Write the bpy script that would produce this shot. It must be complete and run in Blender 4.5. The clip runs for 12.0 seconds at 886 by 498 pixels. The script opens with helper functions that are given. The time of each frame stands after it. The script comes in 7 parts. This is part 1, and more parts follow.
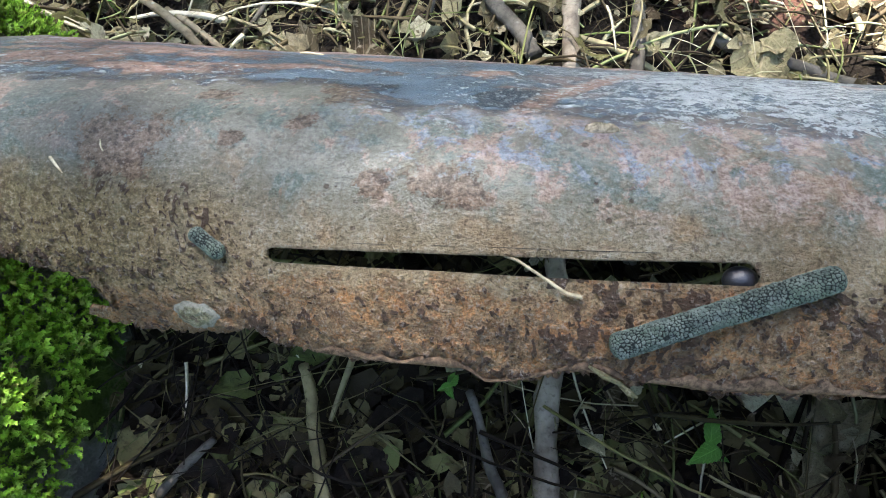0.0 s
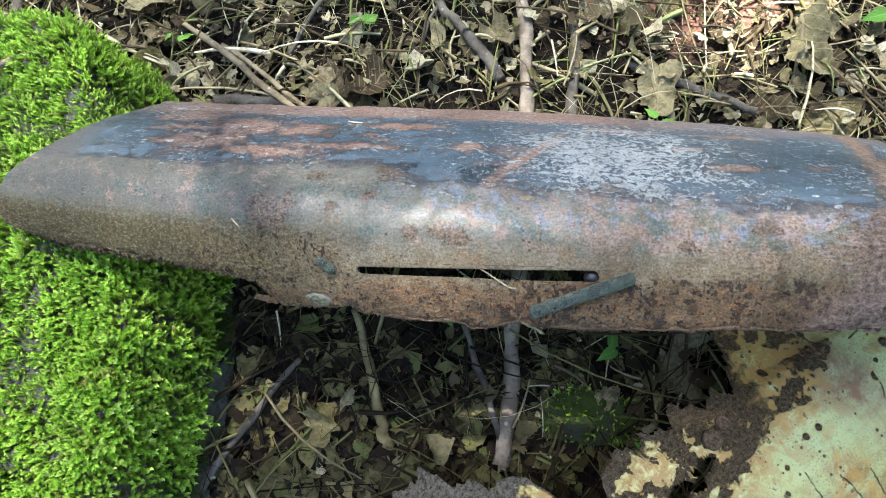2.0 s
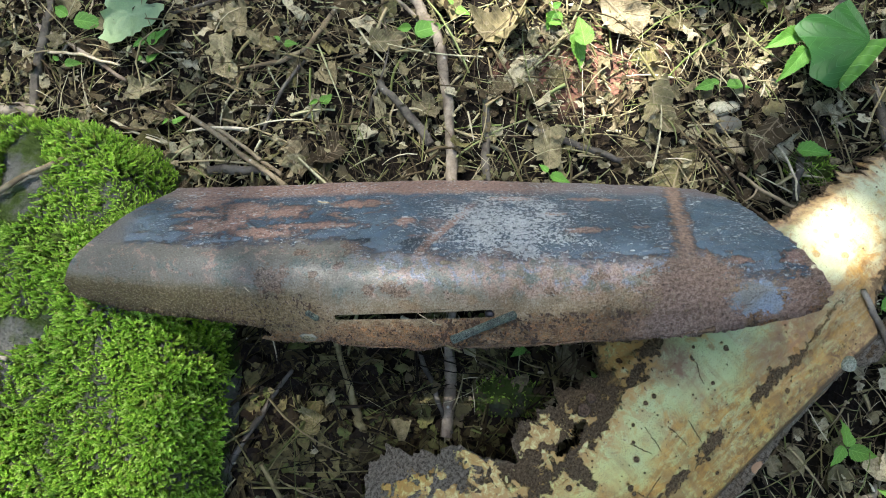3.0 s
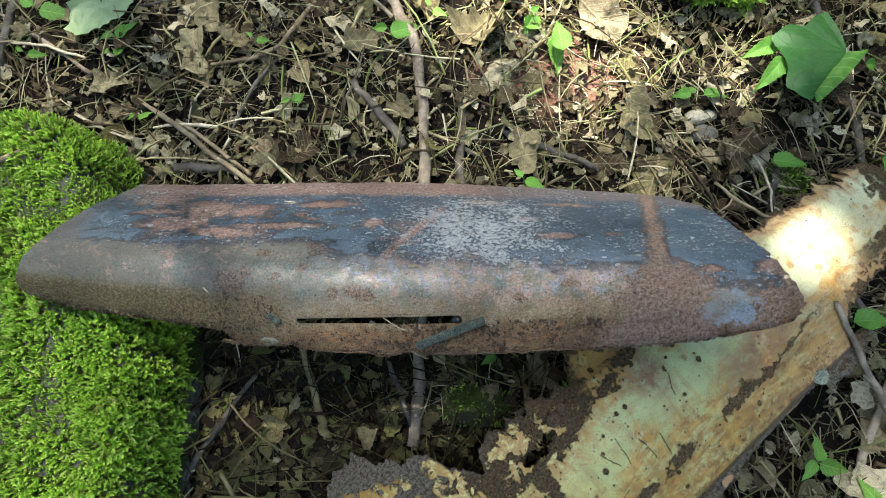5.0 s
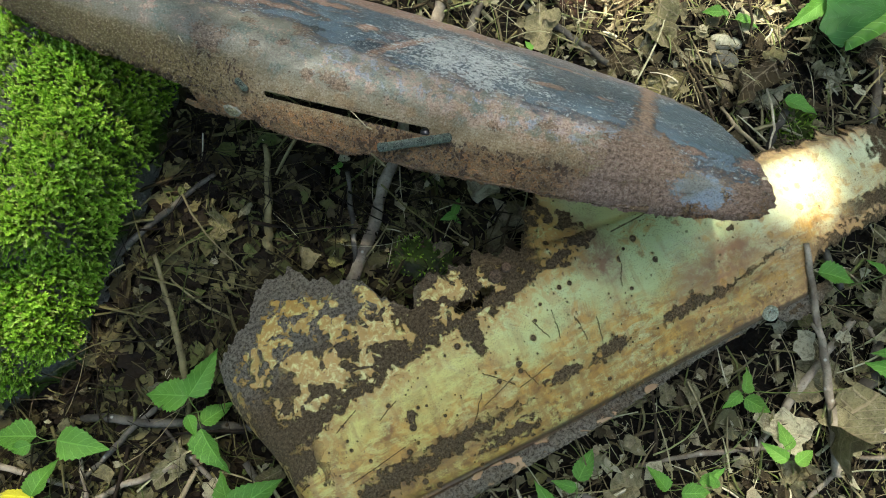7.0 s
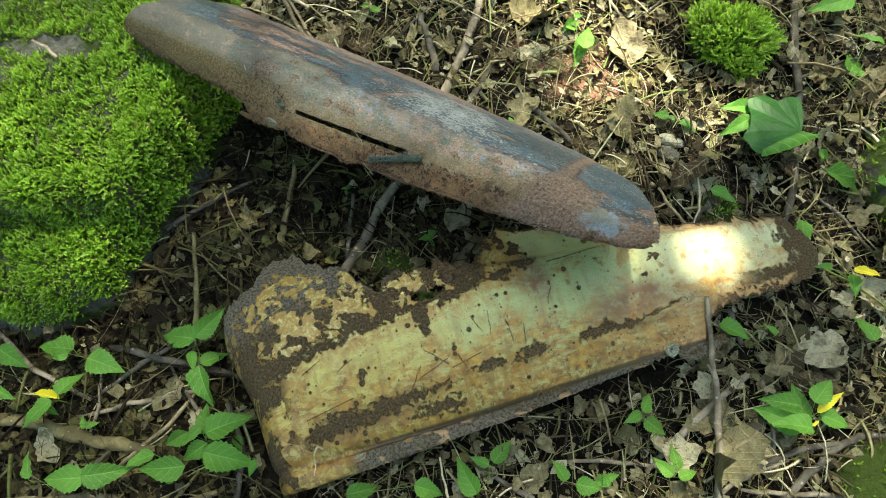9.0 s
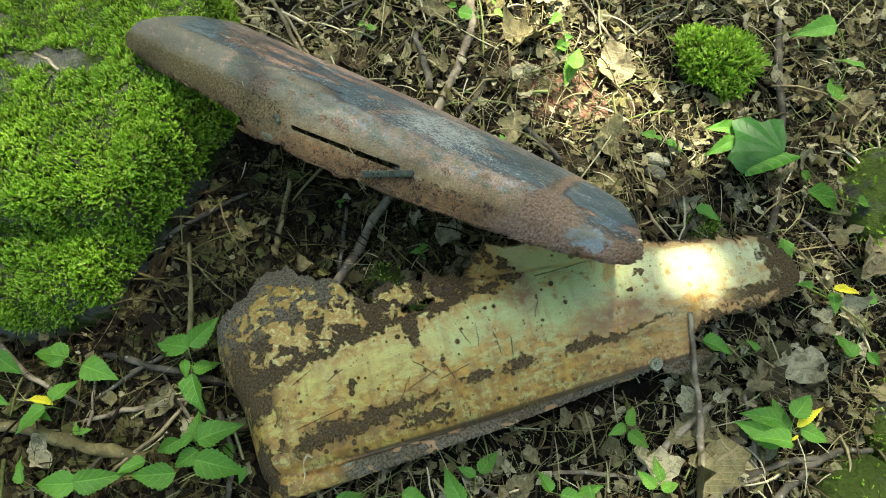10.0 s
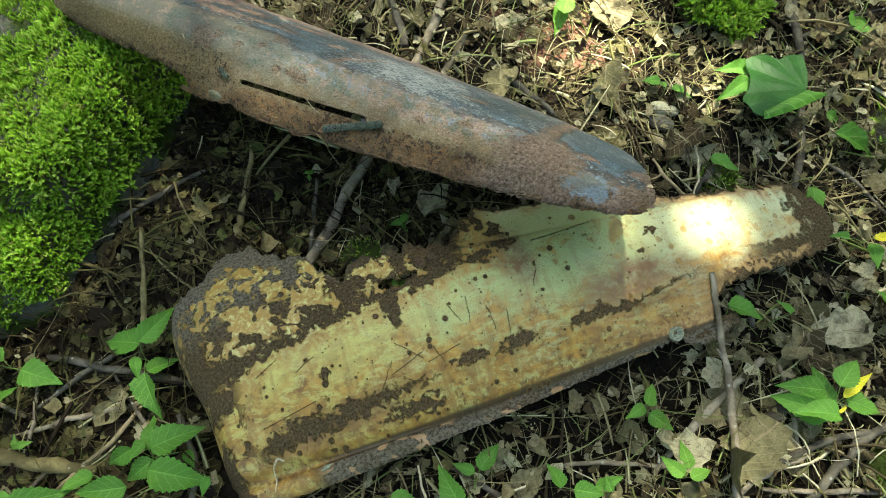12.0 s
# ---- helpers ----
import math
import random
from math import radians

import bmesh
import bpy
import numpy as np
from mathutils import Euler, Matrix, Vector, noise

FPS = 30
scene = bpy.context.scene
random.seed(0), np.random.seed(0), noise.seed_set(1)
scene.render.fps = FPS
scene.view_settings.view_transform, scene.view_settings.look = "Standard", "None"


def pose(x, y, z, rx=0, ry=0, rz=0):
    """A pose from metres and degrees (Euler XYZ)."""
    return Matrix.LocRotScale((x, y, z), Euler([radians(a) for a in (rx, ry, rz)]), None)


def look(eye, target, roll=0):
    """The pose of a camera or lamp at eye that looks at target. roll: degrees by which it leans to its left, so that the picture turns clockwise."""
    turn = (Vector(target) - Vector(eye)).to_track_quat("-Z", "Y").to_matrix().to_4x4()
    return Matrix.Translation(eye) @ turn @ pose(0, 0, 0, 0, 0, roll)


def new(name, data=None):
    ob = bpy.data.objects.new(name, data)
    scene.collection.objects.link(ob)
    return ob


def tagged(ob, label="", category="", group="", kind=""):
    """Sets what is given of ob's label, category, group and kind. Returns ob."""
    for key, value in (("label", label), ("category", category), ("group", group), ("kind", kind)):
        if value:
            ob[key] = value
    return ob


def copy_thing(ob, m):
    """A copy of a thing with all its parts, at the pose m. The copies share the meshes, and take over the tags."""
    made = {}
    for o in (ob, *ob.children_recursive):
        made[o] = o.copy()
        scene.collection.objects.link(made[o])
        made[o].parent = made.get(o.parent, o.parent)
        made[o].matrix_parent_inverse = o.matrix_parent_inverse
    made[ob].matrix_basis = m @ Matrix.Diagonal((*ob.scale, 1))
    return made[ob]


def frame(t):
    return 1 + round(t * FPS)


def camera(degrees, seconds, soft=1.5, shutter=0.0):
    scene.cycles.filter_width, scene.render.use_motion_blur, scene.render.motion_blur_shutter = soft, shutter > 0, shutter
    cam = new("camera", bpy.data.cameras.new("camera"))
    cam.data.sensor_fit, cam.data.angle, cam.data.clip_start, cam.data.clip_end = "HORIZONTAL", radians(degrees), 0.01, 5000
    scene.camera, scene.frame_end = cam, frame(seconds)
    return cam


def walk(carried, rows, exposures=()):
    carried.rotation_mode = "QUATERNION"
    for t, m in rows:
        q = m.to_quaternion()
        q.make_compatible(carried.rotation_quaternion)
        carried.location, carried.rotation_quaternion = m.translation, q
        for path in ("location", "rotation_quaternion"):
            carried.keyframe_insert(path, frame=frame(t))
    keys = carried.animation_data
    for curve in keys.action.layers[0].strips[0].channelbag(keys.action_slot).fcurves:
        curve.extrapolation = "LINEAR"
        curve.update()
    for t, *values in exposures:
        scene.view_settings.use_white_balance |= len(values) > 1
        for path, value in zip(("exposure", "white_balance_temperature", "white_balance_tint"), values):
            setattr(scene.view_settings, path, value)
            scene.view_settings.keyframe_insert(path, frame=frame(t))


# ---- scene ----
cam = camera(67.4, 12.0, 1.0)
PATH = [
    (0, (0.083, 0.065, 0.474), (-0.165, 0.88, -1.335), -13.0),
    (0.5, (0.084, 0.064, 0.472), (-0.162, 0.878, -1.338), -13.0),
    (1, (0.087, 0.063, 0.474), (-0.161, 0.836, -1.354), -13.8),
    (1.5, (0.102, 0.044, 0.56), (-0.131, 0.712, -1.311), -15.7),
    (2, (0.098, 0.042, 0.729), (-0.102, 0.59, -1.184), -18.4),
    (2.5, (0.116, 0.058, 0.949), (-0.031, 0.505, -0.995), -19.0),
    (3, (0.142, 0.064, 0.987), (0.053, 0.518, -0.959), -13.4),
    (3.2, (0.145, 0.069, 0.987), (0.082, 0.517, -0.961), -10.5),
    (4.8, (0.157, 0.071, 0.962), (0.123, 0.556, -0.978), -6.5),
    (5, (0.157, 0.063, 0.964), (0.122, 0.54, -0.978), -5.6),
    (5.5, (0.183, 0.029, 0.989), (0.146, 0.472, -0.961), -2.7),
    (6, (0.231, -0.003, 0.955), (0.193, 0.404, -1.003), 0.5),
    (6.5, (0.223, -0.024, 0.917), (0.215, 0.344, -1.048), 8.2),
    (6.7, (0.199, -0.044, 0.904), (0.2, 0.324, -1.061), 11.0),
    (8.3, (0.333, -0.246, 1.02), (0.142, 0.379, -0.87), 5.1),
    (8.5, (0.342, -0.245, 1.051), (0.13, 0.399, -0.83), 3.7),
    (9, (0.366, -0.25, 1.084), (0.135, 0.416, -0.788), 3.5),
    (9.5, (0.374, -0.254, 1.103), (0.14, 0.432, -0.761), 4.3),
    (10, (0.375, -0.255, 1.107), (0.144, 0.451, -0.75), 5.2),
    (10.5, (0.373, -0.252, 1.11), (0.151, 0.457, -0.747), 6.1),
    (11, (0.378, -0.256, 1.112), (0.172, 0.453, -0.747), 7.5),
    (11.5, (0.377, -0.257, 1.111), (0.174, 0.439, -0.753), 6.9),
    (12, (0.409, -0.242, 0.962), (0.157, 0.469, -0.89), 0.8),
]
walk(cam, [(t, look(eye, target, roll)) for t, eye, target, roll in PATH], [(0, 3.0, 6450, 13), (1.5, 3.05, 6450, 12.5), (2.1, 2.87, 6450, 12), (2.6, 2.47, 6500, 11), (3.1, 2.32, 6600, 11), (5, 2.32, 6750, 10), (7, 2.34, 7350, 3), (12, 2.37, 7900, -5)])

# ---- light: open woodland sky, sun broken by a crown of leaves ----
SUN_AT = Vector((-0.13, 0.36, 0.92)).normalized()
world = bpy.data.worlds.new("sky")
world.use_nodes = True
scene.world = world
sky = world.node_tree.nodes.new("ShaderNodeTexSky")
sky.sky_type, sky.sun_disc = "NISHITA", False
sky.sun_elevation = math.asin(SUN_AT.z)
sky.sun_rotation = math.atan2(SUN_AT.x, SUN_AT.y)
back = world.node_tree.nodes["Background"]
world.node_tree.links.new(sky.outputs[0], back.inputs[0])
back.inputs[1].default_value = 0.15
sun = new("sun", bpy.data.lights.new("sun", "SUN"))
sun.data.energy, sun.data.angle, sun.data.color = 4.4, radians(0.5), (1.0, 0.96, 0.90)
sun.matrix_world = look(SUN_AT * 20, (0, 0, 0))


# ---- node helper ----
class Nodes:
    """A small writer of node materials."""

    def __init__(self, name):
        self.mat = bpy.data.materials.new(name)
        self.mat.use_nodes = True
        self.tree = self.mat.node_tree
        self.bsdf = self.tree.nodes["Principled BSDF"]

    def put(self, socket, value):
        if isinstance(value, bpy.types.NodeSocket):
            self.tree.links.new(value, socket)
        else:
            if socket.type == "RGBA" and len(value) == 3:
                value = (*value, 1)
            socket.default_value = value

    def add(self, kind, ins=(), operation="", feature="", data_type="", interpolation_type=""):
        node = self.tree.nodes.new(kind)
        if operation:
            node.operation = operation
        if feature:
            node.feature = feature
        if data_type:
            node.data_type = data_type
        if interpolation_type:
            node.interpolation_type = interpolation_type
        for key, value in dict(ins).items():
            self.put(node.inputs[key], value)
        return node

    def uv(self):
        return self.add("ShaderNodeTexCoord").outputs["UV"]

    def obj(self):
        return self.add("ShaderNodeTexCoord").outputs["Object"]

    def pos(self):
        return self.add("ShaderNodeNewGeometry").outputs["Position"]

    def rim(self):
        node = self.add("ShaderNodeAttribute")
        node.attribute_name = "rim"
        return node.outputs["Fac"]

    def island(self):
        return self.add("ShaderNodeNewGeometry").outputs["Random Per Island"]

    def any_object(self):
        return self.add("ShaderNodeObjectInfo").outputs["Random"]

    def stretch(self, vec, by):
        return self.add("ShaderNodeVectorMath", {0: vec, 1: by}, operation="MULTIPLY").outputs[0]

    def noise(self, vec, scale, detail=5, rough=0.55, distort=0.0):
        return self.add("ShaderNodeTexNoise", {"Vector": vec, "Scale": scale, "Detail": detail, "Roughness": rough, "Distortion": distort}).outputs["Fac"]

    def cells(self, vec, scale, feature="F1", rand=1.0):
        return self.add("ShaderNodeTexVoronoi", {"Vector": vec, "Scale": scale, "Randomness": rand}, feature=feature).outputs["Distance"]

    def cell_colour(self, vec, scale):
        return self.add("ShaderNodeTexVoronoi", {"Vector": vec, "Scale": scale}).outputs["Color"]

    def m(self, op, a, b=0.0, c=0.0):
        return self.add("ShaderNodeMath", {0: a, 1: b, 2: c}, operation=op).outputs[0]

    def step(self, v, lo, hi, a=0.0, b=1.0):
        return self.add("ShaderNodeMapRange", {0: v, 1: lo, 2: hi, 3: a, 4: b}, interpolation_type="SMOOTHSTEP").outputs[0]

    def mix(self, f, a, b):
        node = self.add("ShaderNodeMix", {0: f, 6: a, 7: b}, data_type="RGBA")
        return node.outputs[2]

    def blend(self, f, a, b):
        return self.add("ShaderNodeMix", {0: f, 2: a, 3: b}, data_type="FLOAT").outputs[0]

    def split(self, vec):
        return self.add("ShaderNodeSeparateXYZ", {0: vec}).outputs

    def ramp(self, f, *stops):
        node = self.add("ShaderNodeValToRGB", {0: f})
        while len(node.color_ramp.elements) < len(stops):
            node.color_ramp.elements.new(0.5)
        for element, (at, colour) in zip(node.color_ramp.elements, stops):
            element.position, element.color = at, (*colour, 1)
        return node.outputs[0]

    def spot(self, u, v, cu, cv, ru, rv, wobble=None, soft=0.35):
        """1 inside an ellipse with an uneven rim, 0 outside."""
        du = self.m("DIVIDE", self.m("SUBTRACT", u, cu), ru)
        dv = self.m("DIVIDE", self.m("SUBTRACT", v, cv), rv)
        d = self.m("SQRT", self.m("ADD", self.m("MULTIPLY", du, du), self.m("MULTIPLY", dv, dv)))
        if wobble is not None:
            d = self.m("ADD", d, self.m("MULTIPLY", self.m("SUBTRACT", wobble, 0.5), 2.2))
        return self.step(d, 1 - soft, 1 + soft, 1.0, 0.0)

    def finish(self, colour, rough=0.8, height=None, strength=0.5, depth=0.002, metal=0.0, coat=0.0, spec=None):
        b = self.bsdf.inputs
        self.put(b["Base Color"], colour)
        self.put(b["Roughness"], rough)
        self.put(b["Metallic"], metal)
        if spec is None and isinstance(rough, float) and rough >= 0.75:
            spec = 0.12
        if spec is not None:
            self.put(b["Specular IOR Level"], spec)
        if coat:
            self.put(b["Coat Weight"], coat)
        if height is not None:
            bump = self.add("ShaderNodeBump", {"Strength": strength, "Distance": depth, "Height": height})
            self.tree.links.new(bump.outputs[0], b["Normal"])
        return self.mat


# ---- materials ----
def soil_material():
    k = Nodes("dark woodland soil")
    p = k.pos()
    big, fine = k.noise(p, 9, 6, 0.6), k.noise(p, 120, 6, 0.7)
    # soil taken near black: shade between the litter put into its colour
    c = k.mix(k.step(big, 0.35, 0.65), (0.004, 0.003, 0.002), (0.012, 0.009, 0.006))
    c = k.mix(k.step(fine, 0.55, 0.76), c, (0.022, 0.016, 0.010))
    red = k.spot(k.split(p)[0], k.split(p)[1], 0.33, 0.585, 0.10, 0.06, k.noise(p, 22, 4), 0.5)
    c = k.mix(k.m("MULTIPLY", red, 0.8), c, k.mix(fine, (0.16, 0.07, 0.045), (0.33, 0.18, 0.13)))
    return k.finish(c, 0.95, k.m("ADD", fine, k.cells(p, 160)), 0.9, 0.006)


def dead_leaf_material(name, shared):
    """shared: one mesh about 1 across for many leaves; else metres."""
    k = Nodes(name)
    p = k.obj()
    r = k.any_object() if shared else k.island()
    by = 1.0 if shared else 26.0
    blotch, fine = k.noise(p, 5 * by, 6, 0.7, 0.5), k.noise(p, 34 * by, 6, 0.75)
    c = k.ramp(r, (0.0, (0.032, 0.022, 0.011)), (0.2, (0.080, 0.058, 0.028)), (0.42, (0.27, 0.245, 0.135)), (0.56, (0.13, 0.118, 0.052)), (0.70, (0.49, 0.45, 0.295)), (0.84, (0.29, 0.24, 0.14)), (1.0, (0.14, 0.13, 0.045)))
    c = k.mix(k.step(blotch, 0.44, 0.66, 0.0, 0.7), c, (0.080, 0.068, 0.040))
    c = k.mix(k.step(blotch, 0.44, 0.30, 0.0, 0.6), c, (0.42, 0.36, 0.26))
    c = k.mix(k.step(fine, 0.50, 0.66, 0.0, 0.6), c, (0.06, 0.042, 0.026))
    height = k.m("ADD", fine, blotch)
    if shared:
        s = k.split(p)
        x, y = s[0], k.m("ABSOLUTE", k.m("ADD", s[1], k.m("MULTIPLY", k.m("SUBTRACT", blotch, 0.5), 0.05)))
        side = k.m("ABSOLUTE", k.m("SUBTRACT", k.m("FRACT", k.m("SUBTRACT", k.m("MULTIPLY", x, 7.0), k.m("MULTIPLY", y, 6.0))), 0.5))
        ribs = k.m("MAXIMUM", k.step(y, 0.022, 0.008), k.step(side, 0.10, 0.03, 0.0, 0.7))
        c = k.mix(k.m("MULTIPLY", ribs, 0.45), c, (0.36, 0.29, 0.19))
        height = k.m("ADD", height, k.m("MULTIPLY", ribs, 0.5))
    return k.finish(c, 0.8, height, 0.8, 0.004)


def shade_leaf_material():
    k = Nodes("shade-dark olive leaves")
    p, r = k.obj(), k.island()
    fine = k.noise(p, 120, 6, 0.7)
    # near-black tones: the shade of the hollow put into the leaf colour
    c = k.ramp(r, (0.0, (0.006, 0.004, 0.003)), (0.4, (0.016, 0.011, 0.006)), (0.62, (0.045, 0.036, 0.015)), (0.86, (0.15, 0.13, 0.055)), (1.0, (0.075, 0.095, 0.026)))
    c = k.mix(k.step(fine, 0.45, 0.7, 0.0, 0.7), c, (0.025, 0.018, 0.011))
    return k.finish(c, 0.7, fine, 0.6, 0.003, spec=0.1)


def stalk_material():
    k = Nodes("dry stalks")
    p, r = k.obj(), k.island()
    c = k.ramp(r, (0.0, (0.022, 0.016, 0.010)), (0.35, (0.075, 0.058, 0.028)), (0.55, (0.33, 0.285, 0.16)), (0.70, (0.14, 0.125, 0.05)), (0.82, (0.14, 0.19, 0.05)), (1.0, (0.58, 0.51, 0.36)))
    c = k.mix(k.step(k.noise(p, 150, 4), 0.45, 0.75, 0.0, 0.6), c, (0.1, 0.07, 0.045))
    return k.finish(c, 0.75)


def bark_material(name, dark, light, scale=140):
    k = Nodes(name)
    p = k.obj()
    big, fine = k.noise(p, 30, 5, 0.6), k.noise(p, scale * 2, 6, 0.7)
    c = k.mix(k.step(big, 0.35, 0.68), dark, light)
    c = k.mix(k.step(fine, 0.5, 0.75, 0.0, 0.7), c, tuple(v * 0.45 for v in dark))
    c = k.mix(k.step(k.cells(p, 55), 0.06, 0.16, 0.55, 0.0), c, (0.42, 0.42, 0.36))
    return k.finish(c, 0.85, k.m("ADD", fine, big), 0.7, 0.002)


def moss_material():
    """u: one value a shoot; v: base to bright tip, shade put into the base's colour."""
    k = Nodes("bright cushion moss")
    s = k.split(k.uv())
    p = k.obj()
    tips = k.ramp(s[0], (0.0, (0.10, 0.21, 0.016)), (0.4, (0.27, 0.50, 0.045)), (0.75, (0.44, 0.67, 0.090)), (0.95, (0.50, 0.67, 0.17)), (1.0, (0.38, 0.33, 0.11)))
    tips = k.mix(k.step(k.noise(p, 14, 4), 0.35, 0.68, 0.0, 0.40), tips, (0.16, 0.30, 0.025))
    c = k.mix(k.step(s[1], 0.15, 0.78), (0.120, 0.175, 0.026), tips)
    mat = k.finish(c, 0.55, spec=0.3)
    glow = k.add("ShaderNodeBsdfTranslucent", {"Color": c})
    both = k.add("ShaderNodeMixShader", {0: 0.35, 1: k.bsdf.outputs[0], 2: glow.outputs[0]})
    k.tree.links.new(both.outputs[0], k.tree.nodes["Material Output"].inputs[0])
    return mat


def stone_material(name, bare, cover):
    """bare: how light the stone is; cover: where its thin green growth begins."""
    k = Nodes(name)
    p = k.pos()
    big, fine = k.noise(p, 12, 6, 0.6), k.noise(p, 110, 6, 0.7)
    c = k.mix(fine, (0.085 * bare, 0.084 * bare, 0.070 * bare), (0.20 * bare, 0.198 * bare, 0.17 * bare))
    up = k.split(k.add("ShaderNodeNewGeometry").outputs["Normal"])[2]
    growth = k.m("MULTIPLY", k.step(big, cover, cover + 0.14), k.step(up, -0.8, 0.1))
    c = k.mix(growth, c, k.mix(fine, (0.035, 0.055, 0.012), (0.085, 0.125, 0.025)))
    return k.finish(c, 0.9, k.m("ADD", fine, k.m("MULTIPLY", big, 2.0)), 1.0, 0.015)


def mudguard_material():
    """u along the guard, v across it from the torn rim, in metres."""
    k = Nodes("weathered black paint and rust")
    uv = k.uv()
    s = k.split(uv)
    u, v = s[0], s[1]
    n0, n1, n2 = k.noise(uv, 11, 4, 0.5, 0.3), k.noise(uv, 26, 6, 0.6, 0.4), k.noise(uv, 75, 7, 0.68)
    n3, n4, n5 = k.noise(uv, 260, 7, 0.78), k.noise(uv, 150, 5, 0.65, 0.3), k.noise(uv, 1100, 4, 0.75)
    n6 = k.noise(k.stretch(uv, (17, 44, 1)), 1.0, 8, 0.76, 0.5)
    grain = k.step(n3, 0.35, 0.65)
    wild = k.m("ADD", 0.5, k.m("ADD", k.m("MULTIPLY", k.m("SUBTRACT", n2, 0.5), 1.6), k.m("MULTIPLY", k.m("SUBTRACT", n3, 0.5), 1.2)))
    ragged = k.m("ADD", k.m("MULTIPLY", k.m("SUBTRACT", n2, 0.5), 0.030), k.m("MULTIPLY", k.m("SUBTRACT", n3, 0.5), 0.016))

    def along(*stops):
        """A height v that follows u through the given stops."""
        return k.ramp(k.m("ADD", u, 0.4), *((a + 0.4, (b,) * 3) for a, b in stops))

    def band(lo, hi, soft=0.010):
        w = k.m("ADD", v, ragged)
        return k.m("MULTIPLY", k.step(k.m("SUBTRACT", w, lo), -soft, soft), k.step(k.m("SUBTRACT", w, hi), soft, -soft))

    def spots(places, wobble, soft):
        found = None
        for place in places:
            one = k.spot(u, v, *place, wobble, soft)
            found = one if found is None else k.m("MAXIMUM", found, one)
        return found

    line = along((-0.36, 0.145), (-0.231, 0.139), (-0.159, 0.135), (-0.106, 0.141), (-0.015, 0.138), (0.021, 0.112), (0.06, 0.108), (0.178, 0.106), (0.224, 0.100), (0.275, 0.090), (0.333, 0.083), (0.377, 0.104), (0.406, 0.095), (0.429, 0.069), (0.453, 0.051), (0.55, 0.044))
    under = k.m("SUBTRACT", line, 0.034)
    # thin grey-green film of dust over old paint
    c = k.mix(k.step(n1, 0.38, 0.62), (0.185, 0.175, 0.138), (0.28, 0.268, 0.22))
    c = k.mix(k.step(n0, 0.42, 0.58, 0.0, 0.7), c, k.mix(n2, (0.155, 0.17, 0.135), (0.255, 0.27, 0.225)))
    c = k.mix(k.step(n2, 0.50, 0.64, 0.0, 0.35), c, (0.36, 0.34, 0.285))
    c = k.mix(k.m("MULTIPLY", k.step(u, 0.0, -0.14), 0.75), c, k.mix(n1, (0.12, 0.118, 0.10), (0.24, 0.232, 0.20)))
    teal = k.m("MULTIPLY", k.step(k.noise(uv, 30, 6, 0.66, 0.6), 0.515, 0.585), band(0.050, 0.118))
    c = k.mix(k.m("MULTIPLY", teal, 0.75), c, k.mix(grain, (0.085, 0.125, 0.110), (0.165, 0.215, 0.195)))
    lavender = k.m("MULTIPLY", k.step(k.m("ADD", k.noise(uv, 66, 6, 0.68, 0.6), k.step(k.m("SUBTRACT", line, v), 0.022, 0.0, 0.0, 0.06)), 0.515, 0.59), k.m("MULTIPLY", band(under, k.m("ADD", line, 0.006)), k.step(u, -0.03, 0.05)))
    c = k.mix(k.m("MULTIPLY", lavender, 0.7), c, k.mix(grain, (0.19, 0.235, 0.325), (0.34, 0.395, 0.50)))
    pink = k.m("MULTIPLY", k.step(k.m("ADD", k.noise(uv, 52, 7, 0.74, 0.5), k.m("MULTIPLY", k.step(u, 0.0, 0.14), 0.06)), 0.53, 0.61), band(k.m("SUBTRACT", line, 0.050), k.m("ADD", line, 0.002)))
    c = k.mix(k.m("MULTIPLY", pink, 0.68), c, k.mix(grain, (0.31, 0.185, 0.14), (0.53, 0.375, 0.31)))
    # brown dust lower down, olive towards the pointed end
    tan = k.step(k.m("ADD", v, k.m("MULTIPLY", ragged, 1.6)), 0.074, 0.036)
    c = k.mix(k.m("MULTIPLY", tan, 0.85), c, k.mix(k.step(n2, 0.35, 0.65), (0.20, 0.145, 0.078), (0.33, 0.25, 0.145)))
    warm = k.m("MULTIPLY", k.step(k.noise(uv, 30, 5, 0.6), 0.52, 0.62), k.step(v, 0.11, 0.07))
    c = k.mix(k.m("MULTIPLY", warm, 0.45), c, k.mix(grain, (0.24, 0.14, 0.07), (0.38, 0.26, 0.14)))
    olive = k.m("MULTIPLY", k.step(k.m("ADD", u, k.m("MULTIPLY", n1, 0.1)), 0.045, -0.05), k.step(k.m("ADD", v, k.m("MULTIPLY", ragged, 0.8)), 0.088, 0.062))
    c = k.mix(k.m("MULTIPLY", olive, 0.85), c, k.mix(grain, (0.125, 0.092, 0.036), (0.27, 0.205, 0.10)))
    # darker at the pointed end: the steep side's shading put into the colour
    c = k.mix(k.m("MULTIPLY", olive, k.step(u, -0.10, -0.20, 0.0, 0.85)), c, k.mix(grain, (0.055, 0.050, 0.022), (0.135, 0.118, 0.056)))
    # crusty rust along the torn rim
    side = k.m("MULTIPLY", k.step(k.m("ADD", v, k.m("MULTIPLY", k.m("SUBTRACT", n2, 0.5), 0.06)), 0.036, 0.024), k.step(u, -0.05, 0.0))
    side = k.m("MAXIMUM", side, k.m("MULTIPLY", k.step(v, 0.024, 0.012), 0.8))
    rust = k.ramp(k.noise(uv, 95, 8, 0.75, 0.3), (0.33, (0.13, 0.068, 0.034)), (0.42, (0.24, 0.140, 0.070)), (0.50, (0.31, 0.210, 0.118)), (0.57, (0.42, 0.195, 0.072)), (0.66, (0.38, 0.265, 0.15)))
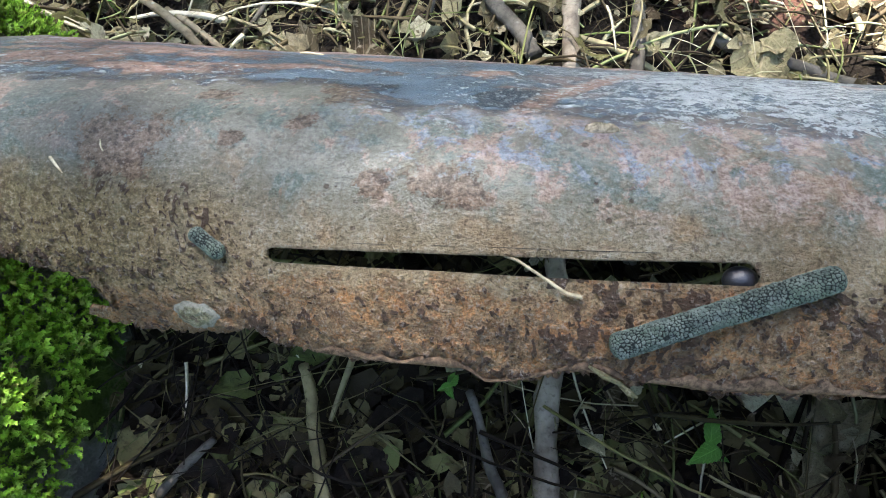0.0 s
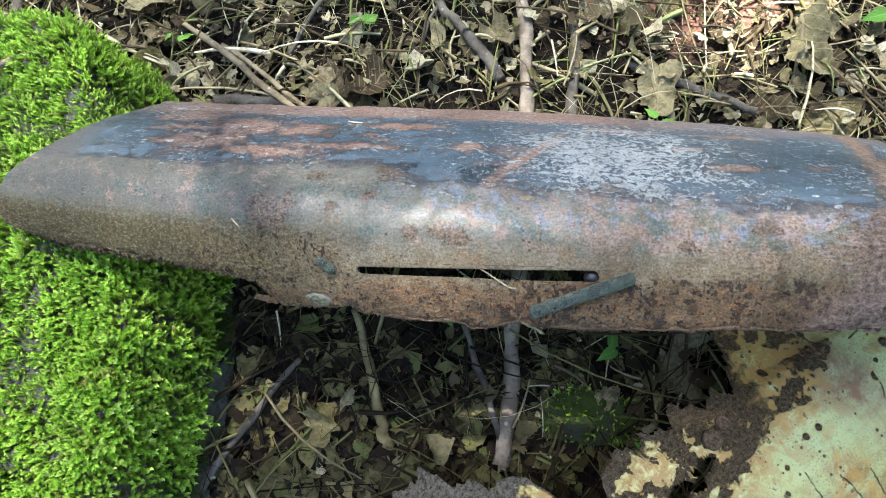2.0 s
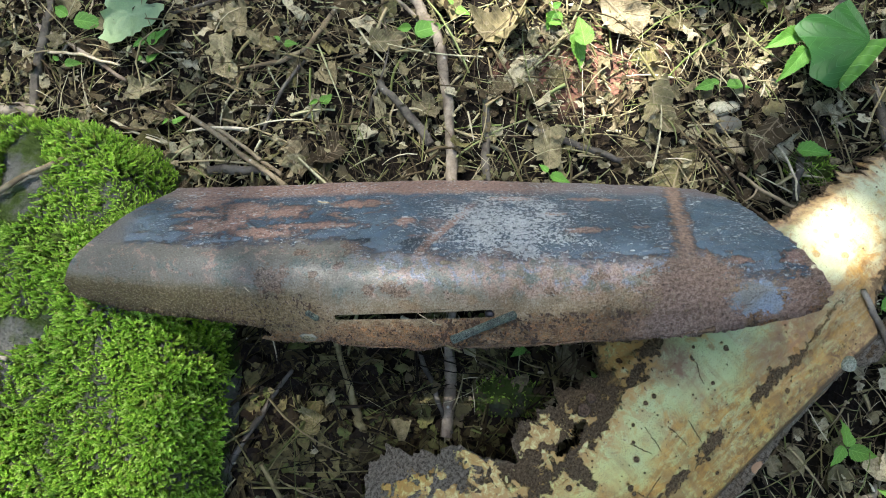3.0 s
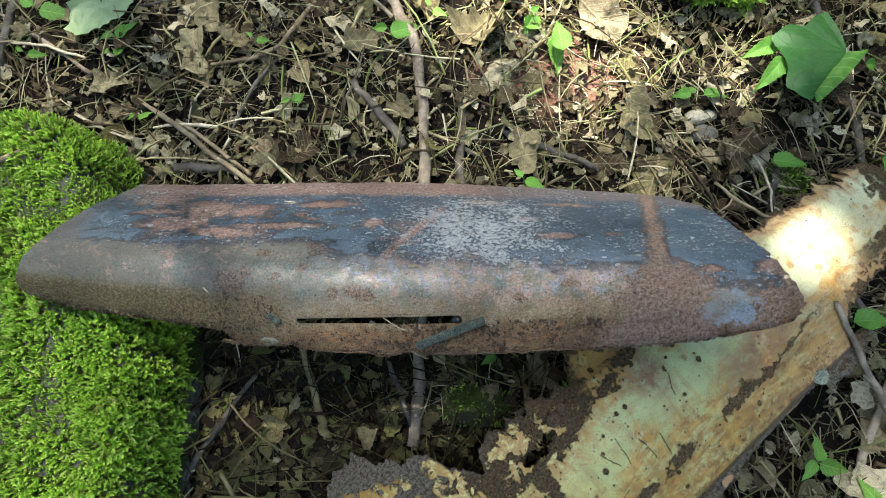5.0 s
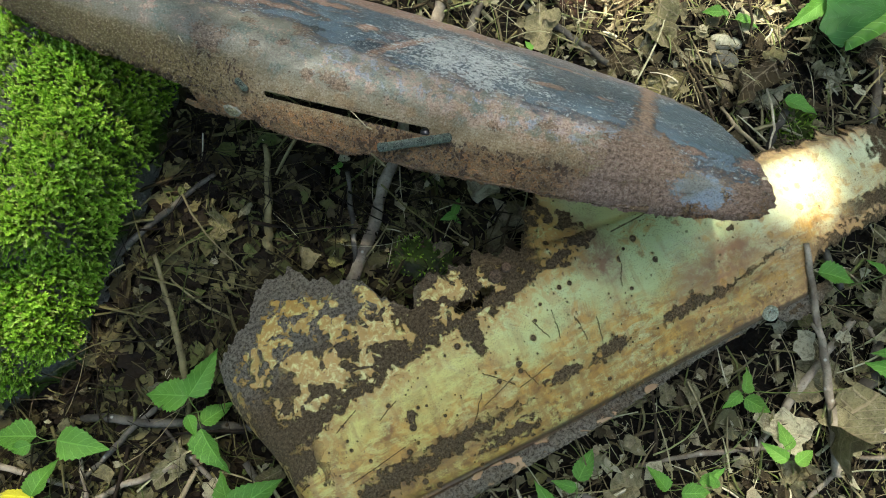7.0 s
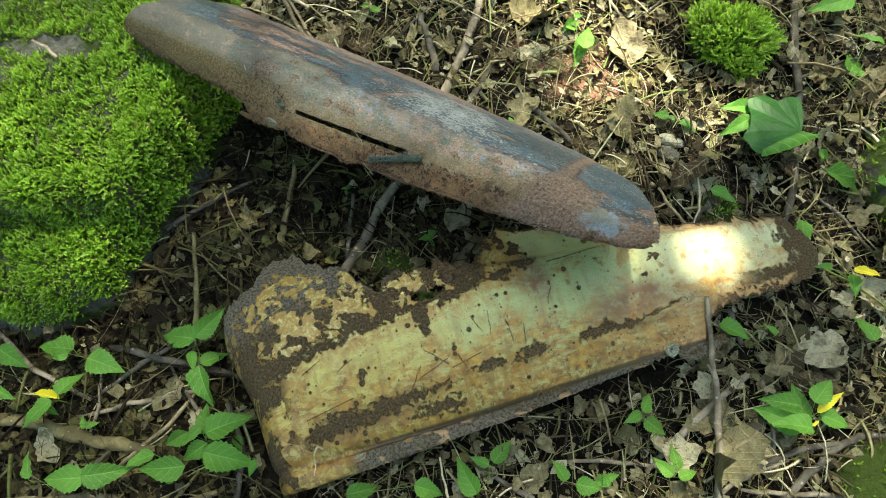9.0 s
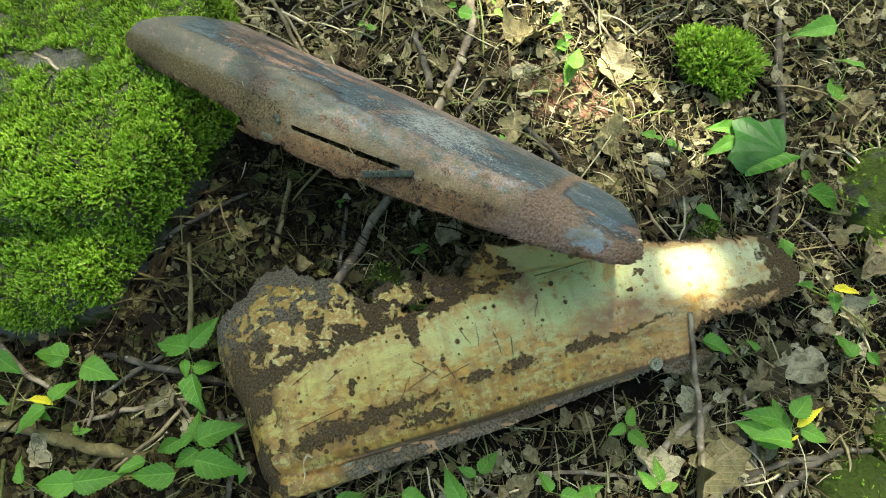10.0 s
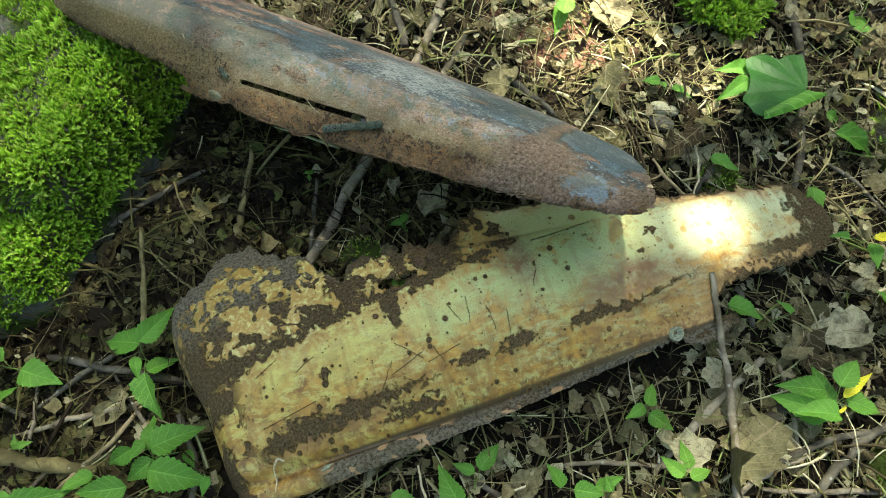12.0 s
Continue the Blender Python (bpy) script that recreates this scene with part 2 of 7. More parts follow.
    c = k.mix(k.m("MULTIPLY", side, 0.9), c, rust)
    jitter = k.add("ShaderNodeVectorMath", {0: uv, 1: k.stretch(k.cell_colour(uv, 420), (0.002, 0.002, 0))}, operation="ADD").outputs[0]
    pimple = k.step(k.m("ADD", k.noise(k.stretch(jitter, (170, 230, 1)), 1.0, 4, 0.6), k.m("MULTIPLY", n3, 0.25)), 0.66, 0.72)
    clump = k.m("MULTIPLY", k.step(k.m("ADD", k.noise(uv, 260, 5, 0.62, 0.4), k.m("MULTIPLY", k.noise(uv, 60, 4, 0.6), 0.6)), 0.785, 0.825), k.step(v, 0.044, 0.034))
    deep = k.m("MAXIMUM", k.m("MULTIPLY", clump, side), k.m("MULTIPLY", k.m("MULTIPLY", pimple, olive), k.step(n2, 0.34, 0.48)))
    heavy = k.m("MULTIPLY", k.spot(u, v, 0.275, 0.018, 0.050, 0.020, wild, 0.3), k.step(n4, 0.46, 0.54))
    deep = k.m("MAXIMUM", k.m("MULTIPLY", k.m("MAXIMUM", deep, heavy), 0.45), k.step(k.m("ADD", k.rim(), k.m("MULTIPLY", k.m("SUBTRACT", n3, 0.5), 0.9)), 0.38, 0.60))
    # small crumbling patches higher up
    crumble = spots(((0.054, 0.070, 0.016, 0.009), (0.001, 0.128, 0.012, 0.010), (0.078, 0.130, 0.020, 0.012), (-0.059, 0.122, 0.008, 0.005), (0.005, 0.138, 0.014, 0.005), (-0.092, 0.088, 0.022, 0.016), (0.022, 0.071, 0.008, 0.005), (0.083, 0.125, 0.016, 0.005), (-0.042, 0.091, 0.006, 0.005), (-0.012, 0.101, 0.006, 0.004), (0.281, 0.075, 0.010, 0.006), (0.225, 0.060, 0.007, 0.005)), wild, 0.2)
    crumble = k.m("MAXIMUM", crumble, k.m("MULTIPLY", k.step(k.noise(uv, 47, 7, 0.74, 0.8), 0.63, 0.68), k.step(v, 0.02, 0.06)))
    c = k.mix(k.m("MULTIPLY", crumble, 0.75), c, k.mix(grain, (0.13, 0.08, 0.052), (0.40, 0.265, 0.185)))
    deep = k.m("MAXIMUM", deep, k.m("MULTIPLY", k.m("MULTIPLY", crumble, k.step(n4, 0.52, 0.60)), 0.7))
    c = k.mix(k.m("MULTIPLY", deep, 0.9), c, k.mix(n5, (0.018, 0.011, 0.008), (0.10, 0.062, 0.046)))
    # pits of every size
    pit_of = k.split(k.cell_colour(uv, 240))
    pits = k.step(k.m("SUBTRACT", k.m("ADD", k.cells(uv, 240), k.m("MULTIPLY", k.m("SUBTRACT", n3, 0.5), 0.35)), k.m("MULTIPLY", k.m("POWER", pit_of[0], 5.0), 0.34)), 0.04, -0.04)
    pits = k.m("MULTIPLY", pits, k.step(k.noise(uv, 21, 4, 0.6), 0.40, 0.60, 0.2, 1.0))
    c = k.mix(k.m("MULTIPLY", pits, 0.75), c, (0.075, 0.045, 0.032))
    # what is left of the glossy blue-black paint, the sky's reflection put into its blue
    wave = k.m("ADD", k.m("MULTIPLY", k.m("SUBTRACT", n6, 0.5), 0.070), k.m("ADD", k.m("MULTIPLY", k.m("SUBTRACT", n2, 0.5), 0.055), k.m("MULTIPLY", k.m("SUBTRACT", n3, 0.5), 0.035)))
    over = k.m("SUBTRACT", k.m("ADD", v, wave), line)
    top = k.step(over, -0.006, 0.012)
    # bare rust; the pink spots near the pointed end also paint in sun dapples
    bare = spots(((-0.172, 0.180, 0.040, 0.016), (-0.141, 0.214, 0.040, 0.020), (-0.205, 0.244, 0.035, 0.018), (-0.089, 0.207, 0.026, 0.018), (-0.05, 0.172, 0.055, 0.007), (-0.11, 0.160, 0.045, 0.010), (0.0, 0.225, 0.035, 0.009), (0.06, 0.175, 0.012, 0.010), (0.195, 0.235, 0.025, 0.006), (0.30, 0.235, 0.030, 0.005), (0.275, 0.150, 0.022, 0.006), (0.44, 0.081, 0.013, 0.0065), (0.505, 0.080, 0.014, 0.016), (0.345, 0.155, 0.010, 0.004), (0.245, 0.190, 0.016, 0.004)), wild, 0.3)
    across = k.m("ABSOLUTE", k.m("SUBTRACT", k.m("SUBTRACT", v, 0.114), k.m("MULTIPLY", k.m("SUBTRACT", u, 0.079), 1.5)))
    slash = k.m("MULTIPLY", k.step(k.m("ADD", across, k.m("MULTIPLY", k.m("SUBTRACT", n2, 0.5), 0.03)), 0.016, 0.005), k.m("MULTIPLY", k.step(u, 0.066, 0.082), k.step(u, 0.155, 0.13)))
    bare = k.m("MAXIMUM", bare, slash)
    bare = k.m("MAXIMUM", bare, k.m("MULTIPLY", k.step(k.m("ADD", v, k.m("MULTIPLY", n6, 0.06)), 0.276, 0.296), k.step(u, 0.30, 0.15, 0.3, 1.0)))
    bare = k.m("MAXIMUM", bare, k.m("MULTIPLY", k.step(n6, 0.45, 0.385), k.step(u, 0.15, 0.0, 0.12, 1.0)))
    bare = k.m("MAXIMUM", bare, k.m("MULTIPLY", k.step(k.m("ADD", u, k.m("MULTIPLY", n1, 0.06)), -0.245, -0.285), 0.8))
    black = k.m("MULTIPLY", top, k.m("SUBTRACT", 1.0, k.m("MULTIPLY", bare, 0.92)))
    rust_top = k.mix(grain, (0.20, 0.115, 0.088), (0.44, 0.285, 0.23))
    rust_top = k.mix(k.step(n2, 0.52, 0.62, 0.0, 0.7), rust_top, (0.12, 0.072, 0.055))
    rust_top = k.mix(k.step(u, -0.20, -0.27), rust_top, k.mix(grain, (0.10, 0.092, 0.078), (0.215, 0.19, 0.165)))
    paint = k.mix(k.step(n2, 0.3, 0.7), (0.012, 0.026, 0.040), (0.036, 0.066, 0.098))
    paint = k.mix(k.step(over, 0.035, 0.0, 0.0, 0.6), paint, k.mix(n2, (0.035, 0.052, 0.074), (0.10, 0.135, 0.175)))
    paint = k.mix(k.step(n6, 0.56, 0.70, 0.0, 0.4), paint, (0.085, 0.115, 0.13))
    c = k.mix(top, c, rust_top)
    c = k.mix(black, c, paint)
    # crust by the rounded end: a broad patch, a seam up the arch, the broken corner
    patch = spots(((0.384, 0.054, 0.049, 0.040), (0.350, 0.030, 0.018, 0.022), (0.415, 0.025, 0.022, 0.026)), wild, 0.10)
    patch = k.m("MAXIMUM", patch, k.m("MULTIPLY", k.step(k.m("ADD", v, ragged), 0.030, 0.022), k.m("MULTIPLY", k.step(u, 0.29, 0.34), k.step(u, 0.437, 0.428))))
    seam_u = k.m("SUBTRACT", u, k.m("ADD", k.m("MULTIPLY", k.m("SUBTRACT", v, 0.122), 0.18), 0.384))
    seam = k.m("MULTIPLY", k.step(k.m("ADD", k.m("ABSOLUTE", seam_u), k.m("MULTIPLY", k.m("SUBTRACT", n2, 0.5), 0.055)), 0.014, 0.005), k.step(v, 0.07, 0.09))
    patch = k.m("MAXIMUM", patch, k.m("MULTIPLY", seam, 0.9))
    patch = k.m("MAXIMUM", patch, spots(((0.497, 0.030, 0.024, 0.022), (0.480, 0.008, 0.030, 0.012), (0.525, 0.06, 0.012, 0.05), (0.520, 0.10, 0.008, 0.05)), wild, 0.15))
    crust = k.ramp(k.noise(uv, 200, 8, 0.82), (0.35, (0.055, 0.036, 0.027)), (0.45, (0.22, 0.15, 0.112)), (0.55, (0.38, 0.27, 0.21)), (0.68, (0.55, 0.43, 0.34)))
    c = k.mix(patch, c, crust)
    tip = k.m("MULTIPLY", spots(((0.450, 0.031, 0.028, 0.019), (0.462, 0.022, 0.016, 0.014)), wild, 0.25), 0.95)
    c = k.mix(tip, c, k.mix(k.step(n1, 0.4, 0.62), (0.27, 0.30, 0.29), (0.33, 0.44, 0.58)))
    # pale flecks of lichen on the black, thick in one place
    bent = k.add("ShaderNodeVectorMath", {0: uv, 1: k.stretch(k.cell_colour(uv, 300), (0.003, 0.002, 0))}, operation="ADD").outputs[0]
    thick = k.m("ADD", k.spot(u, v, 0.185, 0.165, 0.075, 0.060, n1, 0.8), k.m("ADD", 0.16, k.m("MULTIPLY", k.step(k.noise(uv, 24, 4), 0.42, 0.60), 0.45)))
    speck = k.step(k.m("ADD", k.noise(bent, 250, 5, 0.7), k.m("MULTIPLY", thick, 0.14)), 0.63, 0.66)
    own2 = k.split(k.cell_colour(k.stretch(bent, (1, 1.8, 1)), 80))
    flecks = k.step(k.m("SUBTRACT", k.m("ADD", k.cells(k.stretch(bent, (1, 1.8, 1)), 80), k.m("MULTIPLY", k.m("SUBTRACT", n3, 0.5), 0.30)), k.m("MULTIPLY", k.m("POWER", own2[0], 2.2), 0.32)), 0.02, -0.03)
    pale = k.m("MULTIPLY", k.m("MAXIMUM", speck, k.m("MULTIPLY", flecks, k.step(own2[1], 0.25, 0.35))), k.m("MULTIPLY", k.step(over, -0.010, 0.006), k.step(u, -0.30, -0.22)))
    pale = k.m("MULTIPLY", pale, k.m("SUBTRACT", 1.0, patch))
    c = k.mix(k.m("MULTIPLY", pale, k.step(n4, 0.3, 0.6, 0.55, 0.95)), c, (0.50, 0.545, 0.56))
    # sandy grain over all but the paint, its pit shade and crumb light coloured in
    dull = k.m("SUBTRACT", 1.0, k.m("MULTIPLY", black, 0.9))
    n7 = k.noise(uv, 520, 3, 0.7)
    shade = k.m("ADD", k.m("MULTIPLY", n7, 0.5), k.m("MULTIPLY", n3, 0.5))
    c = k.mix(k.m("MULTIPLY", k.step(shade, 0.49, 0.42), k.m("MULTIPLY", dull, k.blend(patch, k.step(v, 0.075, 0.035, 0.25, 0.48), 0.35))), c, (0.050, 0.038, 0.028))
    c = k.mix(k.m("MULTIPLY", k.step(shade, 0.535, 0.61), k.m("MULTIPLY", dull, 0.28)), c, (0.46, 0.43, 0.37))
    gloss = k.m("MULTIPLY", black, k.m("SUBTRACT", 1.0, k.m("MAXIMUM", pale, patch)))
    rough = k.blend(gloss, 0.60, k.blend(n2, 0.24, 0.44))
    bumps = k.m("ADD", k.m("MULTIPLY", n3, k.blend(gloss, 0.75, 0.08)), k.m("ADD", k.m("MULTIPLY", n5, k.blend(gloss, 0.10, 0.03)), k.m("MULTIPLY", n7, k.blend(gloss, 0.55, 0.03))))
    sand_of = k.split(k.cell_colour(uv, 560))
    sand = k.m("MULTIPLY", k.step(k.cells(uv, 560), 0.45, 0.15), k.step(sand_of[0], 0.62, 0.72))
    bumps = k.m("ADD", bumps, k.m("MULTIPLY", sand, k.blend(gloss, 0.30, 0.02)))
    bumps = k.m("ADD", bumps, k.m("MULTIPLY", k.m("MAXIMUM", deep, k.m("MULTIPLY", patch, k.noise(uv, 230, 7, 0.72))), 1.2))
    bumps = k.m("ADD", bumps, k.m("MULTIPLY", side, k.m("MULTIPLY", n4, 0.8)))
    bumps = k.m("SUBTRACT", k.m("ADD", k.m("SUBTRACT", bumps, k.m("MULTIPLY", gloss, 0.05)), k.m("MULTIPLY", k.m("MULTIPLY", crumble, n3), 0.8)), k.m("MULTIPLY", pits, 0.35))
    k.put(k.bsdf.inputs["Coat Roughness"], k.blend(n2, 0.25, 0.48))
    k.put(k.bsdf.inputs["Coat Weight"], k.m("MULTIPLY", k.step(v, 0.06, 0.10), k.m("MULTIPLY", k.step(u, -0.10, 0.15, 0.30, 0.60), k.m("SUBTRACT", 1.0, k.m("MAXIMUM", k.m("MULTIPLY", patch, 0.7), k.m("MULTIPLY", black, 0.85))))))
    return k.finish(c, rough, bumps, 1.0, 0.008, spec=k.blend(gloss, 0.18, 0.58))


def panel_material():
    """u along the panel, v across it from its flange upward, in metres."""
    k = Nodes("pale yellow-green paint flaking to rust")
    uv = k.uv()
    s = k.split(uv)
    u, v = s[0], s[1]
    n1, n2 = k.noise(uv, 17, 6, 0.62, 0.4), k.noise(uv, 60, 7, 0.68, 0.3)
    n3, n4 = k.noise(uv, 230, 7, 0.78), k.noise(k.stretch(uv, (14, 60, 1)), 1.0, 7, 0.68, 0.7)
    n5, n6 = k.noise(uv, 800, 4, 0.78), k.noise(uv, 120, 6, 0.7, 0.5)
    ragged = k.m("ADD", k.m("MULTIPLY", k.m("SUBTRACT", n2, 0.5), 0.070), k.m("MULTIPLY", k.m("SUBTRACT", n6, 0.5), 0.050))
    wild = k.m("ADD", 0.5, k.m("ADD", k.m("MULTIPLY", k.m("SUBTRACT", n2, 0.5), 1.7), k.m("MULTIPLY", k.m("SUBTRACT", n6, 0.5), 1.6)))

    def along(*stops):
        """A height v that follows u through the given stops."""
        at = k.m("DIVIDE", u, 1.0)
        return k.m("SUBTRACT", k.ramp(at, *((max(0.0, a), (b + 0.3,) * 3) for a, b in stops)), 0.3)

    def scratch(u0, v0, u1, v1, wide):
        """A thin, slightly wandering scored line."""
        du, dv = u1 - u0, v1 - v0
        ll = du * du + dv * dv
        pu, pv = k.m("SUBTRACT", k.m("ADD", u, k.m("MULTIPLY", n2, 0.012)), u0 + 0.006), k.m("SUBTRACT", v, v0)
        t = k.m("DIVIDE", k.m("ADD", k.m("MULTIPLY", pu, du), k.m("MULTIPLY", pv, dv)), ll)
        t = k.m("MINIMUM", k.m("MAXIMUM", t, 0.0), 1.0)
        x, y = k.m("SUBTRACT", pu, k.m("MULTIPLY", t, du)), k.m("SUBTRACT", pv, k.m("MULTIPLY", t, dv))
        d = k.m("SQRT", k.m("ADD", k.m("MULTIPLY", x, x), k.m("MULTIPLY", y, y)))
        return k.m("MULTIPLY", k.step(d, wide, wide * 0.35), k.step(n6, 0.36, 0.46))

    rim = k.rim()
    # paint: butter yellow turning to pale sea green
    yellow = k.mix(k.step(k.m("ADD", u, k.m("MULTIPLY", n1, 0.35)), 0.34, 0.62), (0.50, 0.45, 0.125), (0.37, 0.41, 0.175))
    # paler at the far end: brightness of the sun spot put into the paint
    yellow = k.mix(k.step(u, 0.58, 0.72, 0.0, 0.8), yellow, (0.46, 0.46, 0.29))
    yellow = k.mix(k.step(n2, 0.5, 0.7, 0.0, 0.5), yellow, (0.34, 0.31, 0.105))
    yellow = k.mix(k.step(n1, 0.52, 0.36, 0.0, 0.5), yellow, (0.42, 0.45, 0.26))
    soot = k.m("MULTIPLY", k.step(k.noise(uv, 520, 5, 0.8), 0.52, 0.61), k.step(k.noise(uv, 22, 5, 0.7), 0.38, 0.56, 0.25, 1.0))
    yellow = k.mix(k.m("MULTIPLY", soot, 0.75), yellow, (0.085, 0.085, 0.05))
    # rust water has stained the paint ochre and brown
    ochre = k.mix(k.step(n2, 0.34, 0.66), (0.165, 0.070, 0.013), (0.40, 0.215, 0.040))
    deep_ochre = k.mix(k.step(n4, 0.34, 0.62), (0.075, 0.036, 0.014), (0.25, 0.135, 0.034))
    low = k.step(k.m("ADD", v, k.m("MULTIPLY", k.m("SUBTRACT", n1, 0.5), 0.16)), 0.050, -0.035)
    c = k.mix(k.m("MULTIPLY", low, k.step(k.noise(k.stretch(uv, (30, 75, 1)), 1.0, 7, 0.75, 0.6), 0.40, 0.57, 0.25, 0.95)), yellow, ochre)
    lowest = k.step(k.m("ADD", v, k.m("MULTIPLY", k.m("SUBTRACT", n2, 0.5), 0.05)), -0.050, -0.085)
    c = k.mix(k.m("MULTIPLY", lowest, k.step(n6, 0.42, 0.56, 0.9, 0.12)), c, deep_ochre)
    c = k.mix(k.m("MULTIPLY", k.step(k.noise(uv, 21, 7, 0.72, 0.5), 0.54, 0.64), 0.7), c, ochre)
    runs = k.m("MULTIPLY", k.step(k.noise(k.stretch(uv, (60, 9, 1)), 1.0, 5, 0.6), 0.52, 0.66), k.step(v, 0.10, -0.06, 0.05, 0.7))
    c = k.mix(runs, c, (0.22, 0.12, 0.035))
    cloud = k.spot(u, v, 0.60, -0.012, 0.075, 0.024, n1, 0.6)
    cloud = k.m("MAXIMUM", cloud, k.spot(u, v, 0.445, 0.075, 0.03, 0.05, n1, 0.6))
    c = k.mix(k.m("MULTIPLY", cloud, k.step(n2, 0.35, 0.6, 0.3, 0.9)), c, (0.17, 0.085, 0.045))
    right = k.m("MULTIPLY", k.step(k.m("ADD", v, k.m("MULTIPLY", k.m("SUBTRACT", n2, 0.5), 0.05)), -0.008, -0.034), k.step(u, 0.46, 0.58))
    c = k.mix(k.m("MULTIPLY", right, k.step(n6, 0.40, 0.58, 0.8, 0.15)), c, k.mix(k.step(n4, 0.35, 0.65), (0.12, 0.062, 0.026), (0.36, 0.22, 0.085)))
    edge_stain = k.m("MULTIPLY", k.step(k.m("ADD", rim, k.m("MULTIPLY", n2, 0.05)), 0.058, 0.034, 0.0, 0.85), k.step(u, 0.5, 0.65, 0.25, 1.0))
    c = k.mix(edge_stain, c, k.mix(k.step(n6, 0.4, 0.6), (0.20, 0.10, 0.045), (0.42, 0.25, 0.10)))
    # crusted rust: the torn upper part with islands of paint, the corner, groove, flange, far tip
    brink = along((0.0, 0.012), (0.045, 0.012), (0.099, 0.033), (0.143, 0.039), (0.196, 0.047), (0.242, 0.057), (0.323, 0.062), (0.36, 0.078), (0.404, 0.085), (0.45, 0.10))
    off = k.m("SUBTRACT", brink, k.m("ADD", v, k.m("MULTIPLY", ragged, 0.7)))
    upper = k.m("MULTIPLY", k.step(off, 0.002, -0.002), k.step(k.m("ADD", u, ragged), 0.385, 0.365))
    islands, shores = None, None
    calm = k.m("ADD", 0.5, k.m("MULTIPLY", k.m("SUBTRACT", wild, 0.5), 0.6))
    for place in ((0.088, 0.112, 0.024, 0.042), (0.089, 0.070, 0.013, 0.024), (0.147, 0.076, 0.017, 0.026), (0.170, 0.122, 0.018, 0.028), (0.027, 0.129, 0.013, 0.014), (0.037, 0.098, 0.017, 0.019), (0.036, 0.064, 0.014, 0.015), (0.060, 0.055, 0.013, 0.012), (0.060, 0.145, 0.015, 0.013),
                  (0.262, 0.106, 0.026, 0.014), (0.298, 0.100, 0.026, 0.012), (0.325, 0.092, 0.016, 0.010), (0.120, 0.135, 0.012, 0.020), (0.012, 0.10, 0.010, 0.022)):
        one, wider = k.spot(u, v, place[0], place[1], place[2] * 1.3, place[3] * 1.2, calm, 0.06), k.spot(u, v, place[0], place[1], place[2] * 1.3 + 0.005, place[3] * 1.2 + 0.005, calm, 0.3)
        islands = one if islands is None else k.m("MAXIMUM", islands, one)
        shores = wider if shores is None else k.m("MAXIMUM", shores, wider)
    lip = k.step(k.m("ADD", rim, k.m("MULTIPLY", ragged, 0.9)), 0.040, 0.034)
    verge = k.step(k.m("SUBTRACT", k.m("SUBTRACT", k.m("ADD", v, ragged), brink), k.step(u, 0.02, 0.12, 0.034, 0.016)), 0.004, -0.002)
    blotch = k.step(k.m("ADD", k.noise(uv, 40, 5, 0.6, 0.6), k.m("MULTIPLY", n6, 0.15)), 0.600, 0.612)
    upper = k.m("MULTIPLY", upper, k.m("MAXIMUM", k.m("MAXIMUM", lip, verge), blotch))
    upper = k.m("MULTIPLY", upper, k.m("SUBTRACT", 1.0, k.m("MULTIPLY", islands, k.step(blotch, 0.9, 0.5))))
    blots = None
    for place in ((0.096, 0.112, 0.010, 0.013), (0.127, 0.088, 0.010, 0.012), (0.147, 0.134, 0.011, 0.013), (0.439, 0.123, 0.011, 0.015), (0.397, 0.146, 0.012, 0.010), (0.437, 0.095, 0.020, 0.007), (0.400, 0.083, 0.022, 0.008), (0.34, 0.086, 0.018, 0.014), (0.262, 0.046, 0.010, 0.016), (0.42, 0.150, 0.007, 0.02), (0.045, 0.082, 0.010, 0.010), (0.075, 0.128, 0.009, 0.007), (0.315, 0.105, 0.009, 0.008)):
        one = k.spot(u, v, *place, wild, 0.15)
        blots = one if blots is None else k.m("MAXIMUM", blots, one)
    above = k.m("MULTIPLY", k.step(v, 0.02, 0.05), k.step(u, 0.46, 0.40))
    blots = k.m("MAXIMUM", blots, k.m("MULTIPLY", k.step(k.m("ADD", k.noise(uv, 34, 5, 0.55, 0.5), k.m("MULTIPLY", n6, 0.10)), 0.60, 0.62), k.step(u, 0.06, 0.03)))
    brown = k.spot(u, v, 0.004, 0.045, 0.020, 0.055, wild, 0.3)
    corner = k.spot(u, v, 0.003, -0.088, 0.018, 0.030, n2, 0.1)
    corner = k.m("MAXIMUM", corner, k.spot(u, v, 0.023, -0.008, 0.022, 0.015, n2, 0.1))
    groove_at = along((0.05, -0.084), (0.10, -0.068), (0.16, -0.067), (0.21, -0.060), (0.26, -0.057), (0.31, -0.053), (0.42, -0.045))
    groove_w = along((0.05, 0.002), (0.09, 0.010), (0.15, 0.010), (0.20, 0.007), (0.26, 0.002), (0.30, -0.003), (0.36, -0.006), (0.40, 0.003), (0.44, -0.008))
    groove = k.step(k.m("SUBTRACT", k.m("ABSOLUTE", k.m("SUBTRACT", k.m("ADD", v, k.m("MULTIPLY", ragged, 0.6)), groove_at)), groove_w), 0.004, -0.002)
    groove = k.m("MULTIPLY", groove, k.step(u, 0.048, 0.062))
    streak_at = along((0.47, -0.043), (0.53, -0.036), (0.58, -0.040), (0.64, -0.029), (0.70, -0.020), (0.78, -0.012))
    streak_w = along((0.478, -0.004), (0.50, 0.005), (0.57, 0.005), (0.60, 0.0), (0.66, -0.001), (0.72, -0.003), (0.78, -0.006))
